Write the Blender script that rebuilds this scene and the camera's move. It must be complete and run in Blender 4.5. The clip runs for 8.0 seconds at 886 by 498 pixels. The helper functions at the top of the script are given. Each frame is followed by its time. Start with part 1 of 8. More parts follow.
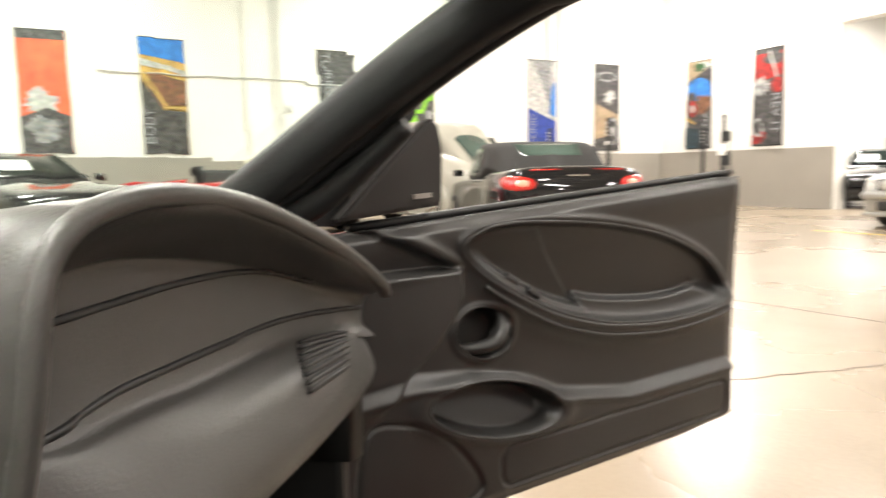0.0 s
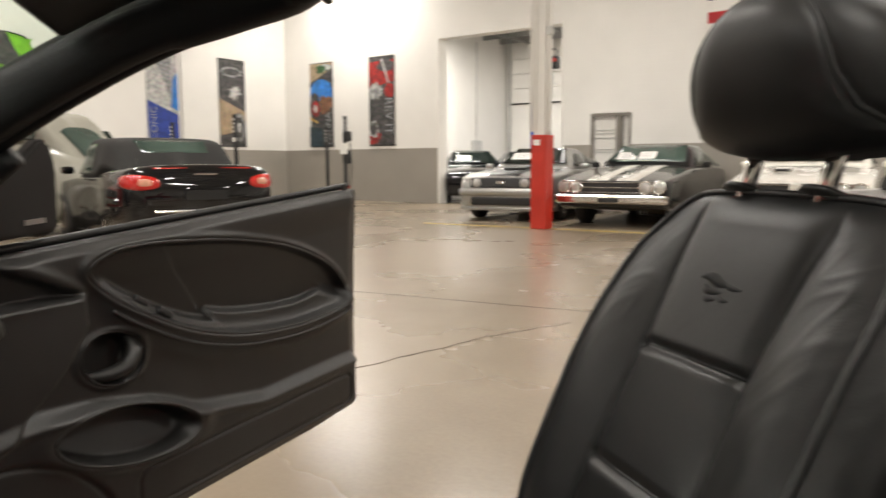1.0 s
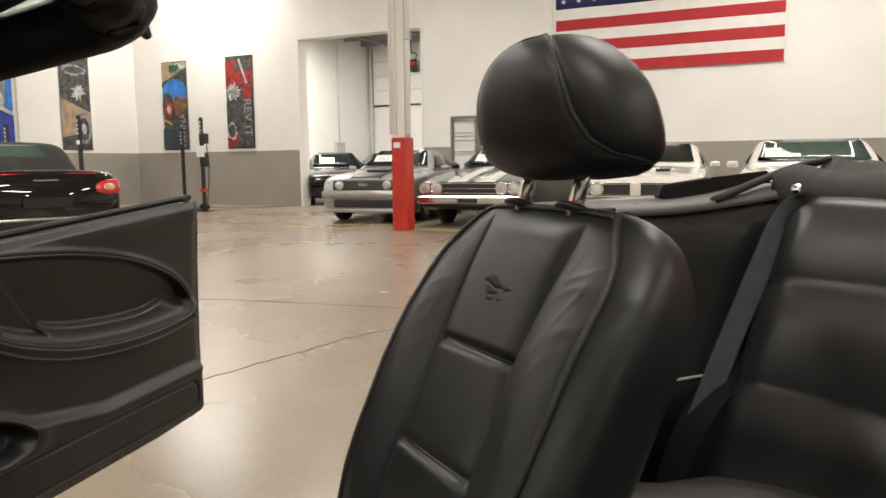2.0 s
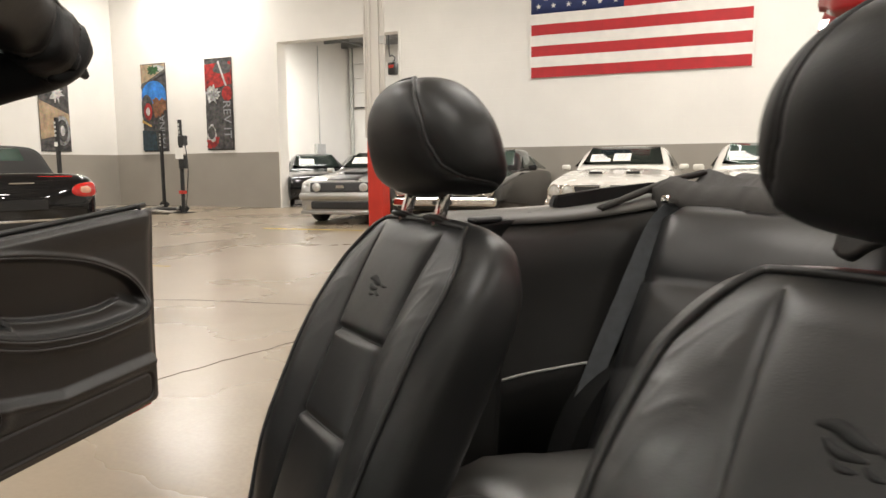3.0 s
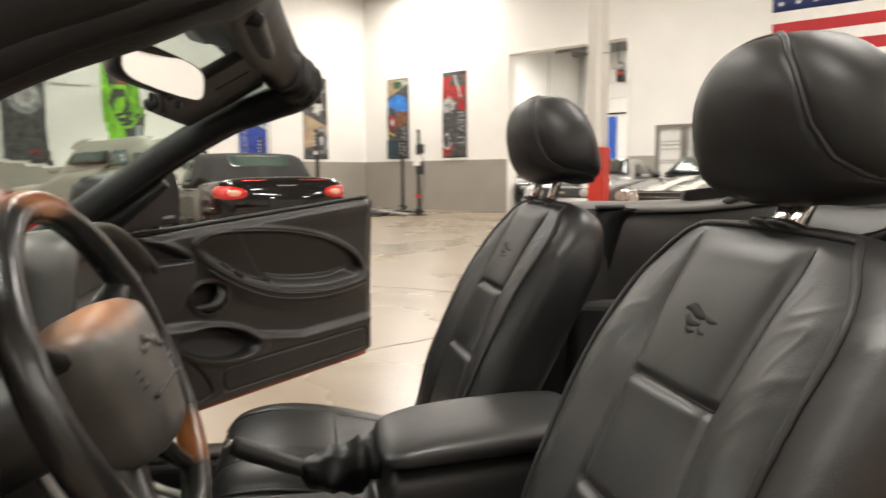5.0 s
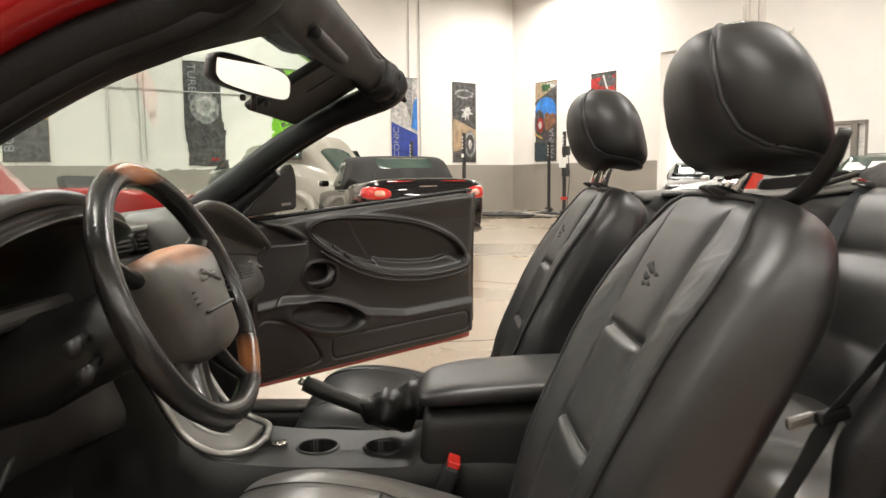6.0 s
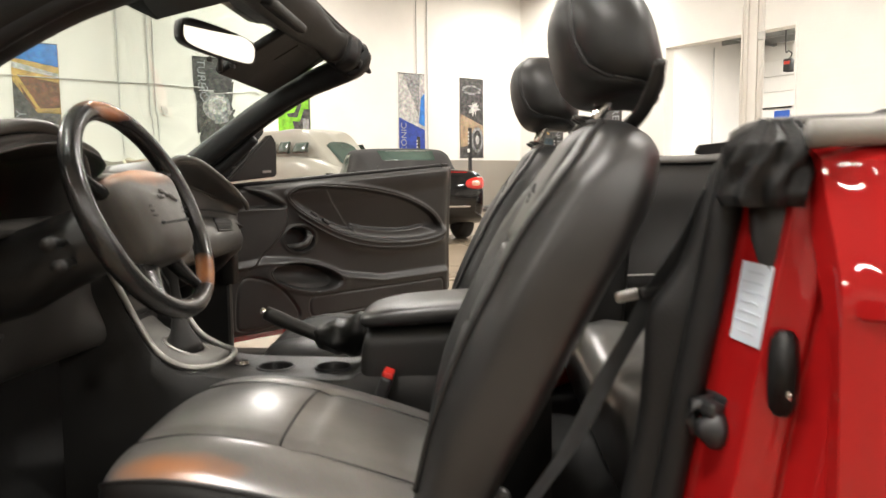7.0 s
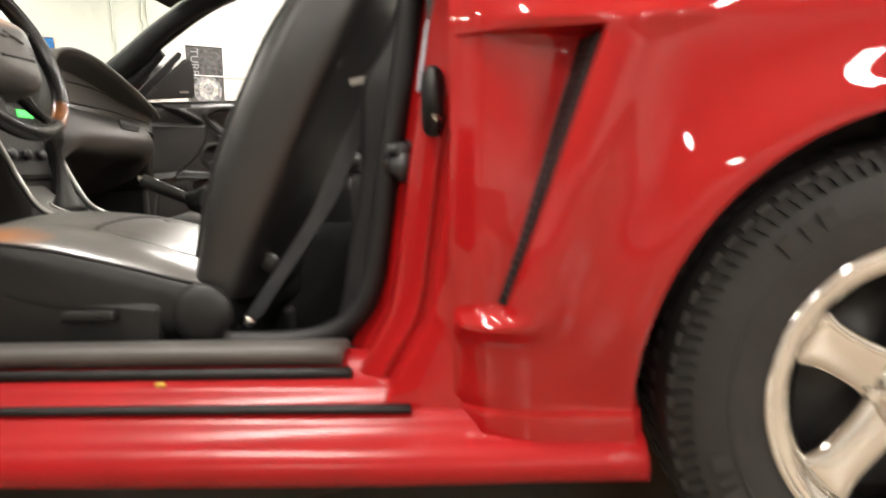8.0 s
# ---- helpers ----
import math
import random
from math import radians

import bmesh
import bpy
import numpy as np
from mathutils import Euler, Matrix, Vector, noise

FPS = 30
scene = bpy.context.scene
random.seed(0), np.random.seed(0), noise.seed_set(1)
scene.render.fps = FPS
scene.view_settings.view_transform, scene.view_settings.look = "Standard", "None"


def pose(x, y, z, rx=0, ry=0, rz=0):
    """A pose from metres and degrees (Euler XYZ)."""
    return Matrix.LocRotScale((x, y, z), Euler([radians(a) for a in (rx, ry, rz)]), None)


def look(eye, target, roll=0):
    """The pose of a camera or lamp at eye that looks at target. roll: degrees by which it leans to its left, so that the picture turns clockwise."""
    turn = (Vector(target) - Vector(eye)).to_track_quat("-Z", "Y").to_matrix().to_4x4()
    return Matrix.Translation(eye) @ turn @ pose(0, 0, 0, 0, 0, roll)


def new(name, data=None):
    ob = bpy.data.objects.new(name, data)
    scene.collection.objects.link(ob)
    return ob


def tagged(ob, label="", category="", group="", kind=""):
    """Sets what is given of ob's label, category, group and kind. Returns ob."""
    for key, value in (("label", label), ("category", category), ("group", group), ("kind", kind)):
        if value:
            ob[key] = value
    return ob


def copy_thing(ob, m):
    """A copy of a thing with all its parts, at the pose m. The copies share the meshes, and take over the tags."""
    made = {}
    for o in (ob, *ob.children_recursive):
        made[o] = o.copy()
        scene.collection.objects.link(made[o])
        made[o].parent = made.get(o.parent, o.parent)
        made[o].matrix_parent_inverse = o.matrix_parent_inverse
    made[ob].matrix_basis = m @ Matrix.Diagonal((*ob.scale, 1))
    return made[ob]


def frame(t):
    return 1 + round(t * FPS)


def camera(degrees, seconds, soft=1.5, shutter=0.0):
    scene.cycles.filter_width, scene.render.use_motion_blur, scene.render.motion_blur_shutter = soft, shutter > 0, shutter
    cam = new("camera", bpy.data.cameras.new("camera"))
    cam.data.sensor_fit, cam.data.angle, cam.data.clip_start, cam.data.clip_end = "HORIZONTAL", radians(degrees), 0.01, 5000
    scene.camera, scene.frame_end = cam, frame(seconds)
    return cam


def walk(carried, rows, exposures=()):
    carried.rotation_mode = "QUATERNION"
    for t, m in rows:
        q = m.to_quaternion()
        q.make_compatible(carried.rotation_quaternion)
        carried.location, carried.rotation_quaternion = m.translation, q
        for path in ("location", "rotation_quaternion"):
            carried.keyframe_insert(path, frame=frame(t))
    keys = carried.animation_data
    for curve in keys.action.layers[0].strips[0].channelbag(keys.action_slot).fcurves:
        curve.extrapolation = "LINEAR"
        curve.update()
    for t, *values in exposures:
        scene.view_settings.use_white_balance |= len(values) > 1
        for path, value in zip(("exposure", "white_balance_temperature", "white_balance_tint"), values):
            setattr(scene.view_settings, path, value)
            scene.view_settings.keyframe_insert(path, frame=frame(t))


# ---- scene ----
import itertools

cam = camera(62.5, 8.0, soft=1.5, shutter=0.4)
PATH = [
    (0, (-0.056, -0.207, 1.001), (-0.466, 1.739, 0.791), -0.8),
    (0.5, (-0.062, -0.24, 1.032), (0.063, 1.743, 0.809), -0.2),
    (1, (-0.052, -0.292, 1.049), (0.513, 1.613, 0.817), -0.2),
    (1.5, (-0.038, -0.35, 1.068), (0.773, 1.463, 0.834), -0.5),
    (3, (0.019, -0.687, 1.104), (0.955, 1.066, 0.873), -0.6),
    (3.5, (0.043, -0.844, 1.142), (0.979, 0.909, 0.916), -0.3),
    (4, (0.038, -0.968, 1.133), (0.877, 0.835, 0.916), -0.2),
    (4.5, (0.035, -1.049, 1.093), (0.699, 0.825, 0.876), -0.3),
    (5, (0.056, -1.16, 1.077), (0.406, 0.798, 0.872), -0.4),
    (5.2, (0.104, -1.202, 1.064), (0.284, 0.78, 0.864), -0.5),
    (6.3, (0.277, -1.433, 1.029), (0.201, 0.556, 0.838), -0.4),
    (6.5, (0.304, -1.469, 1.017), (0.223, 0.52, 0.823), -0.1),
    (7, (0.401, -1.571, 0.935), (0.305, 0.418, 0.74), -0.6),
    (7.5, (0.562, -1.697, 0.804), (0.454, 0.291, 0.611), -0.9),
    (8, (0.796, -1.783, 0.624), (0.675, 0.203, 0.421), -1.6),
]
EXPOSURE = [(0, 0.8), (0.5, 0.18), (1, -0.3), (1.5, -0.35), (3, -0.2), (3.5, -0.1), (4.5, -0.05), (5, 0.05), (6.5, 0.3), (7, 0.4), (7.5, 0.57), (8, 0.71)]
walk(cam, [(t, look(eye, target, roll)) for t, eye, target, roll in PATH], EXPOSURE)

# ---- light ----
world = bpy.data.worlds.new("world")
world.use_nodes = True
world.node_tree.nodes["Background"].inputs[0].default_value = (1.0, 0.95, 0.88, 1)
world.node_tree.nodes["Background"].inputs[1].default_value = 0.02
scene.world = world


# ---- materials ----
def mat(name, colour, rough=0.5, metal=0.0, vary=0.15, scale=6.0, fine=120.0, bump=0.0, coat=0.0, coat_rough=0.05, rough_vary=0.1, tint=None, spec=0.5):
    """A painted, moulded or woven surface: colour mottled at two scales, uneven gloss, fine relief."""
    m = bpy.data.materials.new(name)
    m.use_nodes = True
    t, b = m.node_tree, m.node_tree.nodes["Principled BSDF"]
    N, L = t.nodes.new, t.links.new
    co = N("ShaderNodeTexCoord")
    big, small = N("ShaderNodeTexNoise"), N("ShaderNodeTexNoise")
    big.inputs["Scale"].default_value, big.inputs["Detail"].default_value = scale, 5
    small.inputs["Scale"].default_value, small.inputs["Detail"].default_value = fine, 3
    L(co.outputs["Object"], big.inputs["Vector"]), L(co.outputs["Object"], small.inputs["Vector"])
    ramp = N("ShaderNodeValToRGB")
    c = Vector(colour[:3])
    d = Vector(tint[:3]) if tint else c * (1 + vary)
    ramp.color_ramp.elements[0].position, ramp.color_ramp.elements[1].position = 0.3, 0.7
    ramp.color_ramp.elements[0].color, ramp.color_ramp.elements[1].color = (*(c * (1 - vary)), 1), (*d, 1)
    L(big.outputs["Fac"], ramp.inputs["Fac"])
    mix = N("ShaderNodeMix")
    mix.data_type, mix.blend_type = "RGBA", "MULTIPLY"
    mix.inputs["Factor"].default_value = min(1.0, vary * 1.5)
    L(ramp.outputs["Color"], mix.inputs["A"]), L(small.outputs["Color"], mix.inputs["B"])
    gain = N("ShaderNodeMix")
    gain.data_type, gain.blend_type = "RGBA", "MULTIPLY"
    gain.inputs["Factor"].default_value = 1.0
    k = 1 + 0.5 * min(1.0, vary * 1.5)
    gain.inputs["B"].default_value = (k, k, k, 1)
    L(mix.outputs["Result"], gain.inputs["A"]), L(gain.outputs["Result"], b.inputs["Base Color"])
    r = N("ShaderNodeMapRange")
    r.inputs["To Min"].default_value, r.inputs["To Max"].default_value = max(0.02, rough - rough_vary), min(1, rough + rough_vary)
    L(big.outputs["Fac"], r.inputs["Value"]), L(r.outputs["Result"], b.inputs["Roughness"])
    b.inputs["Metallic"].default_value, b.inputs["Coat Weight"].default_value, b.inputs["Coat Roughness"].default_value = metal, coat, coat_rough
    b.inputs["Specular IOR Level"].default_value = spec
    if bump:
        u = N("ShaderNodeBump")
        u.inputs["Strength"].default_value, u.inputs["Distance"].default_value = bump, 0.002
        L(small.outputs["Fac"], u.inputs["Height"]), L(u.outputs["Normal"], b.inputs["Normal"])
    return m


def leather(name, colour, rough=0.42, stains=(), spec=0.5, coat=0.0):
    """Grained leather: fine cells, soft wrinkles, rubbed sheen; stains: worn orange patches round points."""
    m = mat(name, colour, rough, vary=0.25, scale=9, fine=260, bump=0.0, rough_vary=0.08, spec=spec, coat=coat, coat_rough=0.22)
    t, b = m.node_tree, m.node_tree.nodes["Principled BSDF"]
    N, L = t.nodes.new, t.links.new
    co, cell, fold = N("ShaderNodeTexCoord"), N("ShaderNodeTexVoronoi"), N("ShaderNodeTexNoise")
    cell.inputs["Scale"].default_value = 520
    fold.inputs["Scale"].default_value, fold.inputs["Detail"].default_value, fold.inputs["Distortion"].default_value = 14, 4, 1.2
    L(co.outputs["Object"], cell.inputs["Vector"]), L(co.outputs["Object"], fold.inputs["Vector"])
    b1, b2 = N("ShaderNodeBump"), N("ShaderNodeBump")
    b1.inputs["Strength"].default_value, b1.inputs["Distance"].default_value = 0.18, 0.0006
    b2.inputs["Strength"].default_value, b2.inputs["Distance"].default_value = 0.10, 0.006
    L(cell.outputs["Distance"], b1.inputs["Height"]), L(fold.outputs["Fac"], b2.inputs["Height"])
    L(b2.outputs["Normal"], b1.inputs["Normal"]), L(b1.outputs["Normal"], b.inputs["Normal"])
    for (cx, cy, cz), (rx, ry, rz), tone in stains:
        mp, ln, nz, rg, mx = N("ShaderNodeMapping"), N("ShaderNodeVectorMath"), N("ShaderNodeTexNoise"), N("ShaderNodeMapRange"), N("ShaderNodeMix")
        mp.vector_type = "TEXTURE"
        mp.inputs["Location"].default_value, mp.inputs["Scale"].default_value = (cx, cy, cz), (rx, ry, rz)
        ln.operation, mx.data_type = "LENGTH", "RGBA"
        nz.inputs["Scale"].default_value, nz.inputs["Detail"].default_value = 22, 6
        L(co.outputs["Object"], mp.inputs["Vector"]), L(mp.outputs["Vector"], ln.inputs[0]), L(co.outputs["Object"], nz.inputs["Vector"])
        ad = N("ShaderNodeMath")
        ad.operation = "MULTIPLY_ADD"
        ad.inputs[1].default_value = 0.5
        L(nz.outputs["Fac"], ad.inputs[0]), L(ln.outputs["Value"], ad.inputs[2])
        rg.inputs["From Min"].default_value, rg.inputs["From Max"].default_value = 1.35, 0.75
        L(ad.outputs["Value"], rg.inputs["Value"]), L(rg.outputs["Result"], mx.inputs["Factor"])
        old = b.inputs["Base Color"].links[0].from_socket
        L(old, mx.inputs["A"])
        mx.inputs["B"].default_value = (*tone, 1)
        L(mx.outputs["Result"], b.inputs["Base Color"])
    return m


def glow(name, colour, strength):
    m = bpy.data.materials.new(name)
    m.use_nodes = True
    b = m.node_tree.nodes["Principled BSDF"]
    b.inputs["Base Color"].default_value = b.inputs["Emission Color"].default_value = (*colour, 1)
    b.inputs["Emission Strength"].default_value = strength
    return m


def clear(name, colour, rough=0.0):
    m = bpy.data.materials.new(name)
    m.use_nodes = True
    b = m.node_tree.nodes["Principled BSDF"]
    b.inputs["Base Color"].default_value = (*colour, 1)
    b.inputs["Transmission Weight"].default_value, b.inputs["Roughness"].default_value, b.inputs["IOR"].default_value = 1.0, rough, 1.3
    return m


def concrete():
    """Sealed warehouse concrete: cloudy tan, trowel marks, hairline cracks, patchy polish."""
    m = bpy.data.materials.new("sealed_concrete")
    m.use_nodes = True
    t, b = m.node_tree, m.node_tree.nodes["Principled BSDF"]
    N, L = t.nodes.new, t.links.new
    co, a, c, v = N("ShaderNodeTexCoord"), N("ShaderNodeTexNoise"), N("ShaderNodeTexNoise"), N("ShaderNodeTexNoise")
    for n, s, d, k in ((a, 0.45, 5, 0.3), (c, 2.2, 5, 0.2), (v, 45.0, 3, 0.0)):
        n.inputs["Scale"].default_value, n.inputs["Detail"].default_value, n.inputs["Distortion"].default_value = s, d, k
        L(co.outputs["Object"], n.inputs["Vector"])
    ramp = N("ShaderNodeValToRGB")
    ramp.color_ramp.elements[0].position, ramp.color_ramp.elements[1].position = 0.2, 0.8
    ramp.color_ramp.elements[0].color, ramp.color_ramp.elements[1].color = (0.180, 0.142, 0.099, 1), (0.325, 0.264, 0.194, 1)
    w = N("ShaderNodeMix")
    w.inputs["Factor"].default_value = 0.30
    L(a.outputs["Fac"], w.inputs["A"]), L(c.outputs["Fac"], w.inputs["B"]), L(w.outputs["Result"], ramp.inputs["Fac"])
    sp = N("ShaderNodeMapRange")
    sp.inputs["From Min"].default_value, sp.inputs["From Max"].default_value, sp.inputs["To Min"].default_value, sp.inputs["To Max"].default_value = 0.3, 0.7, 0.95, 1.04
    L(v.outputs["Fac"], sp.inputs["Value"])
    mu = N("ShaderNodeVectorMath")
    mu.operation = "SCALE"
    L(ramp.outputs["Color"], mu.inputs[0]), L(sp.outputs["Result"], mu.inputs["Scale"])
    L(mu.outputs["Vector"], b.inputs["Base Color"])
    r = N("ShaderNodeMapRange")
    r.inputs["From Min"].default_value, r.inputs["From Max"].default_value = 0.25, 0.75
    r.inputs["To Min"].default_value, r.inputs["To Max"].default_value = 0.24, 0.31
    L(a.outputs["Fac"], r.inputs["Value"]), L(r.outputs["Result"], b.inputs["Roughness"])
    b.inputs["Specular IOR Level"].default_value = 0.5
    wave, u = N("ShaderNodeTexNoise"), N("ShaderNodeBump")
    wave.inputs["Scale"].default_value, wave.inputs["Detail"].default_value, wave.inputs["Distortion"].default_value = 9.0, 4, 0.6
    u.inputs["Strength"].default_value, u.inputs["Distance"].default_value = 0.05, 0.01
    L(co.outputs["Object"], wave.inputs["Vector"]), L(wave.outputs["Fac"], u.inputs["Height"]), L(u.outputs["Normal"], b.inputs["Normal"])
    return m


def block_wall():
    """White paint over concrete blocks 0.4 by 0.2 m with shallow joints."""
    m = mat("painted_block", (0.80, 0.78, 0.74), 0.7, vary=0.04, scale=0.8, fine=40)
    t, b = m.node_tree, m.node_tree.nodes["Principled BSDF"]
    N, L = t.nodes.new, t.links.new
    co, cut_, put, br, u = N("ShaderNodeTexCoord"), N("ShaderNodeSeparateXYZ"), N("ShaderNodeCombineXYZ"), N("ShaderNodeTexBrick"), N("ShaderNodeBump")
    L(co.outputs["Object"], cut_.inputs[0]), L(cut_.outputs["X"], put.inputs["X"]), L(cut_.outputs["Z"], put.inputs["Y"]), L(put.outputs["Vector"], br.inputs["Vector"])
    br.inputs["Scale"].default_value, br.inputs["Brick Width"].default_value, br.inputs["Row Height"].default_value, br.inputs["Mortar Size"].default_value = 1.0, 0.4, 0.2, 0.008
    u.inputs["Strength"].default_value, u.inputs["Distance"].default_value, u.invert = 0.35, 0.006, True
    L(br.outputs["Fac"], u.inputs["Height"]), L(u.outputs["Normal"], b.inputs["Normal"])
    return m


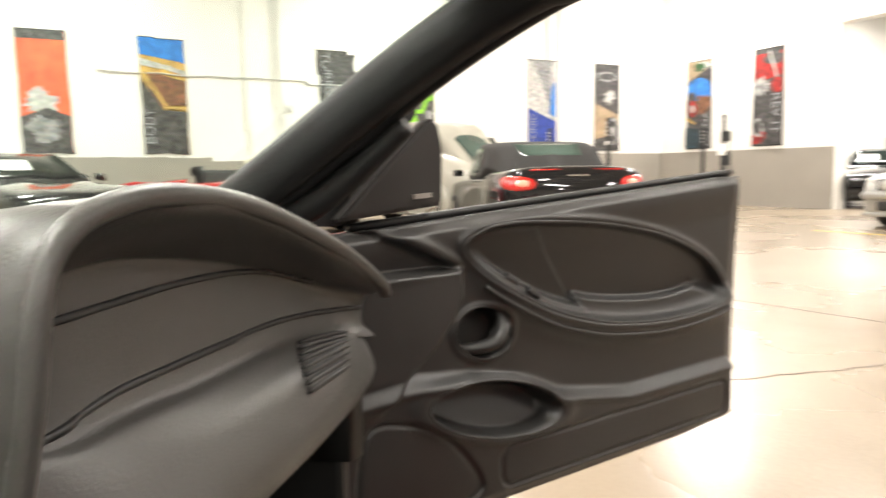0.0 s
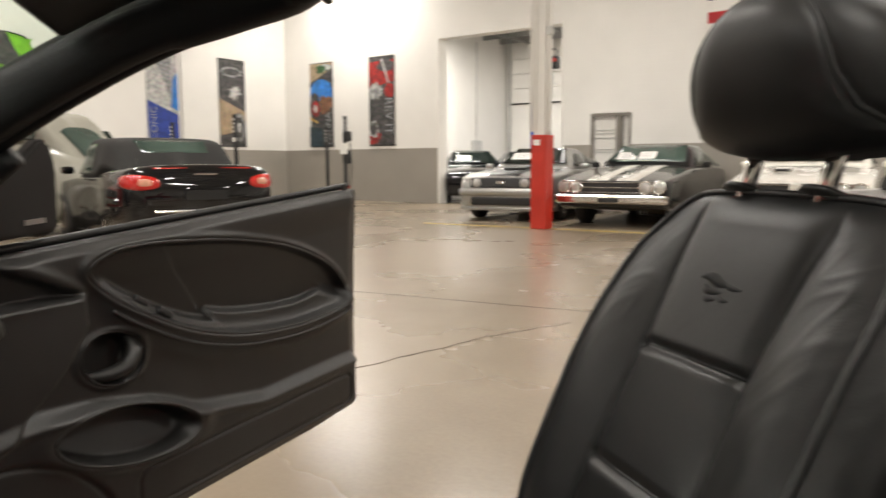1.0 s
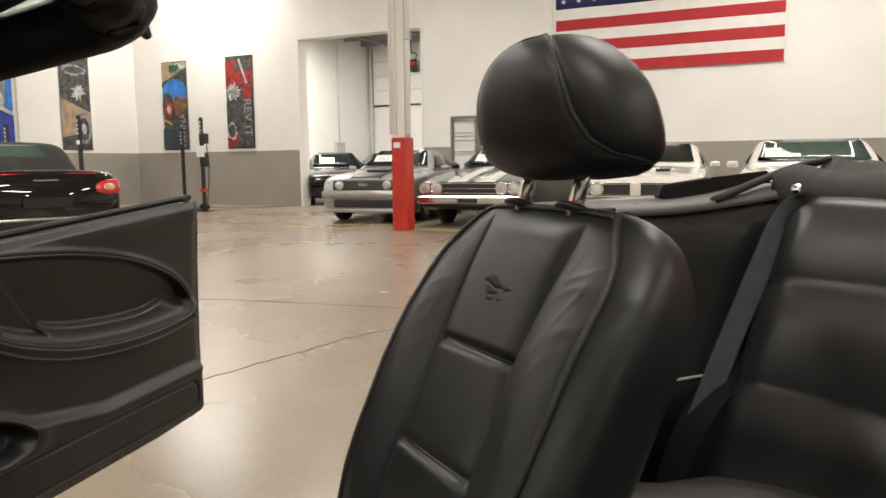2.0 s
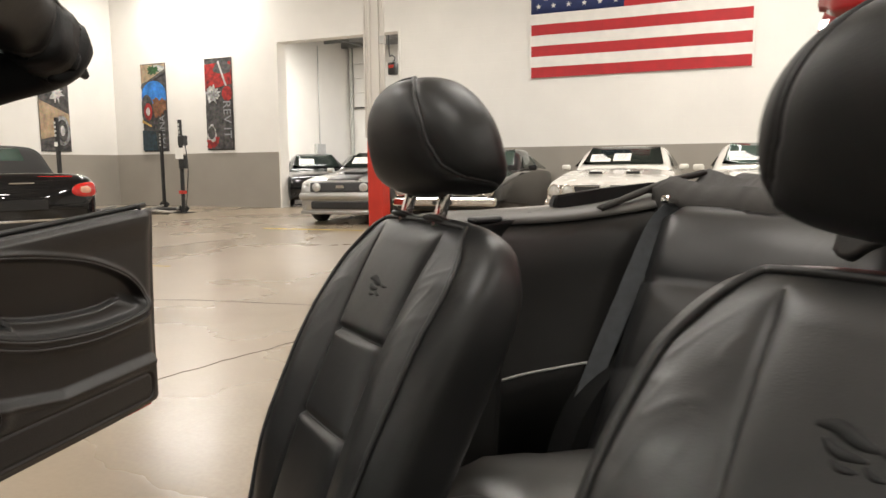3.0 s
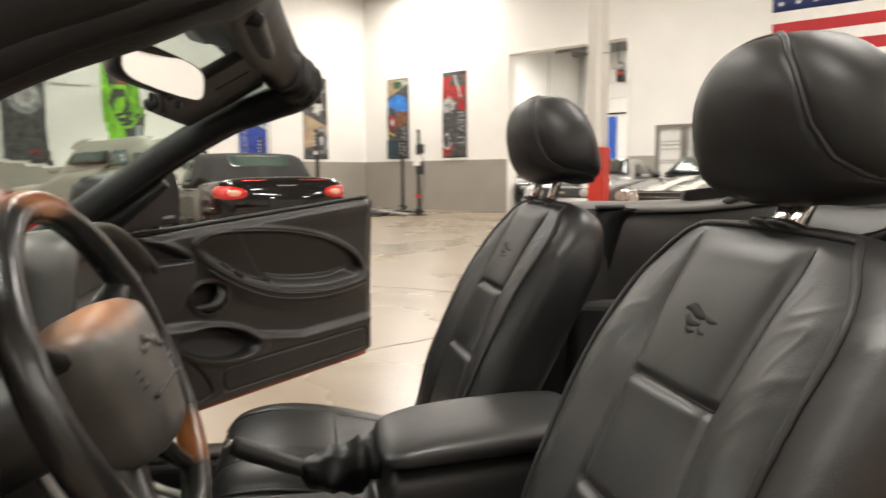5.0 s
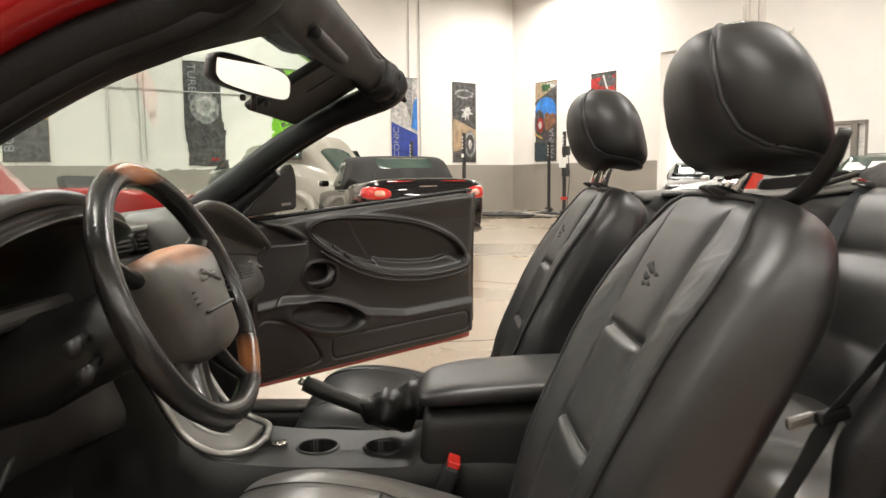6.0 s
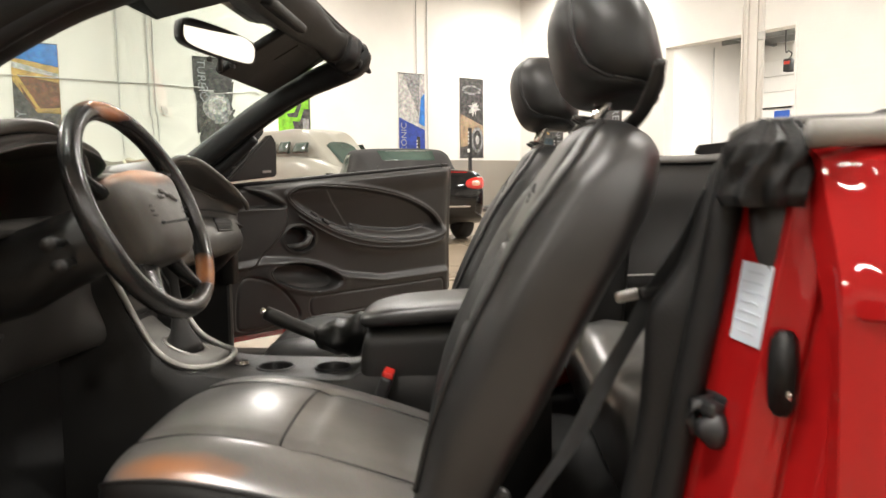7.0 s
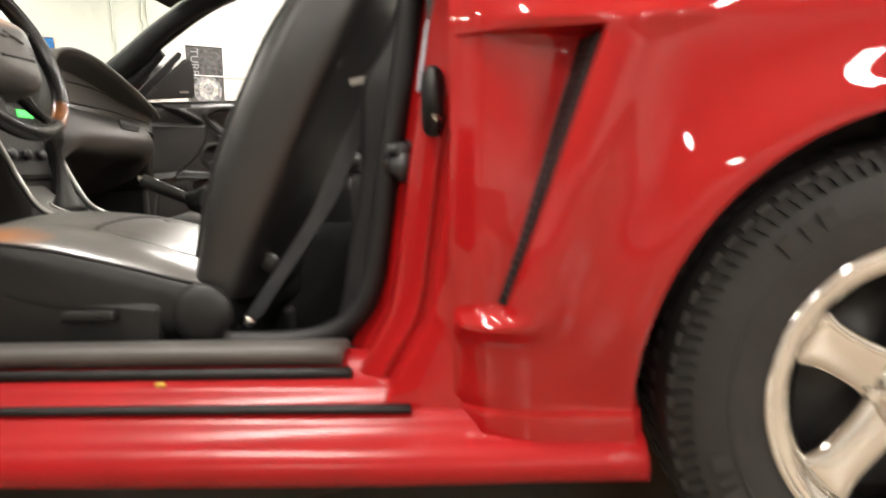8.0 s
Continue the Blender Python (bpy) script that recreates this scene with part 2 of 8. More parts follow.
M = {
    "floor": concrete(),
    "wall": mat("white_wall_paint", (0.80, 0.78, 0.74), 0.7, vary=0.04, scale=0.8, fine=40, bump=0.15),
    "block": block_wall(),
    "wains": mat("grey_wall_paint", (0.30, 0.275, 0.24), 0.55, vary=0.06, scale=1.2, fine=40, bump=0.12),
    "deck": mat("ceiling_paint", (0.62, 0.60, 0.56), 0.8, vary=0.08, scale=0.7),
    "steel": mat("grey_steel", (0.32, 0.32, 0.31), 0.45, metal=0.6, vary=0.12, scale=4),
    "galv": mat("galvanised_conduit", (0.55, 0.55, 0.53), 0.45, metal=0.4, vary=0.1, scale=6),
    "black_steel": mat("black_powder_coat", (0.02, 0.02, 0.021), 0.45, vary=0.2, scale=8),
    "safety_red": mat("red_column_paint", (0.52, 0.035, 0.02), 0.4, vary=0.15, scale=3),
    "yellow": mat("worn_yellow_line", (0.55, 0.40, 0.06), 0.6, vary=0.35, scale=14, fine=50),
    "crack": mat("dark_joint", (0.07, 0.05, 0.035), 0.8, vary=0.3, scale=20),
    "tube": glow("lamp_diffuser", (1.0, 0.95, 0.88), 6.0),
    "leather": leather("black_leather", (0.011, 0.011, 0.0108), 0.41, spec=0.40),
    # copy of the black leather, lightened for parts that catch more light
    "leather_lit": leather("lit_black_leather", (0.014, 0.0137, 0.0134), 0.41, spec=0.75),
    # rear cushion: black leather paled to carry the overhead lamps' sheen
    "leather_rear_sheen": leather("rear_sheen_leather", (0.085, 0.082, 0.078), 0.36, spec=0.8, coat=0.5),
    "leather_soft": leather("soft_black_leather", (0.016, 0.016, 0.0155), 0.46, spec=0.34),
    # driver's cushion top: base raised to carry its sheen; orange patch is wear
    "leather_driver": leather("sheen_toned_leather", (0.14, 0.134, 0.128), 0.31, (((-0.03, -0.232, 0.575), (0.14, 0.036, 0.06), (0.34, 0.14, 0.055)),), 0.9, 0.5),
    "leather_wheel": leather("worn_wheel_leather", (0.013, 0.0125, 0.012), 0.24, (((-0.105, -0.275, 0.745), (0.05, 0.06, 0.055), (0.42, 0.15, 0.04)), ((-0.205, -0.385, 1.058), (0.04, 0.085, 0.026), (0.30, 0.11, 0.04)))),
    "airbag": leather("airbag_cover_vinyl", (0.062, 0.058, 0.052), 0.42, (((-0.17, -0.40, 0.975), (0.09, 0.16, 0.055), (0.36, 0.15, 0.06)),)),
    "thread": mat("black_thread_piping", (0.012, 0.012, 0.012), 0.5, vary=0.2, scale=40),
    "emblem": mat("stitched_emblem", (0.004, 0.004, 0.004), 0.7, vary=0.3, scale=60),
    "dash": mat("charcoal_dash_vinyl", (0.046, 0.0435, 0.0405), 0.38, spec=0.5, vary=0.18, scale=7, fine=420, bump=0.25),
    "trim": mat("charcoal_plastic", (0.0155, 0.015, 0.0142), 0.42, spec=0.40, vary=0.18, scale=6, fine=380, bump=0.25),
    "trim_grey": mat("grey_soft_trim", (0.10, 0.095, 0.088), 0.55, vary=0.15, scale=6, fine=300, bump=0.2),
    "silver_trim": mat("satin_silver_plastic", (0.30, 0.29, 0.27), 0.35, metal=0.6, vary=0.12, scale=8),
    "carpet": mat("black_carpet", (0.010, 0.010, 0.010), 0.95, vary=0.4, scale=30, fine=500, bump=0.8),
    "roof_cloth": mat("dark_roof_cloth", (0.020, 0.019, 0.018), 0.9, vary=0.2, scale=12, fine=400, bump=0.5),
    "fabric": mat("folded_top_fabric", (0.022, 0.0195, 0.017), 0.75, vary=0.3, scale=12, fine=400, bump=0.6),
    "rubber": mat("black_weatherstrip", (0.009, 0.009, 0.009), 0.5, spec=0.3, vary=0.25, scale=14, fine=200, bump=0.3),
    "header": mat("black_header_vinyl", (0.009, 0.0093, 0.0093), 0.5, vary=0.2, scale=10, fine=260, bump=0.3, spec=0.28),
    "belt": mat("belt_webbing", (0.055, 0.060, 0.065), 0.65, vary=0.2, scale=40, fine=600, bump=0.5),
    "red": mat("red_car_paint", (0.325, 0.0075, 0.008), 0.42, vary=0.04, scale=3, fine=600, coat=0.9, coat_rough=0.02, rough_vary=0.04, spec=0.06),
    "red_dusty": mat("dusty_red_car_paint", (0.30, 0.008, 0.009), 0.5, vary=0.12, scale=7, fine=300, coat=0.35, coat_rough=0.22, rough_vary=0.1, spec=0.1),
    "tyre": mat("tyre_rubber", (0.022, 0.0205, 0.0195), 0.62, spec=0.4, vary=0.25, scale=9, fine=160, bump=0.3),
    "alloy": mat("bright_alloy", (0.74, 0.71, 0.67), 0.11, metal=1.0, vary=0.08, scale=8),
    "chrome": mat("chrome", (0.78, 0.77, 0.75), 0.1, metal=1.0, vary=0.04, scale=8, rough_vary=0.03),
    "mirror": mat("mirror_silver", (0.92, 0.92, 0.90), 0.02, metal=1.0, vary=0.0, rough_vary=0.0),
    "glass": clear("tinted_windshield", (0.80, 0.90, 0.84)),
    "dark_glass": mat("dark_car_glass", (0.012, 0.018, 0.016), 0.06, vary=0.1, scale=2, rough_vary=0.02, spec=0.8),
    "green_glass": mat("green_car_glass", (0.055, 0.085, 0.072), 0.06, vary=0.3, scale=2, rough_vary=0.02, spec=0.8),
    "lamp_amber": mat("amber_lamp_lens", (0.62, 0.30, 0.20), 0.12, vary=0.2, scale=20, coat=1.0, rough_vary=0.04),
    "lamp_red": mat("red_lamp_lens", (0.50, 0.015, 0.012), 0.12, vary=0.2, scale=20, coat=1.0, rough_vary=0.04),
    "lamp_clear": mat("clear_lamp_lens", (0.62, 0.62, 0.60), 0.1, metal=0.5, vary=0.2, scale=30, rough_vary=0.05),
    "black_paint": mat("black_car_paint", (0.004, 0.004, 0.005), 0.3, vary=0.1, scale=4, coat=1.0, coat_rough=0.02, spec=0.05),
    "silver_paint": mat("silver_car_paint", (0.42, 0.42, 0.41), 0.3, metal=0.7, vary=0.05, scale=3, coat=1.0),
    "charcoal_paint": mat("charcoal_car_paint", (0.012, 0.0125, 0.013), 0.4, metal=0.0, vary=0.06, scale=3, coat=1.0, spec=0.08),
    "white_paint": mat("white_car_paint", (0.72, 0.70, 0.64), 0.25, vary=0.04, scale=3, coat=1.0),
    "cream_paint": mat("cream_car_paint", (0.60, 0.57, 0.44), 0.3, vary=0.05, scale=3, coat=0.8),
    "putty_paint": mat("putty_grey_car_paint", (0.33, 0.32, 0.27), 0.35, vary=0.06, scale=3, coat=0.7),
    "label": mat("pale_blue_label", (0.60, 0.66, 0.74), 0.55, vary=0.06, scale=20),
    "pale_ink": mat("pale_print", (0.50, 0.56, 0.64), 0.7, vary=0.1, scale=30),
    "shelf": mat("grey_weather_trim", (0.26, 0.25, 0.23), 0.5, vary=0.15, scale=6, fine=300, bump=0.2),
    "shelf_dark": mat("dark_grey_plastic", (0.075, 0.070, 0.064), 0.5, vary=0.15, scale=6, fine=300, bump=0.2),
    "paper": mat("white_paper", (0.82, 0.81, 0.78), 0.6, vary=0.05, scale=8),
    "ink": mat("grey_print", (0.33, 0.34, 0.36), 0.7, vary=0.2, scale=30),
    "flag_red": mat("flag_red_nylon", (0.42, 0.020, 0.025), 0.7, vary=0.12, scale=5, fine=300, bump=0.3),
    "flag_white": mat("flag_white_nylon", (0.76, 0.74, 0.70), 0.7, vary=0.05, scale=5, fine=300, bump=0.3),
    "flag_blue": mat("flag_blue_nylon", (0.018, 0.032, 0.12), 0.7, vary=0.15, scale=5, fine=300, bump=0.3),
    "buckle_red": mat("red_button", (0.65, 0.03, 0.02), 0.4, vary=0.1),
    "green_led": glow("green_display", (0.1, 0.9, 0.15), 0.7),
    "red_led": glow("red_warning_lamp", (1.0, 0.06, 0.03), 0.5),
}


# ---- mesh helpers ----
def part(name, bm, material, parent=None, label="", smooth=True):
    me = bpy.data.meshes.new(name)
    bmesh.ops.recalc_face_normals(bm, faces=bm.faces)
    for f in bm.faces:
        f.smooth = smooth
    bm.to_mesh(me)
    bm.free()
    me.materials.append(M[material] if isinstance(material, str) else material)
    ob = new(name, me)
    if parent:
        ob.parent = parent
    if label:
        ob["label"] = label
    return ob


def empty(name, m, label, category, group="", kind=""):
    ob = new(name)
    ob.matrix_world = m
    ob.empty_display_size = 0.1
    return tagged(ob, label, category, group, kind)


def spline(pts, n):
    """n points evenly in parameter along a Catmull-Rom curve through pts (tuples of any length)."""
    p = np.array(pts, float)
    p = np.vstack([2 * p[0] - p[1], p, 2 * p[-1] - p[-2]])
    out = []
    for u in np.linspace(0, len(pts) - 1, n):
        i = min(int(u), len(pts) - 2)
        t = u - i
        a, b, c, d = p[i:i + 4]
        out.append(0.5 * (2 * b + (c - a) * t + (2 * a - 5 * b + 4 * c - d) * t * t + (3 * b - a - 3 * c + d) * t ** 3))
    return out


def ring(pts, n):
    """A closed smooth curve through pts, n points."""
    k = len(pts)
    p = np.array(pts, float)
    out = []
    for u in np.arange(n) * k / n:
        i = int(u)
        t = u - i
        a, b, c, d = (p[(i + j) % k] for j in (-1, 0, 1, 2))
        out.append(0.5 * (2 * b + (c - a) * t + (2 * a - 5 * b + 4 * c - d) * t * t + (3 * b - a - 3 * c + d) * t ** 3))
    return out


def skin(bm, rows, closed=True, caps=True):
    """Faces between rows of points; closed: each row is a ring; caps: close first and last row."""
    vs = [[bm.verts.new(Vector(p)) for p in r] for r in rows]
    n = len(vs[0])
    for a, b in zip(vs, vs[1:]):
        for i in range(n if closed else n - 1):
            j = (i + 1) % n
            bm.faces.new((a[i], a[j], b[j], b[i]))
    if caps and closed:
        bm.faces.new(vs[0][::-1]), bm.faces.new(vs[-1])
    return vs


def tube(bm, pts, r, n=8, closed=False, flat=1.0):
    """A round cord along pts (closed or open); r: radius, or one for each point; flat: squeezes it across."""
    P = [Vector(p) for p in pts]
    k = len(P)
    rows = []
    up = Vector((0.13, 0.21, 0.97))
    for i, p in enumerate(P):
        d = (P[(i + 1) % k] - P[i - 1]) if closed else P[min(i + 1, k - 1)] - P[max(i - 1, 0)]
        d = d.normalized() if d.length > 1e-9 else Vector((1, 0, 0))
        a = d.cross(up)
        a = a.normalized() if a.length > 1e-4 else d.orthogonal().normalized()
        b = a.cross(d).normalized()
        q = r[i] if isinstance(r, (list, tuple)) else r
        rows.append([p + q * (math.cos(2 * math.pi * j / n) * a + flat * math.sin(2 * math.pi * j / n) * b) for j in range(n)])
    if closed:
        vs = skin(bm, rows, caps=False)
        a, b = vs[-1], vs[0]
        for i in range(n):
            bm.faces.new((a[i], a[(i + 1) % n], b[(i + 1) % n], b[i]))
    else:
        skin(bm, rows)
    return bm


def box(bm, size, at=(0, 0, 0), rot=(0, 0, 0), bevel=0.0, seg=2):
    """A block with rounded edges."""
    m = pose(*at, *rot) @ Matrix.Diagonal((*size, 1))
    made = bmesh.ops.create_cube(bm, size=1, matrix=m)["verts"]
    if bevel:
        edges = {e for v in made for e in v.link_edges}
        bmesh.ops.bevel(bm, geom=list(edges), offset=bevel, segments=seg, affect="EDGES", profile=0.5)
    return bm


def block(size, at=(0, 0, 0), rot=(0, 0, 0), bevel=0.0, seg=2):
    return box(bmesh.new(), size, at, rot, bevel, seg)


def turned(profile, m=Matrix(), n=32):
    """A body of revolution about z: profile of (radius, height)."""
    bm = bmesh.new()
    rows = [[m @ Vector((max(r, 1e-4) * math.cos(2 * math.pi * j / n), max(r, 1e-4) * math.sin(2 * math.pi * j / n), z)) for j in range(n)] for r, z in profile]
    skin(bm, rows)
    return bm


def rod(r, length, m=Matrix(), n=16, bevel=0.15):
    k = r * bevel
    return turned([(r - k, 0), (r, k), (r, length - k), (r - k, length)], m, n)


def plate(bm, outline, thick, m=Matrix()):
    """A flat outline (x, y) given thickness along z, placed by m."""
    skin(bm, [[m @ Vector((x, y, 0)) for x, y in outline], [m @ Vector((x, y, thick)) for x, y in outline]])
    return bm


def cut(ob, *cutters):
    """Takes the cutters' volume out of ob; the cutters are used up."""
    dg = bpy.context.evaluated_depsgraph_get()
    for c in cutters:
        k = ob.modifiers.new("cut", "BOOLEAN")
        k.operation, k.object, k.solver = "DIFFERENCE", c, "EXACT"
    dg.update()
    me = bpy.data.meshes.new_from_object(ob.evaluated_get(dg))
    ob.modifiers.clear()
    ob.data = me
    for c in cutters:
        bpy.data.objects.remove(c)
    return ob


def lettering(text, size, m, material, parent, label=""):
    """Raised letters in the built-in font, made into a mesh; m places them (x along the line, y up the letters)."""
    cu = bpy.data.curves.new("letters", "FONT")
    cu.body, cu.size, cu.extrude, cu.align_x, cu.align_y = text, size, 0.001, "LEFT", "BOTTOM"
    tmp = new("letters", cu)
    bpy.context.view_layer.update()
    me = bpy.data.meshes.new_from_object(tmp.evaluated_get(bpy.context.evaluated_depsgraph_get()))
    bpy.data.objects.remove(tmp)
    me.transform(m)
    bm = bmesh.new()
    bm.from_mesh(me)
    bpy.data.meshes.remove(me)
    left = set(bm.verts)
    while left:
        seed = left.pop()
        isle, edge = {seed}, [seed]
        while edge:
            for e in edge.pop().link_edges:
                for v in e.verts:
                    if v in left:
                        left.discard(v)
                        isle.add(v)
                        edge.append(v)
        one = bmesh.new()
        made = {v: one.verts.new(v.co) for v in isle}
        for f in {f for v in isle for f in v.link_faces}:
            one.faces.new([made[v] for v in f.verts])
        part("letter", one, material, parent, label, False)
    bm.free()

# ---- the hall: x runs along the banner wall with the doorway, y points through that wall ----
HALL = pose(1.82, 23.02, 0, 0, 0, -52)
LONG, DEEP, HIGH = 38.0, 32.0, 7.6


def hall_part(name, bm, material, label="", category="", kind="structure", parent=None, smooth=False):
    ob = part(name, bm, material, parent, "", smooth)
    if not parent:
        ob.matrix_world = HALL
        tagged(ob, label, category, "", kind)
    return ob


bm = bmesh.new()
box(bm, (120, 120, 0.3), (17, -12, -0.15))
floor = hall_part("floor", bm, "floor", "polished tan concrete warehouse floor with cracks", "floor")


def wall(name, x0, y0, x1, y1, openings=(), label=""):
    """A wall between two plan points: grey below, white above, openings (start, end, bottom, top) go through it."""
    dx, dy = x1 - x0, y1 - y0
    length = math.hypot(dx, dy)
    m = pose(x0, y0, 0, 0, 0, math.degrees(math.atan2(dy, dx)))
    white, grey = bmesh.new(), bmesh.new()
    xs = sorted({0, length, *(v for o in openings for v in o[:2])})
    zs = sorted({0, 1.47, HIGH, *(v for o in openings for v in o[2:])})
    for a, b in zip(xs, xs[1:]):
        for c, d in zip(zs, zs[1:]):
            u, v = (a + b) / 2, (c + d) / 2
            if any(o[0] < u < o[1] and o[2] < v < o[3] for o in openings):
                continue
            low = d <= 1.47 + 1e-6
            p = m @ Vector((u, 0.15, v))
            box(grey if low else white, (b - a, 0.3, d - c), p, (0, 0, math.degrees(math.atan2(dy, dx))))
    for q in (white, grey):
        bmesh.ops.remove_doubles(q, verts=q.verts, dist=0.0005)
        inner = [f for f in q.faces if sum(1 for e in f.edges if len(e.link_faces) > 2) == len(f.edges)]
        bmesh.ops.delete(q, geom=inner, context="FACES")
    w = hall_part(name, white, "block" if name == "wall_north" else "wall", label or "tall white painted warehouse wall", "wall")
    g = part("wainscot", grey, "wains", w, "grey painted lower band", False)
    return w


wall_right = wall("wall_north", 0, 0, LONG, 0, [(5.82, 9.39, 0, 4.28), (10.12, 11.09, 0, 2.18)], "white block wall with grey lower band and a wide doorway")
wall_left = wall("wall_west", 0, -DEEP, 0, 0, label="white wall with grey lower band and hanging banners")
wall("wall_east", LONG, 0, LONG, -DEEP)
wall("wall_south", LONG, -DEEP, 0, -DEEP)

# ceiling with joists
bm = block((LONG + 0.6, DEEP + 0.6, 0.2), (LONG / 2, -DEEP / 2, HIGH + 0.1))
for i in range(18):
    box(bm, (0.12, DEEP, 0.35), (1.2 + i * 2.1, -DEEP / 2, HIGH - 0.18))
hall_part("ceiling", bm, "deck", "white painted metal deck ceiling with joists", "ceiling")

# the next room behind the doorway
bm = bmesh.new()
box(bm, (0.2, 8.2, 5.6), (2.9, 4.4, 2.8))
box(bm, (0.2, 8.2, 5.6), (15.0, 4.4, 2.8))
box(bm, (12.3, 0.2, 5.6), (8.95, 8.4, 2.8))
hall_part("wall_back_room", bm, "wall", "plain white walls of the room behind the doorway", "wall")
bm = block((12.4, 8.2, 0.2), (8.95, 4.4, 5.7))
for i in range(7):
    box(bm, (12.0, 0.08, 0.22), (8.95, 0.9 + i * 1.15, 5.49))
for i in range(6):
    box(bm, (0.07, 7.8, 0.10), (4.0 + i * 2.0, 4.4, 5.40))
hall_part("ceiling_back_room", bm, "steel", "grey exposed joists over the back room", "ceiling")

# sectional overhead door, half raised on its rails, with a blue panel in the gap below
shutter = empty("overhead_door", HALL @ pose(4.95, 8.24, 0), "half-raised white sectional overhead door in the back room", "garage door")
for i in range(4):
    part("door_section", block((3.4, 0.06, 0.51), (0, 0, 3.52 + i * 0.53), bevel=0.012), "wall", shutter, smooth=False)
for sx in (-1.78, 1.78):
    part("rail", block((0.10, 0.12, 5.5), (sx, -0.06, 2.75), bevel=0.01), "galv", shutter, smooth=False)
part("bottom_seal", block((3.4, 0.07, 0.05), (0, 0, 3.24), bevel=0.01), "rubber", shutter, smooth=False)
M["blue"] = mat("blue_tarp", (0.02, 0.09, 0.42), 0.6, vary=0.15, scale=4)
part("blue_panel", block((0.55, 0.05, 3.1), (-0.62, 0.0, 1.58), bevel=0.01), "blue", shutter, "blue panel in the gap below the door", False)
box_ = empty("electrical_box", HALL @ pose(3.06, 6.1, 1.55), "grey metal electrical box on the back room wall", "electrical box")
part("cover", block((0.12, 0.55, 0.62), bevel=0.015), "galv", box_, smooth=False)
part("conduit", rod(0.02, 3.4, pose(0.0, 0.0, 0.3), 8), "galv", box_)
sign = empty("hoist_control", HALL @ pose(8.89, 0.6, 3.49), "small black and red hoist box hanging in the doorway", "hoist box")
part("case", block((0.20, 0.22, 0.30), (0, 0, 0), bevel=0.03), "black_steel", sign)
part("cover", block((0.15, 0.06, 0.08), (0, -0.10, 0.05), bevel=0.02), "safety_red", sign, "red cover", False)
part("hook", tube(bmesh.new(), spline([(0, 0, 0.15), (0.06, 0, 0.26), (-0.02, 0.0, 0.34), (-0.10, 0, 0.42), (-0.10, 0, 1.7)], 24), 0.014, 8), "black_steel", sign)

# doorway lining
bm = bmesh.new()
for x in (5.82, 9.39):
    box(bm, (0.05, 0.36, 4.3), (x, 0.15, 2.15))
box(bm, (3.62, 0.36, 0.05), (7.605, 0.15, 4.3))
hall_part("trim_doorway", bm, "wall", "thin white lining of the wide doorway", "trim")

# glazed office door
office = empty("door_1", HALL @ pose(10.605, 0.06, 0), "grey framed glazed door with white racks behind", "door", kind="structure")
M["door_frame"] = mat("taupe_door_frame", (0.20, 0.18, 0.155), 0.5, vary=0.1, scale=5)
for x, w in ((-0.455, 0.06), (0.20, 0.13), (0.455, 0.06)):
    part("frame", block((w, 0.14, 2.16), (x, 0, 1.08), bevel=0.008), "door_frame", office, smooth=False)
part("head", block((0.96, 0.14, 0.07), (0, 0, 2.14), bevel=0.008), "door_frame", office, smooth=False)
# opaque white panes stand in for the pale interior, bars for its racks
for x, w in ((-0.145, 0.56), (0.345, 0.16)):
    part("pane", block((w, 0.012, 2.0), (x, 0.03, 1.10)), "flag_white", office, smooth=False)
    for z in (1.30, 1.36, 1.62, 1.72, 1.80):
        part("rack_bar", block((w, 0.02, 0.012), (x, 0.012, z), (12, 0, 0)), "galv", office, smooth=False)

# steel column, red at the foot, with conduits
column = empty("steel_column", HALL @ pose(11.66, -5.28, 0), "white steel column with red painted foot and conduits", "column")
bm = bmesh.new()
box(bm, (0.20, 0.02, HIGH - 1.5), (0, -0.10, 1.5 + (HIGH - 1.5) / 2)), box(bm, (0.20, 0.02, HIGH - 1.5), (0, 0.10, 1.5 + (HIGH - 1.5) / 2)), box(bm, (0.02, 0.2, HIGH - 1.5), (0, 0, 1.5 + (HIGH - 1.5) / 2))
part("shaft", bm, "wall", column, smooth=False)
part("foot_guard", block((0.27, 0.27, 1.5), (0, 0, 0.75), bevel=0.012), "safety_red", column, "red painted steel guard", False)
part("notice", block((0.12, 0.004, 0.09), (-0.03, -0.138, 1.38)), "paper", column, smooth=False)
for k, x in enumerate((-0.135, -0.18, 0.13, 0.165, -0.05)):
    part("conduit", rod(0.018 + 0.006 * (k == 2), HIGH - 1.6, pose(x, -0.07 if abs(x) > 0.1 else -0.135, 1.55), 10), "wall", column)
for z in (3.1, 4.35):
    part("junction_box", block((0.09, 0.08, 0.13), (0.16, -0.08, z), bevel=0.01), "galv", column, smooth=False)

# conduits and boxes on the banner wall
for y, z0, z1 in ((-12.42, 1.6, HIGH), (-11.75, 1.6, HIGH), (-11.62, 1.6, HIGH), (-4.1, 3.98, HIGH), (-3.72, 1.5, HIGH)):
    c = hall_part("conduit", rod(0.016, z1 - z0, pose(0.03, y, z0), 8), "galv", "thin vertical metal conduit on the white wall", "conduit", "object")
    c["group"] = "wall conduits"
c = hall_part("conduit", rod(0.014, 6.6, pose(0.03, -15.4, 3.27, -90, 0, 0), 8), "galv", "thin horizontal metal conduit on the white wall", "conduit", "object")
c["group"] = "wall conduits"
b = hall_part("outlet_box", block((0.06, 0.12, 0.16), (0.03, -11.44, 2.69), bevel=0.01), "galv", "small grey outlet box on the wall", "outlet", "object")

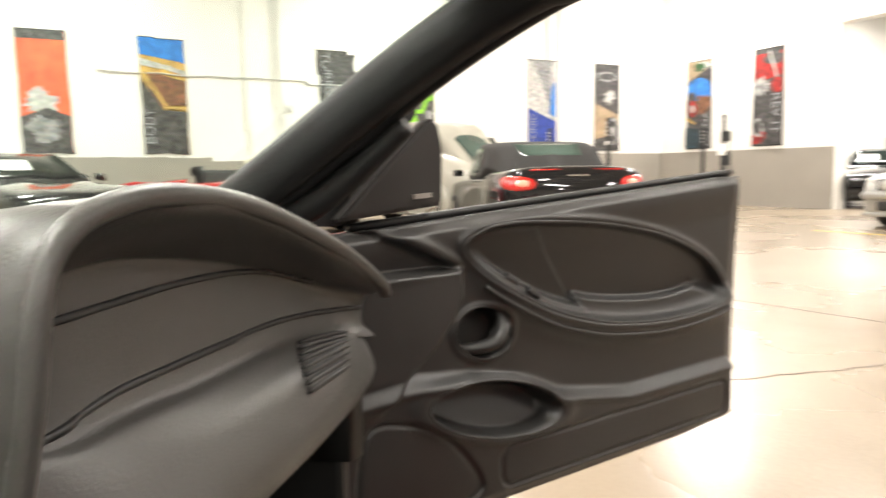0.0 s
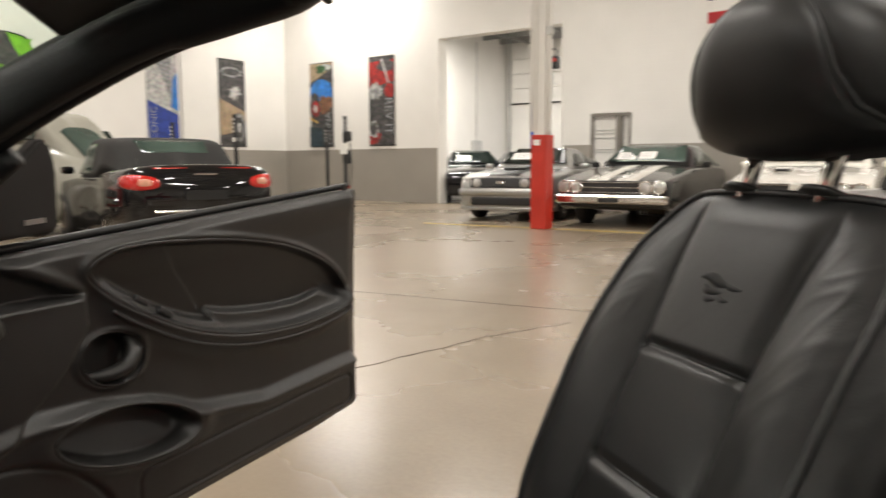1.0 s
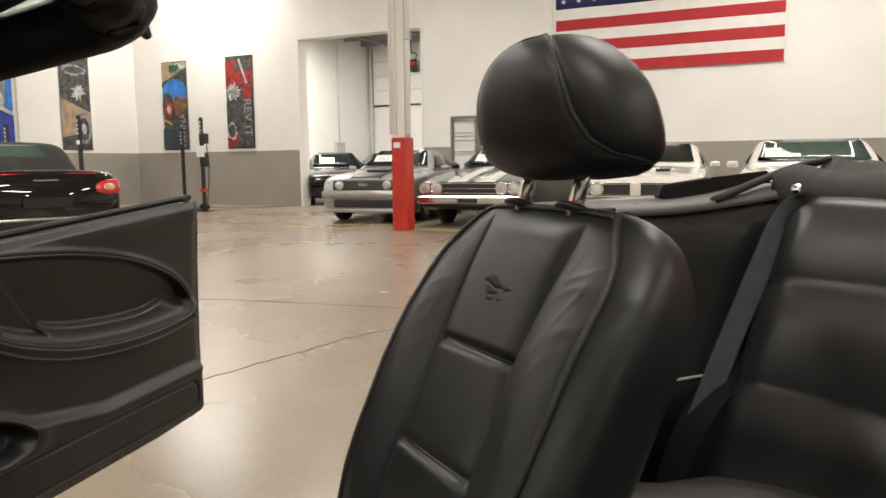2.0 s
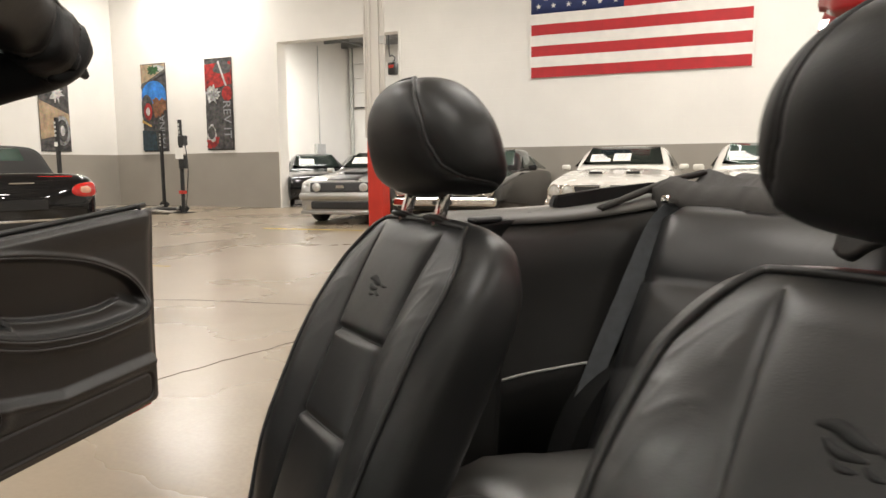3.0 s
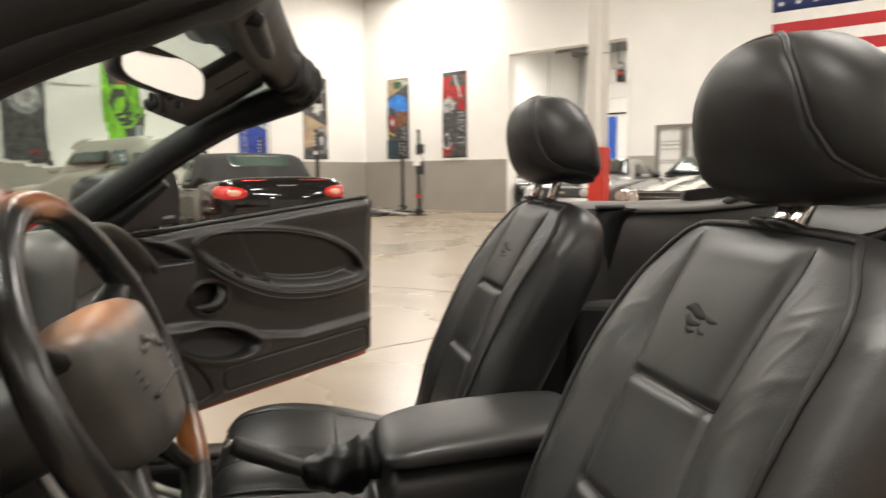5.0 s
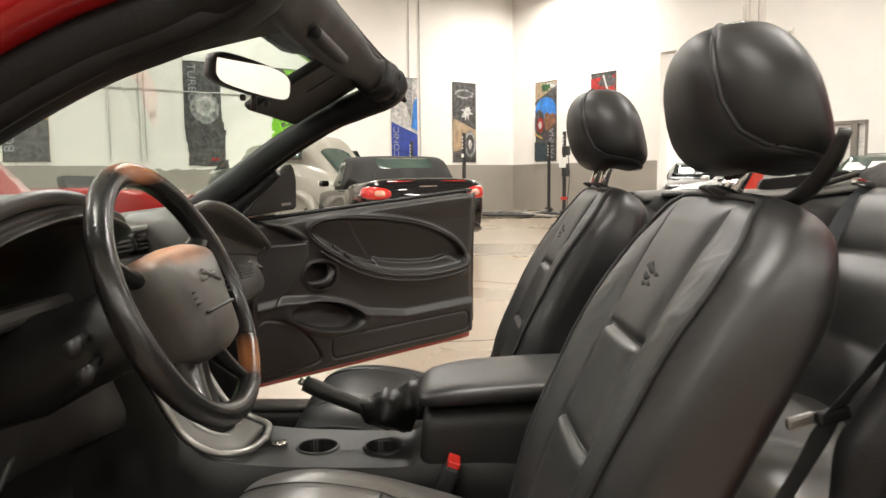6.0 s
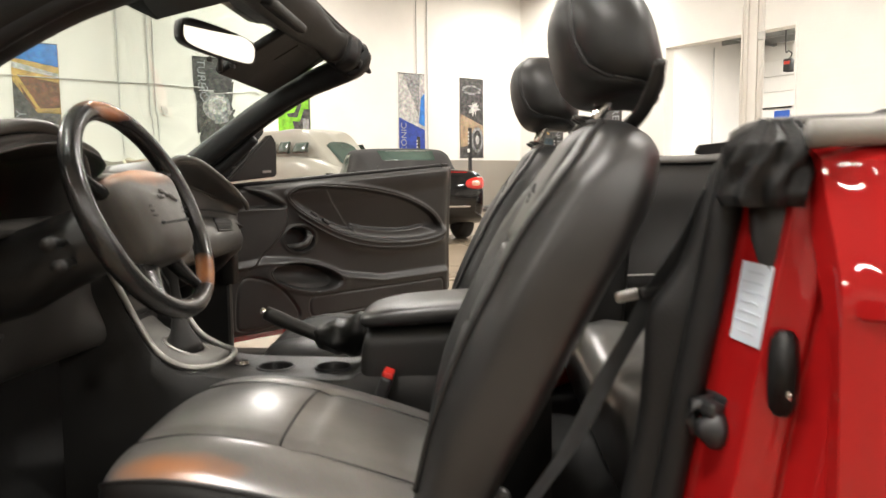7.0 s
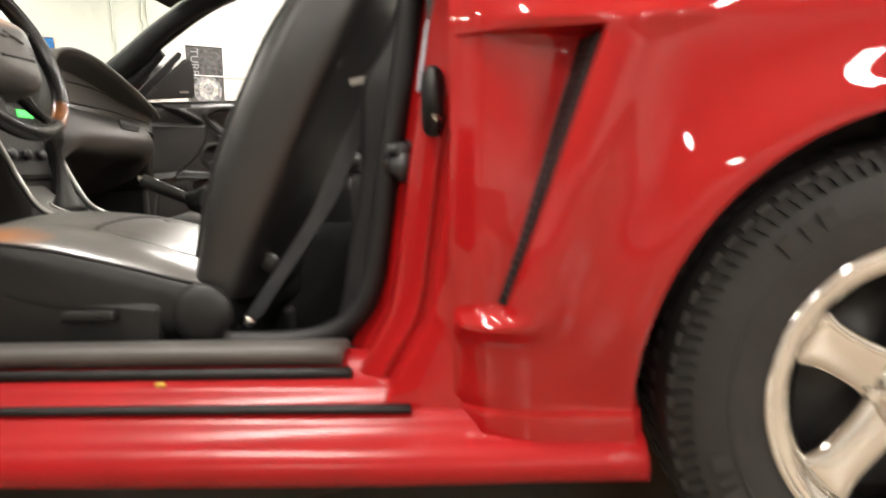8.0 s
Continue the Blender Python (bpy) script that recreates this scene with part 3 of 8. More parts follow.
# lamps: long fittings below the joists
lamp = empty("ceiling_lamp", HALL @ pose(0, 0, 0), "long white linear high bay lamp", "ceiling lamp", "ceiling lamps")
part("housing", block((2.5, 0.54, 0.10), (0, 0, 0.06), bevel=0.02), "steel", lamp, smooth=False)
part("diffuser", block((2.4, 0.45, 0.02), (0, 0, 0.0)), "tube", lamp, smooth=False)
sun_ = bpy.data.lights.new("lamp_light", "AREA")
sun_.shape, sun_.size, sun_.size_y, sun_.energy, sun_.color = "RECTANGLE", 2.4, 0.45, 305.0, (1.0, 0.95, 0.88)
tube_light = new("tube_light", sun_)
tube_light.parent = lamp
tube_light.location = (0, 0, -0.014)
for x in (-0.9, 0.9):
    part("hanger", rod(0.006, 0.25, pose(x, 0, 0.1), 6), "steel", lamp)
spots = [(3.2, -1.2), (3.2, -9.0), (3.2, -16.5), (3.2, -24), (10.5, -5.0), (10.5, -12.5), (10.5, -20), (10.5, -27), (17.8, -3.2), (17.8, -10.5), (17.8, -17.5), (17.8, -25), (25.5, -6), (25.5, -12.5), (26.6, -17.0), (33, -15), (25.5, -25), (33, -6), (33, -24)]
lamp.matrix_world = HALL @ pose(*spots[0], 6.5)
for x, y in spots[1:]:
    copy_thing(lamp, HALL @ pose(x, y, 6.5))
# unseen lamps added to brighten the back room
for x, y in ((4.7, 2.6), (7.6, 4.4), (11.5, 4.0)):
    copy_thing(lamp, HALL @ pose(x, y, 5.22))

# floor joints, a wandering crack and a worn yellow line
random.seed(4)


def ribbon(pts, w, z=0.0015):
    bm = bmesh.new()
    P = [Vector((*p, z)) for p in pts]
    rows = []
    for i, p in enumerate(P):
        d = (P[min(i + 1, len(P) - 1)] - P[max(i - 1, 0)]).normalized()
        n = Vector((-d.y, d.x, 0)) * w / 2 * random.uniform(0.6, 1.3)
        rows.append([p - n, p + n, p + n - Vector((0, 0, 0.003)), p - n - Vector((0, 0, 0.003))])
    skin(bm, rows)
    return bm


def wander(a, b, n, amount):
    a, b = Vector(a), Vector(b)
    off, out = 0, []
    for i in range(n + 1):
        off = off * 0.8 + random.uniform(-amount, amount)
        d = (b - a).normalized()
        out.append(a.lerp(b, i / n) + Vector((-d.y, d.x)) * off)
    return out


def on_floor(name, bm, material, label, category):
    ob = part(name, bm, material, None, "", False)
    return tagged(ob, label, category, "", "structure")


on_floor("floor_crack", ribbon(wander((-0.6, 3.0), (0.53, 3.34), 16, 0.02) + wander((0.55, 3.35), (1.46, 3.81), 22, 0.012) + wander((1.48, 3.82), (2.1, 4.05), 10, 0.02), 0.010), "crack", "thin wandering crack in the concrete floor", "crack")
on_floor("floor_joint", ribbon(wander((-1.6, 7.2), (0.95, 5.63), 14, 0.006) + wander((0.97, 5.62), (6.0, 1.0), 30, 0.006), 0.008), "crack", "straight hairline joint in the concrete floor", "joint")
Y = HALL @ Vector((10.95, -9.94, 0)), HALL @ Vector((11.5, -9.85, 0)), HALL @ Vector((9.4, -5.45, 0)), HALL @ Vector((14.5, -5.05, 0))
on_floor("floor_line", ribbon([Y[0].xy, Y[0].lerp(Y[1], 0.5).xy, Y[1].xy], 0.05), "yellow", "short worn yellow mark painted on the floor", "floor marking")
on_floor("floor_line", ribbon([Y[2].lerp(Y[3], i / 8).xy for i in range(9)], 0.09), "yellow", "faded yellow parking line on the floor", "floor marking")

# ---- the red convertible: x towards its tail, y towards its passenger side ----
car = empty("convertible_car", pose(0, 0, 0), "red convertible sports car with roof down and passenger door open", "car")


def smooth(a, b, v):
    t = min(1.0, max(0.0, (v - a) / (b - a)))
    return t * t * (3 - 2 * t)


def bell(v, w):
    return math.exp(-(v / w) ** 2)


def power(v, e):
    return math.copysign(abs(v) ** e, v)


# -- front seats --
BACK = [(0.300, 0.455, 0.10, 0.232), (0.345, 0.60, 0.125, 0.246), (0.395, 0.72, 0.135, 0.254), (0.450, 0.83, 0.135, 0.256), (0.498, 0.918, 0.135, 0.250), (0.528, 0.968, 0.134, 0.237), (0.546, 0.997, 0.128, 0.217), (0.563, 1.011, 0.114, 0.196), (0.579, 1.017, 0.092, 0.170), (0.596, 1.016, 0.064, 0.138), (0.611, 1.010, 0.032, 0.09)]
BACK_ROWS = spline(BACK, 200)
TOP_ROW = min(i for i, p in enumerate(BACK_ROWS) if p[1] > 0.945)


def seam_w(z):
    """Half the width of the stitched middle panel at a height."""
    return 0.092 + 0.10 * max(0.0, z - 0.83) + 0.05 * max(0.0, 0.83 - z)


def back_point(i, w_rel, lift=0.0, side_angle=None):
    """A point on the seat back: row i, w_rel from -1 to 1 across its front; or by side_angle round the section."""
    x, z, th, hw = BACK_ROWS[i]
    a, b = BACK_ROWS[max(i - 1, 0)], BACK_ROWS[min(i + 1, len(BACK_ROWS) - 1)]
    d = Vector((b[0] - a[0], 0, b[1] - a[1])).normalized() if i < TOP_ROW else Vector((0.515, 0, 0.857))
    n = Vector((d.z, 0, -d.x))
    q = smooth(0.93, 1.015, z)
    ew, ee = 0.50 + 0.22 * q, 0.46 + 0.26 * q
    if side_angle is None:
        cu = power(max(-1.0, min(1.0, w_rel)), 1 / ew)
        su = math.sqrt(max(0.0, 1 - cu * cu))
    else:
        cu, su = math.cos(side_angle), math.sin(side_angle)
    w, e = hw * power(cu, ew), power(su, ee)
    front = max(0.0, e)
    sw = seam_w(z)
    out = max(0.0, (abs(w) - sw) / max(0.02, hw - sw))
    rise = smooth(0.46, 0.66, z) * (1 - smooth(0.80, 0.985, z))
    bol = (0.019 * smooth(0.0, 0.5, out) - 0.008 * smooth(0.6, 1.0, out)) * (0.35 + 0.65 * rise) * (1 - smooth(0.86, 1.01, z))
    low = 1 - smooth(0.975, 1.01, z)
    pillow = 0.005 * (1 - min(1.0, abs(w) / sw) ** 4) * low
    d_ = abs(w) - sw
    seam = (-0.0055 * bell(d_, 0.0034) - 0.0025 * bell(d_, 0.013)) * low
    inside = 1 - smooth(sw - 0.003, sw + 0.006, abs(w))
    u1, u2 = z - 0.832 + 0.02 * w, z - 0.695 + 0.02 * w
    crease = (-0.008 * bell(u1, 0.0042) - 0.007 * bell(u2, 0.0042) - 0.004 * smooth(0.004, -0.004, u1) + 0.006 * smooth(0.0, -0.014, u1) * math.exp(min(0.0, u1) / 0.05) + 0.005 * smooth(0.0, -0.014, u2) * math.exp(min(0.0, u2) / 0.05)) * inside
    ridge = 1 - abs(2 * noise.noise((w * 26 + z * 30, z * 9 - w * 12, 4.0)))
    fold = (0.0014 * noise.noise((w * 16, z * 22, 4.0)) + 0.0012 * ridge ** 3 * smooth(0.74, 0.84, z)) * smooth(0.03, 0.3, out) * (1 - smooth(0.8, 1.0, out)) * (1 - smooth(0.93, 1.0, z))
    c = Vector((x, 0, z)) + n * th / 2
    return c + Vector((0, w, 0)) - n * (e * th / 2 + front * (bol + pillow + seam + crease + fold) + lift)


BACK_Z = list(np.maximum.accumulate([r[1] + 1e-6 * i for i, r in enumerate(BACK_ROWS)]))


def back_at(z, w, lift=0.0):
    """A point on the front of the seat back at a height and a distance from its middle."""
    j = float(np.interp(z, BACK_Z, range(len(BACK_Z))))
    lo = min(int(j), len(BACK_Z) - 2)
    return back_point(lo, w / BACK_ROWS[lo][3], lift).lerp(back_point(lo + 1, w / BACK_ROWS[lo + 1][3], lift), j - lo)


CUSHION = [(-0.140, 0.490, 0.04, 0.17), (-0.132, 0.522, 0.10, 0.215), (-0.10, 0.548, 0.14, 0.245), (-0.02, 0.562, 0.17, 0.258), (0.08, 0.552, 0.18, 0.262), (0.20, 0.522, 0.17, 0.258), (0.31, 0.486, 0.14, 0.25), (0.375, 0.462, 0.10, 0.24)]
CUSH_ROWS = spline(CUSHION, 44)


def cushion_point(i, u, lift=0.0):
    x, zt, h, hw = CUSH_ROWS[i]
    cu, su = math.cos(u), math.sin(u)
    w, e = hw * power(cu, 0.55), power(su, 0.55)
    k = abs(w) / hw
    top = max(0.0, e)
    bol = 0.005 * smooth(0.5, 0.78, k) + 0.010 * bell(k, 0.5)
    groove = -0.007 * bell(x - 0.13, 0.009) * (1 - smooth(0.5, 0.6, k)) - 0.006 * bell(k - 0.52, 0.035)
    return Vector((x, w, zt - h / 2 + e * (h / 2 + lift) + top * (bol + groove)))


HEAD = [(-1.0, 0.115, 0.045), (-0.93, 0.138, 0.066), (-0.75, 0.158, 0.084), (-0.4, 0.166, 0.096), (0.0, 0.160, 0.099), (0.35, 0.143, 0.094), (0.65, 0.115, 0.080), (0.86, 0.083, 0.058), (0.96, 0.052, 0.034), (1.0, 0.02, 0.012)]
HEAD_ROWS = spline(HEAD, 64)


def head_seam(v):
    """The angle, from the side towards the front, at which the headrest's piping runs at a height."""
    return math.radians(float(np.interp(v, [-0.95, -0.86, -0.7, -0.45, -0.1, 0.5, 0.85, 0.96, 1.0], [-50, -4, 28, 44, 51, 52, 55, 64, 84])))




def head_point(i, u, lift=0.0, rear=0.8):
    v, hw, hd = HEAD_ROWS[i]
    cu, su = power(math.cos(u), 0.8), power(math.sin(u), 0.8)
    a = math.atan2(math.sin(u), abs(math.cos(u))) - head_seam(v)
    pinch = (-0.0055 * bell(a * hw, 0.006) + 0.005 * smooth(0.0, 0.45, a)) * smooth(1.0, 0.9, v)
    z = 1.125 + 0.096 * v + 0.012 * (abs(cu) ** 2) * smooth(-0.35, -0.95, v)
    deep = 1.0 if su > 0 else rear + 0.08 * smooth(-0.1, -0.8, v)
    return Vector((0.607 - 0.018 * v - (0.88 * hd + lift + pinch) * su * deep, (hw + lift + pinch) * cu, z))


def seat(y, hide, out, lift=0.0, fore=0.0, drop=0.0, rear=0.8, posts=(-0.062, 0.062)):
    """A bucket seat with headrest; out: -1 or 1, the door's side."""
    bm = block((0.46, 0.44, 0.09), (0.12, 0, 0.37), (0, 6, 0), bevel=0.025)
    s = part("front_seat", bm, "trim", car, "black leather bucket seat with stitched emblem and padded headrest", False)
    s.location = (0, y, 0)
    part("side_cover", block((0.34, 0.03, 0.10), (0.10, 0.245 * out, 0.40), (0, 6, 0), 0.014), "trim", s, smooth=False)
    for w in (-0.17, 0.17):
        part("seat_rail", block((0.50, 0.06, 0.05), (0.12, w, 0.32), bevel=0.01), "black_steel", s, smooth=False)
    n = 128
    bm = bmesh.new()
    across = [math.cos(math.pi * j / 210) for j in range(211)]
    skin(bm, [[back_point(i, w) for w in across] + [back_point(i, 0, 0, math.pi + math.pi * j / 34) for j in range(1, 34)] for i in range(len(BACK_ROWS))])
    # driver's back takes the lightened copy, for the light falling on it
    part("backrest", bm, "leather" if hide == "leather" else "leather_lit", s)
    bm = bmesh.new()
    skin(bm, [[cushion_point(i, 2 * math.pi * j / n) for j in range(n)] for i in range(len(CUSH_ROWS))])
    pad = [part("seat_cushion", bm, hide, s, "leather seat cushion, sheen toned into its top, orange worn edge" if hide != "leather" else "")]
    bm = bmesh.new()
    skin(bm, [[head_point(i, 2 * math.pi * j / 112, 0.0, rear) for j in range(112)] for i in range(len(HEAD_ROWS))])
    bmesh.ops.translate(bm, verts=bm.verts, vec=(-fore, 0, lift))
    part("headrest", bm, "leather_soft", s)
    # piping round the seat back
    a, b = math.radians(48), math.radians(132)
    m = len(BACK_ROWS)
    e_ = min(i for i, p in enumerate(BACK_ROWS) if p[1] > 1.0125)
    loop = [back_point(i, 0, 0.002, a) for i in range(6, e_)] + [back_point(e_, 0, 0.002, a + (b - a) * k / 20) for k in range(21)] + [back_point(i, 0, 0.002, b) for i in range(e_ - 1, 5, -1)]
    part("piping", tube(bmesh.new(), loop, 0.0045, 8), "thread", s)
    for w in (-1, 1):
        part("seam", tube(bmesh.new(), [back_at(z, w * seam_w(z), 0.0005) for z in np.linspace(0.50, 1.0, 80)], 0.0013, 6), "thread", s)
    for z0 in (0.832, 0.695):
        part("seam", tube(bmesh.new(), [back_at(z0 - 0.02 * w, w, -0.001) for w in np.linspace(-seam_w(z0), seam_w(z0), 21)], 0.002, 6), "thread", s)
    c = len(CUSH_ROWS)
    # sheen sits in the top's colour; faces below the piping are plain leather
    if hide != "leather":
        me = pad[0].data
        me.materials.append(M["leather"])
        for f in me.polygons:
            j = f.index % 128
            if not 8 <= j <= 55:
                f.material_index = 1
    for u in (math.radians(24), math.radians(156)):
        pad.append(part("piping", tube(bmesh.new(), [cushion_point(i, u, 0.002) for i in range(1, c)], 0.0035, 6), "thread", s))
    pad.append(part("seam", tube(bmesh.new(), [cushion_point(1, math.radians(24) + math.radians(132) * k / 20, 0.001) for k in range(21)], 0.003, 6), "thread", s))
    def on_pad(x, w):
        i = min(range(c), key=lambda q: abs(CUSH_ROWS[q][0] - x))
        return cushion_point(i, math.acos(max(-1.0, min(1.0, power(w / CUSH_ROWS[i][3], 1 / 0.55)))), 0.0)

    for w in (-0.14, 0.14):
        pad.append(part("seam", tube(bmesh.new(), [on_pad(CUSH_ROWS[i][0], w) for i in range(4, c - 4)], 0.0022, 6), "thread", s))
    for x in (0.10,):
        pad.append(part("seam", tube(bmesh.new(), [on_pad(x, w) for w in np.linspace(-0.14, 0.14, 18)], 0.0022, 6), "thread", s))
    for ob in pad:
        ob.location.z = -drop
    # headrest piping
    side = [(i, head_seam(HEAD_ROWS[i][0])) for i in range(6, len(HEAD_ROWS) - 1)]
    loop = [head_point(i, u, 0.0025, rear) for i, u in side] + [head_point(i, math.pi - u, 0.0025, rear) for i, u in side[::-1]]
    i, u = side[0]
    loop += [head_point(i, math.pi - u + (math.pi + 2 * u) * k / 12, 0.002, rear) for k in range(1, 12)]
    part("piping", tube(bmesh.new(), [p + Vector((-fore, 0, lift)) for p in loop], 0.0036, 8, closed=True), "thread", s)
    for w in posts:
        d = look((0.603 - fore, w, 1.055 + lift), (0.560, w, 0.98))
        part("headrest_post", rod(0.0105, 0.10 + lift, d @ pose(0, 0, -0.09), 12), "chrome", s)
        part("post_guide", turned([(0.006, 0), (0.030, 0.002), (0.028, 0.008), (0.014, 0.013)], pose(0.572, w, 1.008, 0, 25, 0), 20), "trim", s)
    # stitched emblem, plain strokes
    strokes = [([(-0.034, 0.010), (-0.018, 0.012), (0.0, 0.007), (0.015, 0.005)], 0.0062), ([(0.010, 0.007), (0.024, 0.004), (0.039, 0.004)], 0.0030), ([(-0.024, 0.003), (-0.012, -0.003), (0.010, -0.003)], 0.0045), ([(-0.016, -0.009), (-0.006, -0.012), (0.006, -0.011)], 0.0030), ([(0.008, -0.006), (0.016, -0.010), (0.026, -0.010)], 0.0026)]
    for st, r in strokes:
        r *= 1.2
        pts = [back_at(0.905 + b_, -a_, -0.45 * r) for a_, b_ in spline(st, 12)]
        part("emblem", tube(bmesh.new(), pts, [r * (0.55 + 0.45 * math.sin(math.pi * k / 11)) for k in range(12)], 8), "emblem", s)
    # recliner cover, knob, lever
    part("recliner_cover", turned([(0.0, 0), (0.052, 0), (0.048, 0.008), (0.03, 0.014), (0.0, 0.015)], pose(0.335, 0.245 * out, 0.41, -90 * out, 0, 0), 28), "trim", s)
    part("recliner_knob", rod(0.016, 0.02, pose(0.43, 0.17 * out, 0.484, -90 * out, 0, 0), 14), "trim", s)
    part("seat_lever", block((0.09, 0.02, 0.018), (0.16, 0.27 * out, 0.415), bevel=0.006), "trim", s, smooth=False)
    return s


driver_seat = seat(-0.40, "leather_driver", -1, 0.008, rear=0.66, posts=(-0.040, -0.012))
passenger_seat = seat(0.40, "leather", 1, 0.022, 0.012, 0.028)
passenger_seat.location.x = -0.012
# belt guide arm behind the driver's headrest
pts = spline([(0.590, -0.43, 1.004), (0.610, -0.490, 1.002), (0.625, -0.535, 1.018), (0.636, -0.570, 1.052), (0.641, -0.588, 1.085)], 20)
part("belt_guide", tube(bmesh.new(), pts, [0.0125 - 0.005 * (i / 19) ** 3 for i in range(20)], 10, flat=0.7), "trim", car, "black plastic seat belt guide")

# -- passenger door: along x from the hinge, y outwards --


# outlines on the lining: the oval hollow over the armrest and the loudspeaker cover
HOLLOW = np.array(ring([(-0.002, 0.878), (0.030, 0.898), (0.075, 0.907), (0.170, 0.908), (0.360, 0.893), (0.550, 0.858), (0.695, 0.802), (0.765, 0.745), (0.772, 0.708), (0.725, 0.688), (0.560, 0.678), (0.400, 0.690), (0.295, 0.710), (0.190, 0.744), (0.080, 0.800), (0.018, 0.848)], 140))
SPEAKER = np.array(ring([(-0.208, 0.585), (-0.133, 0.590), (-0.045, 0.543), (0.020, 0.463), (0.008, 0.427), (-0.10, 0.418), (-0.203, 0.416), (-0.228, 0.450)], 90))


def edge_distance(loop, X, Z):
    """Distance of grid points from a closed outline, negative inside."""
    best, inside = np.full(X.shape, 9.0), np.zeros(X.shape, bool)
    for (x0, z0), (x1, z1) in zip(loop, np.roll(loop, -1, axis=0)):
        ux, uz = x1 - x0, z1 - z0
        t = np.clip(((X - x0) * ux + (Z - z0) * uz) / (ux * ux + uz * uz), 0, 1)
        best = np.minimum(best, np.hypot(X - x0 - t * ux, Z - z0 - t * uz))
        if abs(uz) > 1e-9:
            inside ^= ((z0 > Z) != (z1 > Z)) & (X < x0 + (Z - z0) * ux / uz)
    return np.where(inside, -best, best)


def oval(x, z, cx, cz, ax, az, ang):
    dx, dz = x - cx, z - cz
    return np.hypot((dx * math.cos(ang) + dz * math.sin(ang)) / ax, (-dx * math.sin(ang) + dz * math.cos(ang)) / az)


def door_top(x):
    return 0.918 + 0.070 * (x + 0.073) / 0.95


def ease(a, b, v):
    t = np.clip((v - a) / (b - a), 0, 1)
    return t * t * (3 - 2 * t)


def hump(v, w):
    return np.exp(-(v / w) ** 2)


def door_relief(x, z):
    """How far the door lining stands in from its plane; x and z may be arrays."""
    x, z = np.asarray(x, float), np.asarray(z, float)
    zt = door_top(x)
    r = 0.012 + 0.012 * ease(zt - 0.10, zt - 0.03, z) - 0.022 * ease(zt - 0.02, zt, z)
    # hollow: slopes in towards its foot, where an armrest ledge closes it; rolled rim, twice lined along the foot
    s = edge_distance(HOLLOW, x, z)
    mid = np.interp(x, [0.0, 0.17, 0.40, 0.60, 0.77], [0.865, 0.825, 0.79, 0.765, 0.725])
    low = ease(0.012, -0.03, z - mid)
    slope = np.clip((mid + 0.08 - z) / 0.16, 0, 1)
    ledge = np.where(x > 0.30, 0.040, 0.020) + 0.018 * ease(0.60, 0.76, x)
    hollow = ease(0.0, -0.012, s) * (0.010 + 0.030 * slope) * (1 - low * ease(-ledge - 0.012, -ledge + 0.002, s) * 0.72)
    r = r - hollow + 0.005 * ease(0.0, -0.02, s) * ease(0.004, -0.004, (x - 0.165) - (0.905 - z) * 0.81)
    r = r + 0.007 * hump(s - 0.007, 0.008) + low * (0.024 * hump(s - 0.014, 0.026) - 0.0055 * hump(s - 0.013, 0.0045)) * ease(-0.03, 0.12, x)
    # pull handle's cup
    e2 = oval(x, z, 0.046, 0.716, 0.064, 0.046, math.radians(-8))
    r = r - 0.042 * (1 - ease(0.80, 1.0, e2)) + 0.005 * hump(e2 - 1.10, 0.10)
    # lower half with its map pocket
    line = np.interp(x, [-0.30, -0.10, 0.0, 0.126, 0.224, 0.43, 0.80], [0.64, 0.655, 0.645, 0.617, 0.575, 0.540, 0.542])
    r = r + 0.020 * ease(0.014, -0.012, z - line) + 0.004 * hump(z - line + 0.014, 0.007)
    e3 = oval(x, z, 0.068, 0.576, 0.158, 0.051, math.radians(-12))
    r = r + 0.006 * hump(e3 - 1.10, 0.16) - 0.062 * (1 - ease(0.80, 0.99, e3)) * (0.55 + 0.45 * ease(0.52, 0.60, z))
    # bolster ahead of the handle that carries on the dashboard's line, a hollow over it and a crest over that
    xr = np.interp(z, [0.60, 0.628, 0.668, 0.703, 0.743, 0.786, 0.83], [-0.20, -0.165, -0.114, -0.068, -0.030, -0.003, -0.006])
    zc = np.interp(x, [-0.30, -0.22, -0.155, -0.083, -0.022, 0.01], [0.945, 0.925, 0.902, 0.871, 0.842, 0.826])
    r = r + 0.022 * ease(0.008, -0.016, x - xr) * ease(0.842, 0.833, z) * ease(0.60, 0.67, z)
    r = r + ease(0.005, -0.02, x) * ease(0.830, 0.838, z) * (-0.016 * ease(zc + 0.002, zc - 0.012, z) + 0.007 * hump(z - zc - 0.008, 0.012))
    # grooves round the long insert and the loudspeaker cover
    qx, qz = np.abs(x - 0.425) - 0.325, np.abs(z - 0.4635) - 0.012
    g = np.hypot(np.maximum(qx, 0), np.maximum(qz, 0)) + np.minimum(np.maximum(qx, qz), 0) - 0.026
    k = edge_distance(SPEAKER, x, z)
    r = r - 0.006 * hump(g, 0.0035) - 0.002 * ease(0, -0.004, g) - 0.007 * hump(k, 0.0040) - 0.003 * ease(0, -0.004, k)
    r = r - 0.014 * ease(0.425, 0.398, z) - 0.02 * ease(-0.27, -0.30, x)
    return r * (1 - ease(0.79, 0.845, x)) - 0.004 * ease(0.80, 0.845, x)


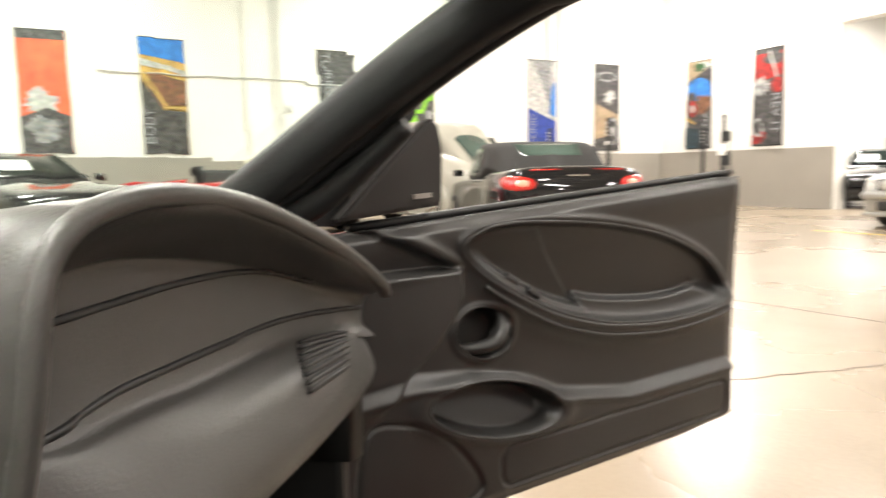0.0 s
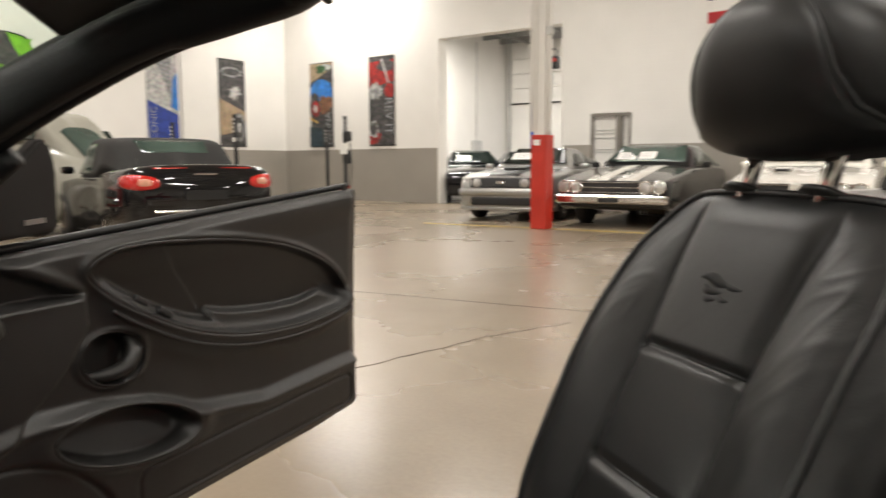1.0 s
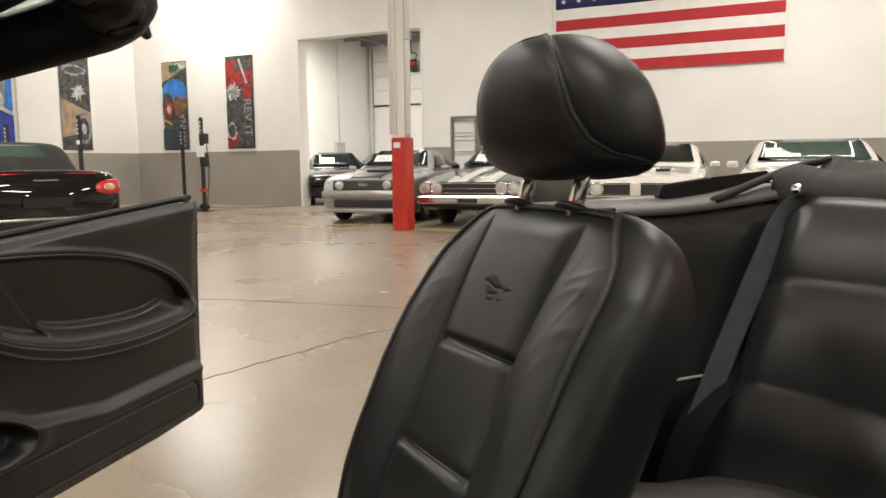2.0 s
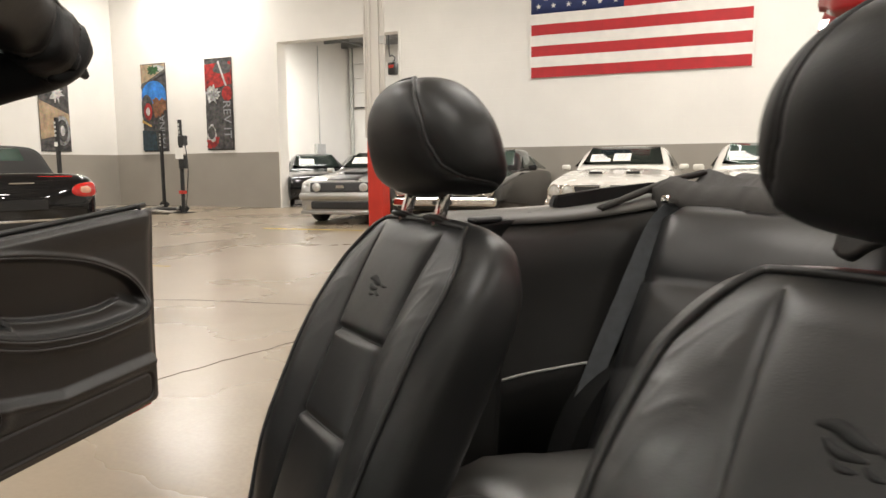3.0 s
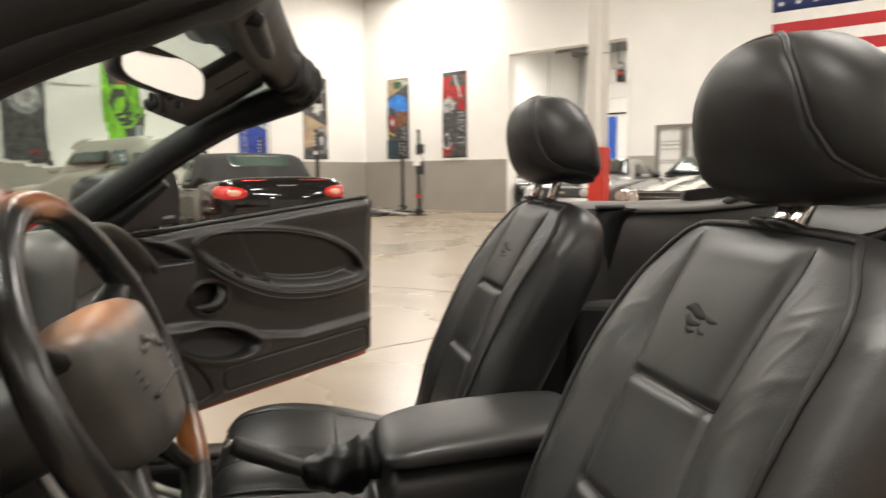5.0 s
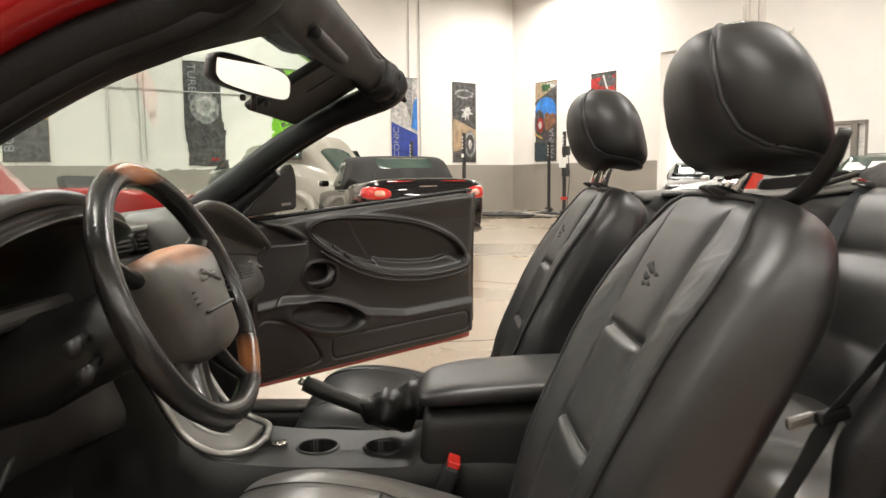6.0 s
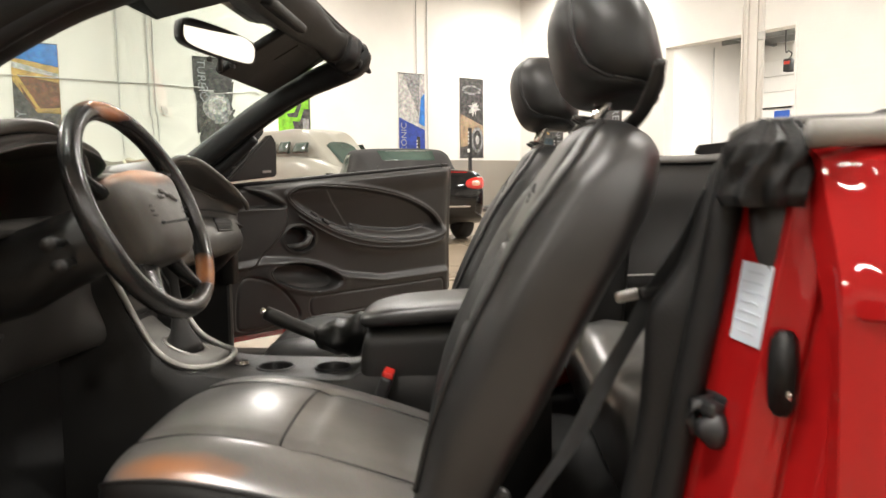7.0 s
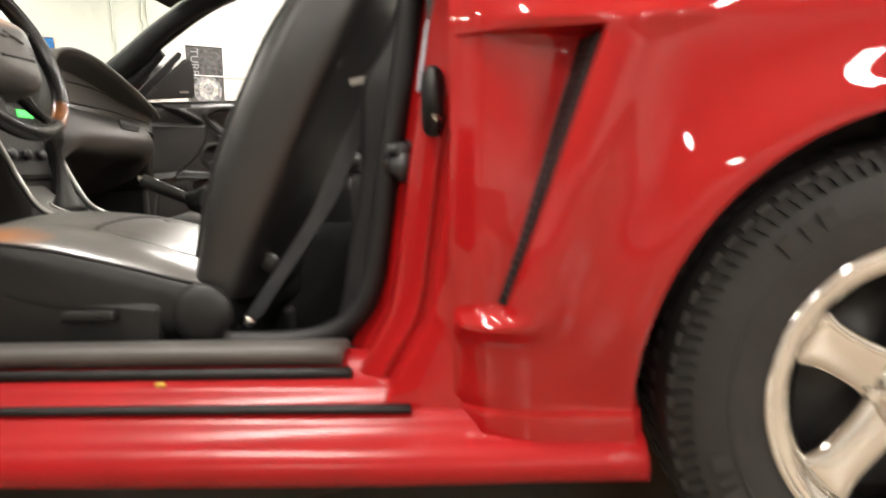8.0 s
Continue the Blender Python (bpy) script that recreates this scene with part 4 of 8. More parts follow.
def car_door(side, m, label):
    """A coupe door; side: 1 for the passenger's, -1 for the driver's."""
    Y = lambda v: v * side
    bm = bmesh.new()
    rows = []
    for x in np.linspace(-0.30, 0.845, 320):
        zt, zb = door_top(x), 0.398 + 0.012 * smooth(0.6, 0.84, x)
        end = smooth(0.76, 0.845, x)
        zb, zt = zb + 0.035 * end ** 3, zt - 0.012 * end * end
        zz = np.linspace(zb, zt, 181)
        lean = 0.032 * (zt - 0.4) * smooth(0.75, 0.845, x) * ease(0.68, 0.98, zz)
        front = [Vector((x + a, Y(-b), c)) for a, b, c in zip(lean, door_relief(np.full(181, x), zz), zz)]
        rows.append(front + [Vector((front[-1].x, Y(0.035), zt - 0.002)), Vector((x, Y(0.035), zb))])
    skin(bm, rows)
    d = part("car_door", bm, "trim", car, label)
    d.matrix_basis = m
    # outer shell
    bm = bmesh.new()
    rows = []
    for x in np.linspace(-0.36, 0.855, 26):
        zb = 0.371
        prof = [(0.037, zb), (0.05, zb - 0.008), (0.10, zb), (0.135, 0.45), (0.150, 0.60), (0.145, 0.75), (0.125, 0.88), (0.10, door_top(x) - 0.015), (0.06, door_top(x) - 0.004), (0.037, door_top(x) - 0.01)]
        rows.append([Vector((x, Y(a), b)) for a, b in prof])
    skin(bm, rows)
    part("outer_skin", bm, "red", d, "glossy red outer door skin")
    # dark lower edge and hinge end
    part("bottom_seal", tube(bmesh.new(), [(x, Y(0.10), 0.363) for x in np.linspace(-0.28, 0.80, 12)], 0.010, 8), "rubber", d)
    # window slot: seals and bright line
    line = [Vector((x, Y(0.028), door_top(x) + 0.004)) for x in np.linspace(-0.20, 0.86, 30)]
    part("window_seal", tube(bmesh.new(), line, 0.010, 8, flat=0.8), "rubber", d)
    part("belt_trim", tube(bmesh.new(), [p + Vector((0, Y(-0.022), -0.012)) for p in line[2:]], 0.004, 6), "trim_grey", d)
    part("lock_knob", rod(0.005, 0.018, pose(0.80, Y(0.0), door_top(0.8) - 0.004), 10), "trim", d)
    # piping round the oval, armrest edge
    loop = [(x, Y(-door_relief(x, z) - 0.0005), z) for x, z in HOLLOW]
    part("piping", tube(bmesh.new(), loop, 0.0038, 8, closed=True), "trim", d)
    low = [(x, Y(-door_relief(x, z - 0.026) - 0.001), z - 0.026) for x, z in HOLLOW[70:128]]
    part("armrest_edge", tube(bmesh.new(), low, 0.0045, 8), "trim", d)
    part("panel_seam", tube(bmesh.new(), [(0.172 + 0.136 * k / 10, Y(-door_relief(0.172 + 0.136 * k / 10, 0.898 - 0.166 * k / 10)), 0.898 - 0.166 * k / 10) for k in range(11)], 0.0018, 6), "thread", d)
    for k in range(2):
        part("window_switch", block((0.035, 0.012, 0.012), (0.115 + 0.05 * k, Y(-door_relief(0.115 + 0.05 * k, 0.805 - 0.03 * k) - 0.002), 0.805 - 0.03 * k), (0, 32, 0), 0.003), "black_steel", d, smooth=False)
    # pull handle in its bezel
    hp = spline([(-0.008, Y(0.004), 0.694), (0.025, Y(-0.012), 0.690), (0.062, Y(-0.022), 0.697), (0.086, Y(-0.018), 0.722), (0.088, Y(-0.002), 0.748)], 20)
    part("door_handle", tube(bmesh.new(), hp, [0.009 + 0.008 * math.sin(math.pi * i / 19) for i in range(20)], 10, flat=0.8), "trim", d)
    part("handle_bezel", tube(bmesh.new(), [(0.046 + 0.066 * math.cos(t), Y(-0.016), 0.716 + 0.048 * math.sin(t) - 0.009 * math.cos(t)) for t in np.linspace(0, 2 * math.pi, 40, endpoint=False)], 0.0028, 6, closed=True), "trim", d)
    # pocket rim
    rim_ = [(0.068 + 0.160 * math.cos(t) * 0.978 + 0.052 * math.sin(t) * 0.208, 0.576 - 0.160 * 0.208 * math.cos(t) + 0.052 * 0.978 * math.sin(t)) for t in np.linspace(0, 2 * math.pi, 60, endpoint=False)]
    part("pocket_rim", tube(bmesh.new(), [(x, Y(-door_relief(x, z) + 0.001), z) for x, z in rim_], 0.003, 6, closed=True), "trim", d)
    # mirror sail and outer mirror
    bm = bmesh.new()
    plate(bm, [(-0.235, 0.925), (-0.03, 0.945), (-0.028, 1.045), (-0.038, 1.085), (-0.055, 1.092)], 0.03, Matrix(((1, 0, 0, 0), (0, 0, Y(1), Y(0.0)), (0, 1, 0, 0), (0, 0, 0, 1))))
    bmesh.ops.bevel(bm, geom=bm.edges[:], offset=0.006, segments=2, affect="EDGES")
    part("mirror_sail", bm, "trim", d, smooth=False)
    part("maker_plate", block((0.035, 0.003, 0.008), (-0.075, Y(-0.003), 0.962), (0, -4, 0)), "silver_trim", d, "small silver plate, plain bar", False)
    rows = []
    for k, (sx, hz, hy) in enumerate(spline([(-0.27, 0.02, 0.01), (-0.255, 0.05, 0.03), (-0.20, 0.068, 0.05), (-0.12, 0.068, 0.055), (-0.07, 0.06, 0.05), (-0.06, 0.05, 0.04)], 16)):
        rows.append([Vector((sx + 0.03, Y(0.17 + hy * math.cos(t) * 2.0), 1.02 + hz * math.sin(t))) for t in np.linspace(0, 2 * math.pi, 20, endpoint=False)])
    bm = bmesh.new()
    skin(bm, rows)
    sm = part("side_mirror", bm, "trim", d, "dark side mirror housing")
    bm = bmesh.new()
    plate(bm, [(0.088 * math.cos(t), 0.050 * math.sin(t)) for t in np.linspace(0, 2 * math.pi, 32, endpoint=False)], 0.003, pose(-0.031, Y(0.17), 1.02) @ Matrix(((0, 0, 1, 0), (1, 0, 0, 0), (0, 1, 0, 0), (0, 0, 0, 1))))
    part("mirror_glass", bm, "mirror", sm, "silvered mirror glass", False)
    part("mirror_arm", block((0.10, 0.12, 0.03), (-0.14, Y(0.08), 0.965), bevel=0.01), "trim", d, smooth=False)
    bm = bmesh.new()
    plate(bm, [(-0.30, 0.918), (-0.255, 0.94), (-0.07, 1.118), (-0.058, 1.11), (-0.062, 1.095), (-0.20, 0.95), (-0.2, 0.918)], 0.02, Matrix(((1, 0, 0, 0), (0, 0, Y(1), Y(0.035)), (0, 1, 0, 0), (0, 0, 0, 1))))
    part("window_channel", bm, "rubber", d, smooth=False)
    return d


passenger_door = car_door(1, pose(-0.29, 1.03, 0, 0, 0, 48.2), "open car door with black moulded lining and red skin")
driver_door = car_door(-1, pose(-0.44, -1.06, 0, 0, 0, -66), "open car door with black moulded lining and red skin")

# -- dashboard --
# y, crest x, crest z, lip x, recess x, recess z, face x, face z, bulge x, bulge z, low x, low z
DASH = [
    (-0.745, -0.42, 0.86, -0.37, -0.40, 0.83, -0.39, 0.80, -0.36, 0.73, -0.40, 0.60),
    (-0.68, -0.40, 0.90, -0.33, -0.39, 0.865, -0.38, 0.82, -0.37, 0.74, -0.43, 0.58),
    (-0.61, -0.37, 0.985, -0.285, -0.52, 0.91, -0.46, 0.845, -0.415, 0.76, -0.47, 0.57),
    (-0.50, -0.36, 1.018, -0.270, -0.56, 0.95, -0.50, 0.845, -0.42, 0.77, -0.48, 0.57),
    (-0.38, -0.36, 1.020, -0.270, -0.56, 0.955, -0.50, 0.845, -0.42, 0.77, -0.48, 0.57),
    (-0.26, -0.37, 0.992, -0.285, -0.54, 0.93, -0.49, 0.845, -0.42, 0.76, -0.48, 0.58),
    (-0.17, -0.42, 0.95, -0.37, -0.44, 0.91, -0.43, 0.86, -0.40, 0.76, -0.42, 0.60),
    (-0.11, -0.46, 0.945, -0.425, -0.435, 0.915, -0.425, 0.87, -0.385, 0.77, -0.36, 0.62),
    (0.0, -0.47, 0.950, -0.43, -0.435, 0.92, -0.425, 0.87, -0.385, 0.77, -0.36, 0.62),
    (0.085, -0.46, 0.945, -0.42, -0.43, 0.915, -0.42, 0.86, -0.375, 0.76, -0.36, 0.62),
    (0.125, -0.40, 0.966, -0.36, -0.40, 0.930, -0.39, 0.855, -0.345, 0.74, -0.36, 0.60),
    (0.165, -0.375, 0.984, -0.330, -0.385, 0.94, -0.375, 0.85, -0.325, 0.75, -0.40, 0.64),
    (0.23, -0.365, 0.988, -0.312, -0.383, 0.945, -0.372, 0.85, -0.316, 0.752, -0.42, 0.65),
    (0.32, -0.365, 0.978, -0.310, -0.383, 0.935, -0.372, 0.845, -0.312, 0.752, -0.42, 0.65),
    (0.45, -0.365, 0.945, -0.310, -0.383, 0.91, -0.372, 0.84, -0.312, 0.752, -0.42, 0.65),
    (0.58, -0.365, 0.900, -0.310, -0.375, 0.872, -0.366, 0.825, -0.318, 0.752, -0.41, 0.66),
    (0.67, -0.37, 0.868, -0.318, -0.36, 0.845, -0.355, 0.81, -0.332, 0.75, -0.40, 0.67),
    (0.715, -0.40, 0.855, -0.345, -0.365, 0.835, -0.365, 0.80, -0.355, 0.72, -0.38, 0.62),
    (0.735, -0.44, 0.84, -0.40, -0.40, 0.82, -0.40, 0.79, -0.39, 0.72, -0.40, 0.64),
]


def dash_section(k):
    y, cx, cz, lx, rx, rz, fx, fz, bx, bz, wx, wz = k
    drop = 0.022 if y < 0.1 else 0.022 - 0.018 * min(1, (y - 0.1) / 0.05)
    lz = cz - drop
    low = min(1.0, max(0.0, (y - 0.13) / 0.08))
    key = [(-0.92, 0.86), (-0.75, 0.905), (-0.58, cz * 0.55 + 0.925 * 0.45), (cx - 0.03, cz - 0.003), (cx + 0.015, cz - 0.001), (lx - 0.006, lz + 0.6 * drop), (lx, lz), (lx - 0.012, lz - 0.012), (rx + 0.01, rz + 0.004), (rx, rz - 0.012), (fx, fz), (fx + 0.012 + 0.005 * low, fz - 0.02 + 0.003 * low), (bx - (0.01 if y < 0.11 else 0.018), bz + (0.05 if y < 0.11 else 0.050)), (bx, bz), (bx - 0.008 - 0.030 * low, bz - 0.06 + 0.022 * low), (wx - 0.045 * low, wz + 0.030 * low), (wx - 0.06 - 0.045 * low, wz - 0.03 + 0.030 * low), (-0.7, 0.56), (-0.92, 0.66)]
    return [(p[0], y, p[1]) for p in spline(key, 90)]


rows_k = spline(DASH, 110)
bm = bmesh.new()
skin(bm, [dash_section(k) for k in rows_k])
dash = part("dashboard", bm, "dash", car, "charcoal moulded dashboard with twin brows and air vents")


def dash_face(y, z):
    """The dashboard's rear face at a height."""
    ys = [r[0] for r in rows_k]
    sec = dash_section(rows_k[min(range(len(ys)), key=lambda i: abs(ys[i] - y))])
    p = min(sec[40:72], key=lambda q: abs(q[2] - z))
    return (p[0], y, z)


for line in ([(0.135, 0.911), (0.20, 0.9135), (0.30, 0.9155), (0.39, 0.9125), (0.47, 0.903), (0.56, 0.880)], [(0.135, 0.842), (0.16, 0.8465), (0.215, 0.8555), (0.285, 0.8555), (0.37, 0.854), (0.49, 0.850), (0.63, 0.835), (0.70, 0.825)]):
    part("seam", tube(bmesh.new(), [dash_face(y, z) for y, z in spline(line, 50)], 0.0032, 6), "thread", dash)
# the passenger's brow: one rolled lip that arches over the pod and runs down its inner cheek
LIP = spline([(-0.345, 0.076, 0.76), (-0.335, 0.084, 0.83), (-0.328, 0.092, 0.885), (-0.325, 0.097, 0.93), (-0.325, 0.107, 0.958), (-0.323, 0.127, 0.976), (-0.320, 0.160, 0.986), (-0.318, 0.21, 0.989), (-0.316, 0.29, 0.981), (-0.316, 0.39, 0.958), (-0.316, 0.53, 0.915), (-0.318, 0.655, 0.866), (-0.325, 0.70, 0.845)], 110)
part("brow_roll", tube(bmesh.new(), LIP, 0.008, 10), "dash", dash)
bm = bmesh.new()
skin(bm, [[(-0.47, y + 0.022, z - 0.022), (x - 0.03, y + 0.010, z - 0.010), (x, y + 0.007, z - 0.002), (x + 0.004, y, z), (x - 0.002, y - 0.007, z + 0.003), (x - 0.03, y - 0.006, z + 0.004), (-0.47, y + 0.004, z - 0.012)] for x, y, z in LIP[:52]])
part("brow_cheek", bm, "dash", dash)
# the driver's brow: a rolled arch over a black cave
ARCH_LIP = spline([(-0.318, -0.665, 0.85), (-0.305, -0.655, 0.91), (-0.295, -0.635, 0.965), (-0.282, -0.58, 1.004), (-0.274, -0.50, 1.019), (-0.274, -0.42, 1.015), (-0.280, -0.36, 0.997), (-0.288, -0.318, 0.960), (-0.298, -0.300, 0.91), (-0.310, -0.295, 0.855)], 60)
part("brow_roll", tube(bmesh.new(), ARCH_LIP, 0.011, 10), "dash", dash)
bm = bmesh.new()
skin(bm, [[(x - 0.30, y + 0.09, z - 0.03), (x - 0.06, y + 0.012, z - 0.004), (x, y + 0.006, z), (x, y - 0.004, z - 0.006), (x - 0.06, y - 0.004, z - 0.012), (x - 0.30, y + 0.05, z - 0.06)] for x, y, z in ARCH_LIP[34:]])
part("brow_cheek", bm, "dash", dash)
# black hood liner that also carries the shade of the deep cave
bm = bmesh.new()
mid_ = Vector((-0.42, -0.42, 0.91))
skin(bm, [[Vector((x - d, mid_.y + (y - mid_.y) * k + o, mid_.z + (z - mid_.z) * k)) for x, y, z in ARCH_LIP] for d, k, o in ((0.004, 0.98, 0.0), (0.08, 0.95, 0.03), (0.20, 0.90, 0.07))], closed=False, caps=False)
part("shade_liner", bm, "rubber", dash, "black inner hood of the instruments, dark for the cave's shade")


def vent(y, z, x, wide, high, lean, name="air_vent"):
    out = ring([(-wide / 2, 0), (-wide * 0.44, high * 0.42), (0, high / 2), (wide * 0.44, high * 0.42), (wide / 2, 0), (wide * 0.44, -high * 0.42), (0, -high / 2), (-wide * 0.44, -high * 0.42)], 40)
    bm = bmesh.new()
    skin(bm, [[(x_, a * k, b * k) for a, b in out] for x_, k in ((-0.02, 0.95), (0.001, 0.95), (0.004, 0.935), (0.004, 0.91), (-0.004, 0.88))])
    f = part(name, bm, "trim", dash, "black slatted air vent")
    f.matrix_basis = pose(x + 0.006, y, z, 0, lean, 0)
    n = max(3, int(high / 0.0105))
    for k in range(n):
        h = (k + 0.5) / n * 2 - 1
        part("slat", block((0.010, wide * 0.88 * math.sqrt(1 - 0.75 * h * h), 0.0042), (0.004, 0, h * high * 0.43), (0, 14, 0), 0.0012), "dash", f, smooth=False)
    return f


vent(-0.002, 0.918, -0.428, 0.10, 0.042, -18)
vent(0.088, 0.917, -0.424, 0.070, 0.042, -18)


def lobe(y, u, push=0.0):
    """The passenger lobe's skin, from its lower seam (u = 0) down to its fullest part (u = 1), pushed outwards."""
    ys = [r[0] for r in rows_k]
    i = min(max(int(np.searchsorted(ys, y)), 1), len(ys) - 1)
    f = (y - ys[i - 1]) / (ys[i] - ys[i - 1])
    ends = []
    for k in (rows_k[i - 1], rows_k[i]):
        sec = [Vector(p) for p in dash_section(k)[50:66]]
        run = [0.0] + list(itertools.accumulate((b - a).length for a, b in zip(sec, sec[1:])))
        at = float(np.interp(k[7] - 0.004, [p.z for p in sec[::-1]], run[::-1])), float(np.interp(k[9], [p.z for p in sec[::-1]], run[::-1]))
        d = at[0] + (at[1] - at[0]) * u
        ends.append(Vector([float(np.interp(d, run, [p[c] for p in sec])) for c in range(3)]))
    p = ends[0].lerp(ends[1], f)
    return Vector((p.x + 0.75 * push, y, p.z + 0.65 * push))


# dark tubes laid on for the slots' shade, slats between, slanting with the lobe
lines = []
for k in range(8):
    y0, y1, u = 0.497 - 0.0095 * k - 0.010 * math.sin(math.pi * k / 7), 0.618 - 0.010 * k, 0.10 + 0.072 * k
    lines.append([(y0 + (y1 - y0) * q, u) for q in np.linspace(0, 1, 12)])
bm = bmesh.new()
for ln in lines:
    tube(bm, [lobe(y, u, 0.0018) for y, u in ln], [0.0032 - 0.0012 * abs(2 * q / 11 - 1) ** 3 for q in range(12)], 8)
side_vent = part("air_vent", bm, "thread", dash, "black slatted air vent")
for a, b in zip(lines, lines[1:]):
    part("slat", tube(bmesh.new(), [lobe((p[0] + q[0]) / 2, (p[1] + q[1]) / 2, 0.0) for p, q in zip(a, b)], 0.0019, 8), "dash", side_vent)
part("vent_bezel", block((0.02, 0.22, 0.012), (-0.418, 0.05, 0.944), (0, -15, 0), 0.004), "silver_trim", dash, smooth=False)
# instruments under the driver's brow
cl = part("gauge_panel", block((0.03, 0.34, 0.11), (-0.525, -0.355, 0.895), (0, -15, 0), 0.01), "black_steel", dash, smooth=False)
for y, r in ((-0.46, 0.04), (-0.365, 0.045), (-0.270, 0.045)):
    part("gauge_ring", tube(bmesh.new(), [(-0.505, y + r * math.cos(t), 0.895 + r * math.sin(t)) for t in np.linspace(0, 2 * math.pi, 28, endpoint=False)], 0.002, 6, closed=True), "trim_grey", cl)
    part("needle", block((0.003, 0.0015, r * 0.6), (-0.503, y - 0.01, 0.885), (30, 0, 0)), "red_led", cl, smooth=False)
part("display", block((0.004, 0.020, 0.008), (-0.500, -0.265, 0.874), (0, -15, 0)), "green_led", cl, "green lit trip display", False)
part("warning_lamp", block((0.004, 0.012, 0.008), (-0.488, -0.222, 0.853), (0, -15, 0)), "red_led", cl, "red lit warning lamp", False)
part("cluster_bezel", block((0.10, 0.30, 0.03), (-0.40, -0.44, 0.851), (0, -12, 0), 0.012, 3), "dash", dash, "grey lower bezel of the instruments", False)
# centre stack with radio
st = part("console_face", block((0.03, 0.20, 0.26), (-0.385, 0.0, 0.765), (0, -12, 0), 0.012), "trim", dash, smooth=False)
for k in range(3):
    part("control_knob", rod(0.014, 0.02, pose(-0.362, -0.06 + 0.06 * k, 0.70, 0, 78, 0), 14), "black_steel", st)
part("radio", block((0.012, 0.17, 0.05), (-0.368, 0.0, 0.80), (0, -12, 0), 0.004), "black_steel", st, smooth=False)
part("radio_display", block((0.003, 0.06, 0.018), (-0.361, 0.02, 0.805), (0, -12, 0)), "green_led", st, "green lit radio display", False)
# light switch and stalks on the driver's side
part("light_switch", turned([(0.0, 0), (0.02, 0), (0.022, 0.012), (0.017, 0.02), (0.0, 0.022)], pose(-0.335, -0.63, 0.80, 0, 80, 0), 18), "trim_grey", dash)
part("dimmer_knob", rod(0.012, 0.016, pose(-0.335, -0.61, 0.745, 0, 80, 0), 14), "trim_grey", dash)
part("knee_panel", tube(bmesh.new(), spline([(-0.345, -0.72, 0.70), (-0.325, -0.66, 0.665), (-0.31, -0.58, 0.675), (-0.305, -0.54, 0.71)], 18), 0.005, 8), "trim", dash)
# cowl, firewall and floor
bm = bmesh.new()
rows = []
for y in np.linspace(-0.74, 0.74, 9):
    rows.append([(x, y, z) for x, z in ((-1.0, 0.84), (-0.95, 0.55), (-0.72, 0.24), (-0.3, 0.21), (0.6, 0.21), (0.82, 0.30), (1.05, 0.33), (1.10, 0.36), (0.80, 0.33), (0.58, 0.245), (-0.3, 0.245), (-0.68, 0.28), (-0.90, 0.58), (-0.95, 0.84))])
skin(bm, rows)
part("floor_pan", bm, "carpet", car, "black carpeted footwell and floor")
for s in (-1, 1):
    part("kick_panel", block((0.30, 0.03, 0.56), (-0.55, 0.745 * s, 0.60), bevel=0.012), "trim", car, smooth=False)
    part("hinge_pillar", block((0.14, 0.06, 0.60), (-0.50, 0.80 * s, 0.58), bevel=0.02), "red", car, smooth=False)
    bm = bmesh.new()
    skin(bm, [[(x + a, 0.725 * s + s * b, z) for a, b, z in ((0, 0, 0.60), (0.01, 0.03, 0.60), (0.015, 0.035, 0.86), (0.0, 0.0, 0.86))] for x in np.linspace(-0.58, -0.39, 6)])
    part("dash_end_cap", bm, "trim", car)

# -- steering wheel --
WH = Matrix(((0, -0.393, 0.920, -0.143), (1, 0, 0, -0.40), (0, 0.920, 0.393, 0.887), (0, 0, 0, 1)))
rim = [WH @ Vector((0.175 * math.cos(t), 0.175 * math.sin(t), 0)) for t in np.linspace(0, 2 * math.pi, 72, endpoint=False)]
bm = tube(bmesh.new(), rim, [0.0165 + 0.002 * bell(math.sin(2 * math.pi * i / 72 - 0.3), 0.3) for i in range(72)], 14, closed=True)
wheel = part("steering_wheel", bm, "leather_wheel", car, "leather steering wheel with worn orange patches and airbag hub")
for t in (-62, -118, 24, 156):
    a = math.radians(t)
    c, s_ = math.cos(a), math.sin(a)
    pts = spline([(0.175 * c, 0.175 * s_, -0.002), (0.125 * c, 0.125 * s_, -0.014), (0.06 * c, 0.06 * s_, -0.02)], 12)
    part("spoke", tube(bmesh.new(), [WH @ Vector(p) for p in pts], [0.014 + 0.014 * k / 11 for k in range(12)], 12, flat=0.55), "leather_wheel", wheel)
out = ring([(-0.085, 0.066), (0.0, 0.078), (0.085, 0.066), (0.094, 0.03), (0.080, -0.02), (0.062, -0.070), (0.0, -0.082), (-0.062, -0.070), (-0.080, -0.02), (-0.094, 0.03)], 48)
bm = bmesh.new()
skin(bm, [[WH @ Vector((x * k, y * k - 0.013, z)) for x, y in out] for k, z in ((0.9, -0.045), (1.0, -0.03), (1.02, 0.0), (0.98, 0.018), (0.88, 0.030), (0.6, 0.038), (0.25, 0.041), (0.02, 0.041))])
hub = part("airbag_cover", bm, "airbag", wheel)
part("cover_groove", tube(bmesh.new(), [WH @ Vector((x, -0.036, 0.040 - 0.12 * x * x)) for x in np.linspace(-0.05, 0.05, 12)], 0.0025, 6), "thread", hub)
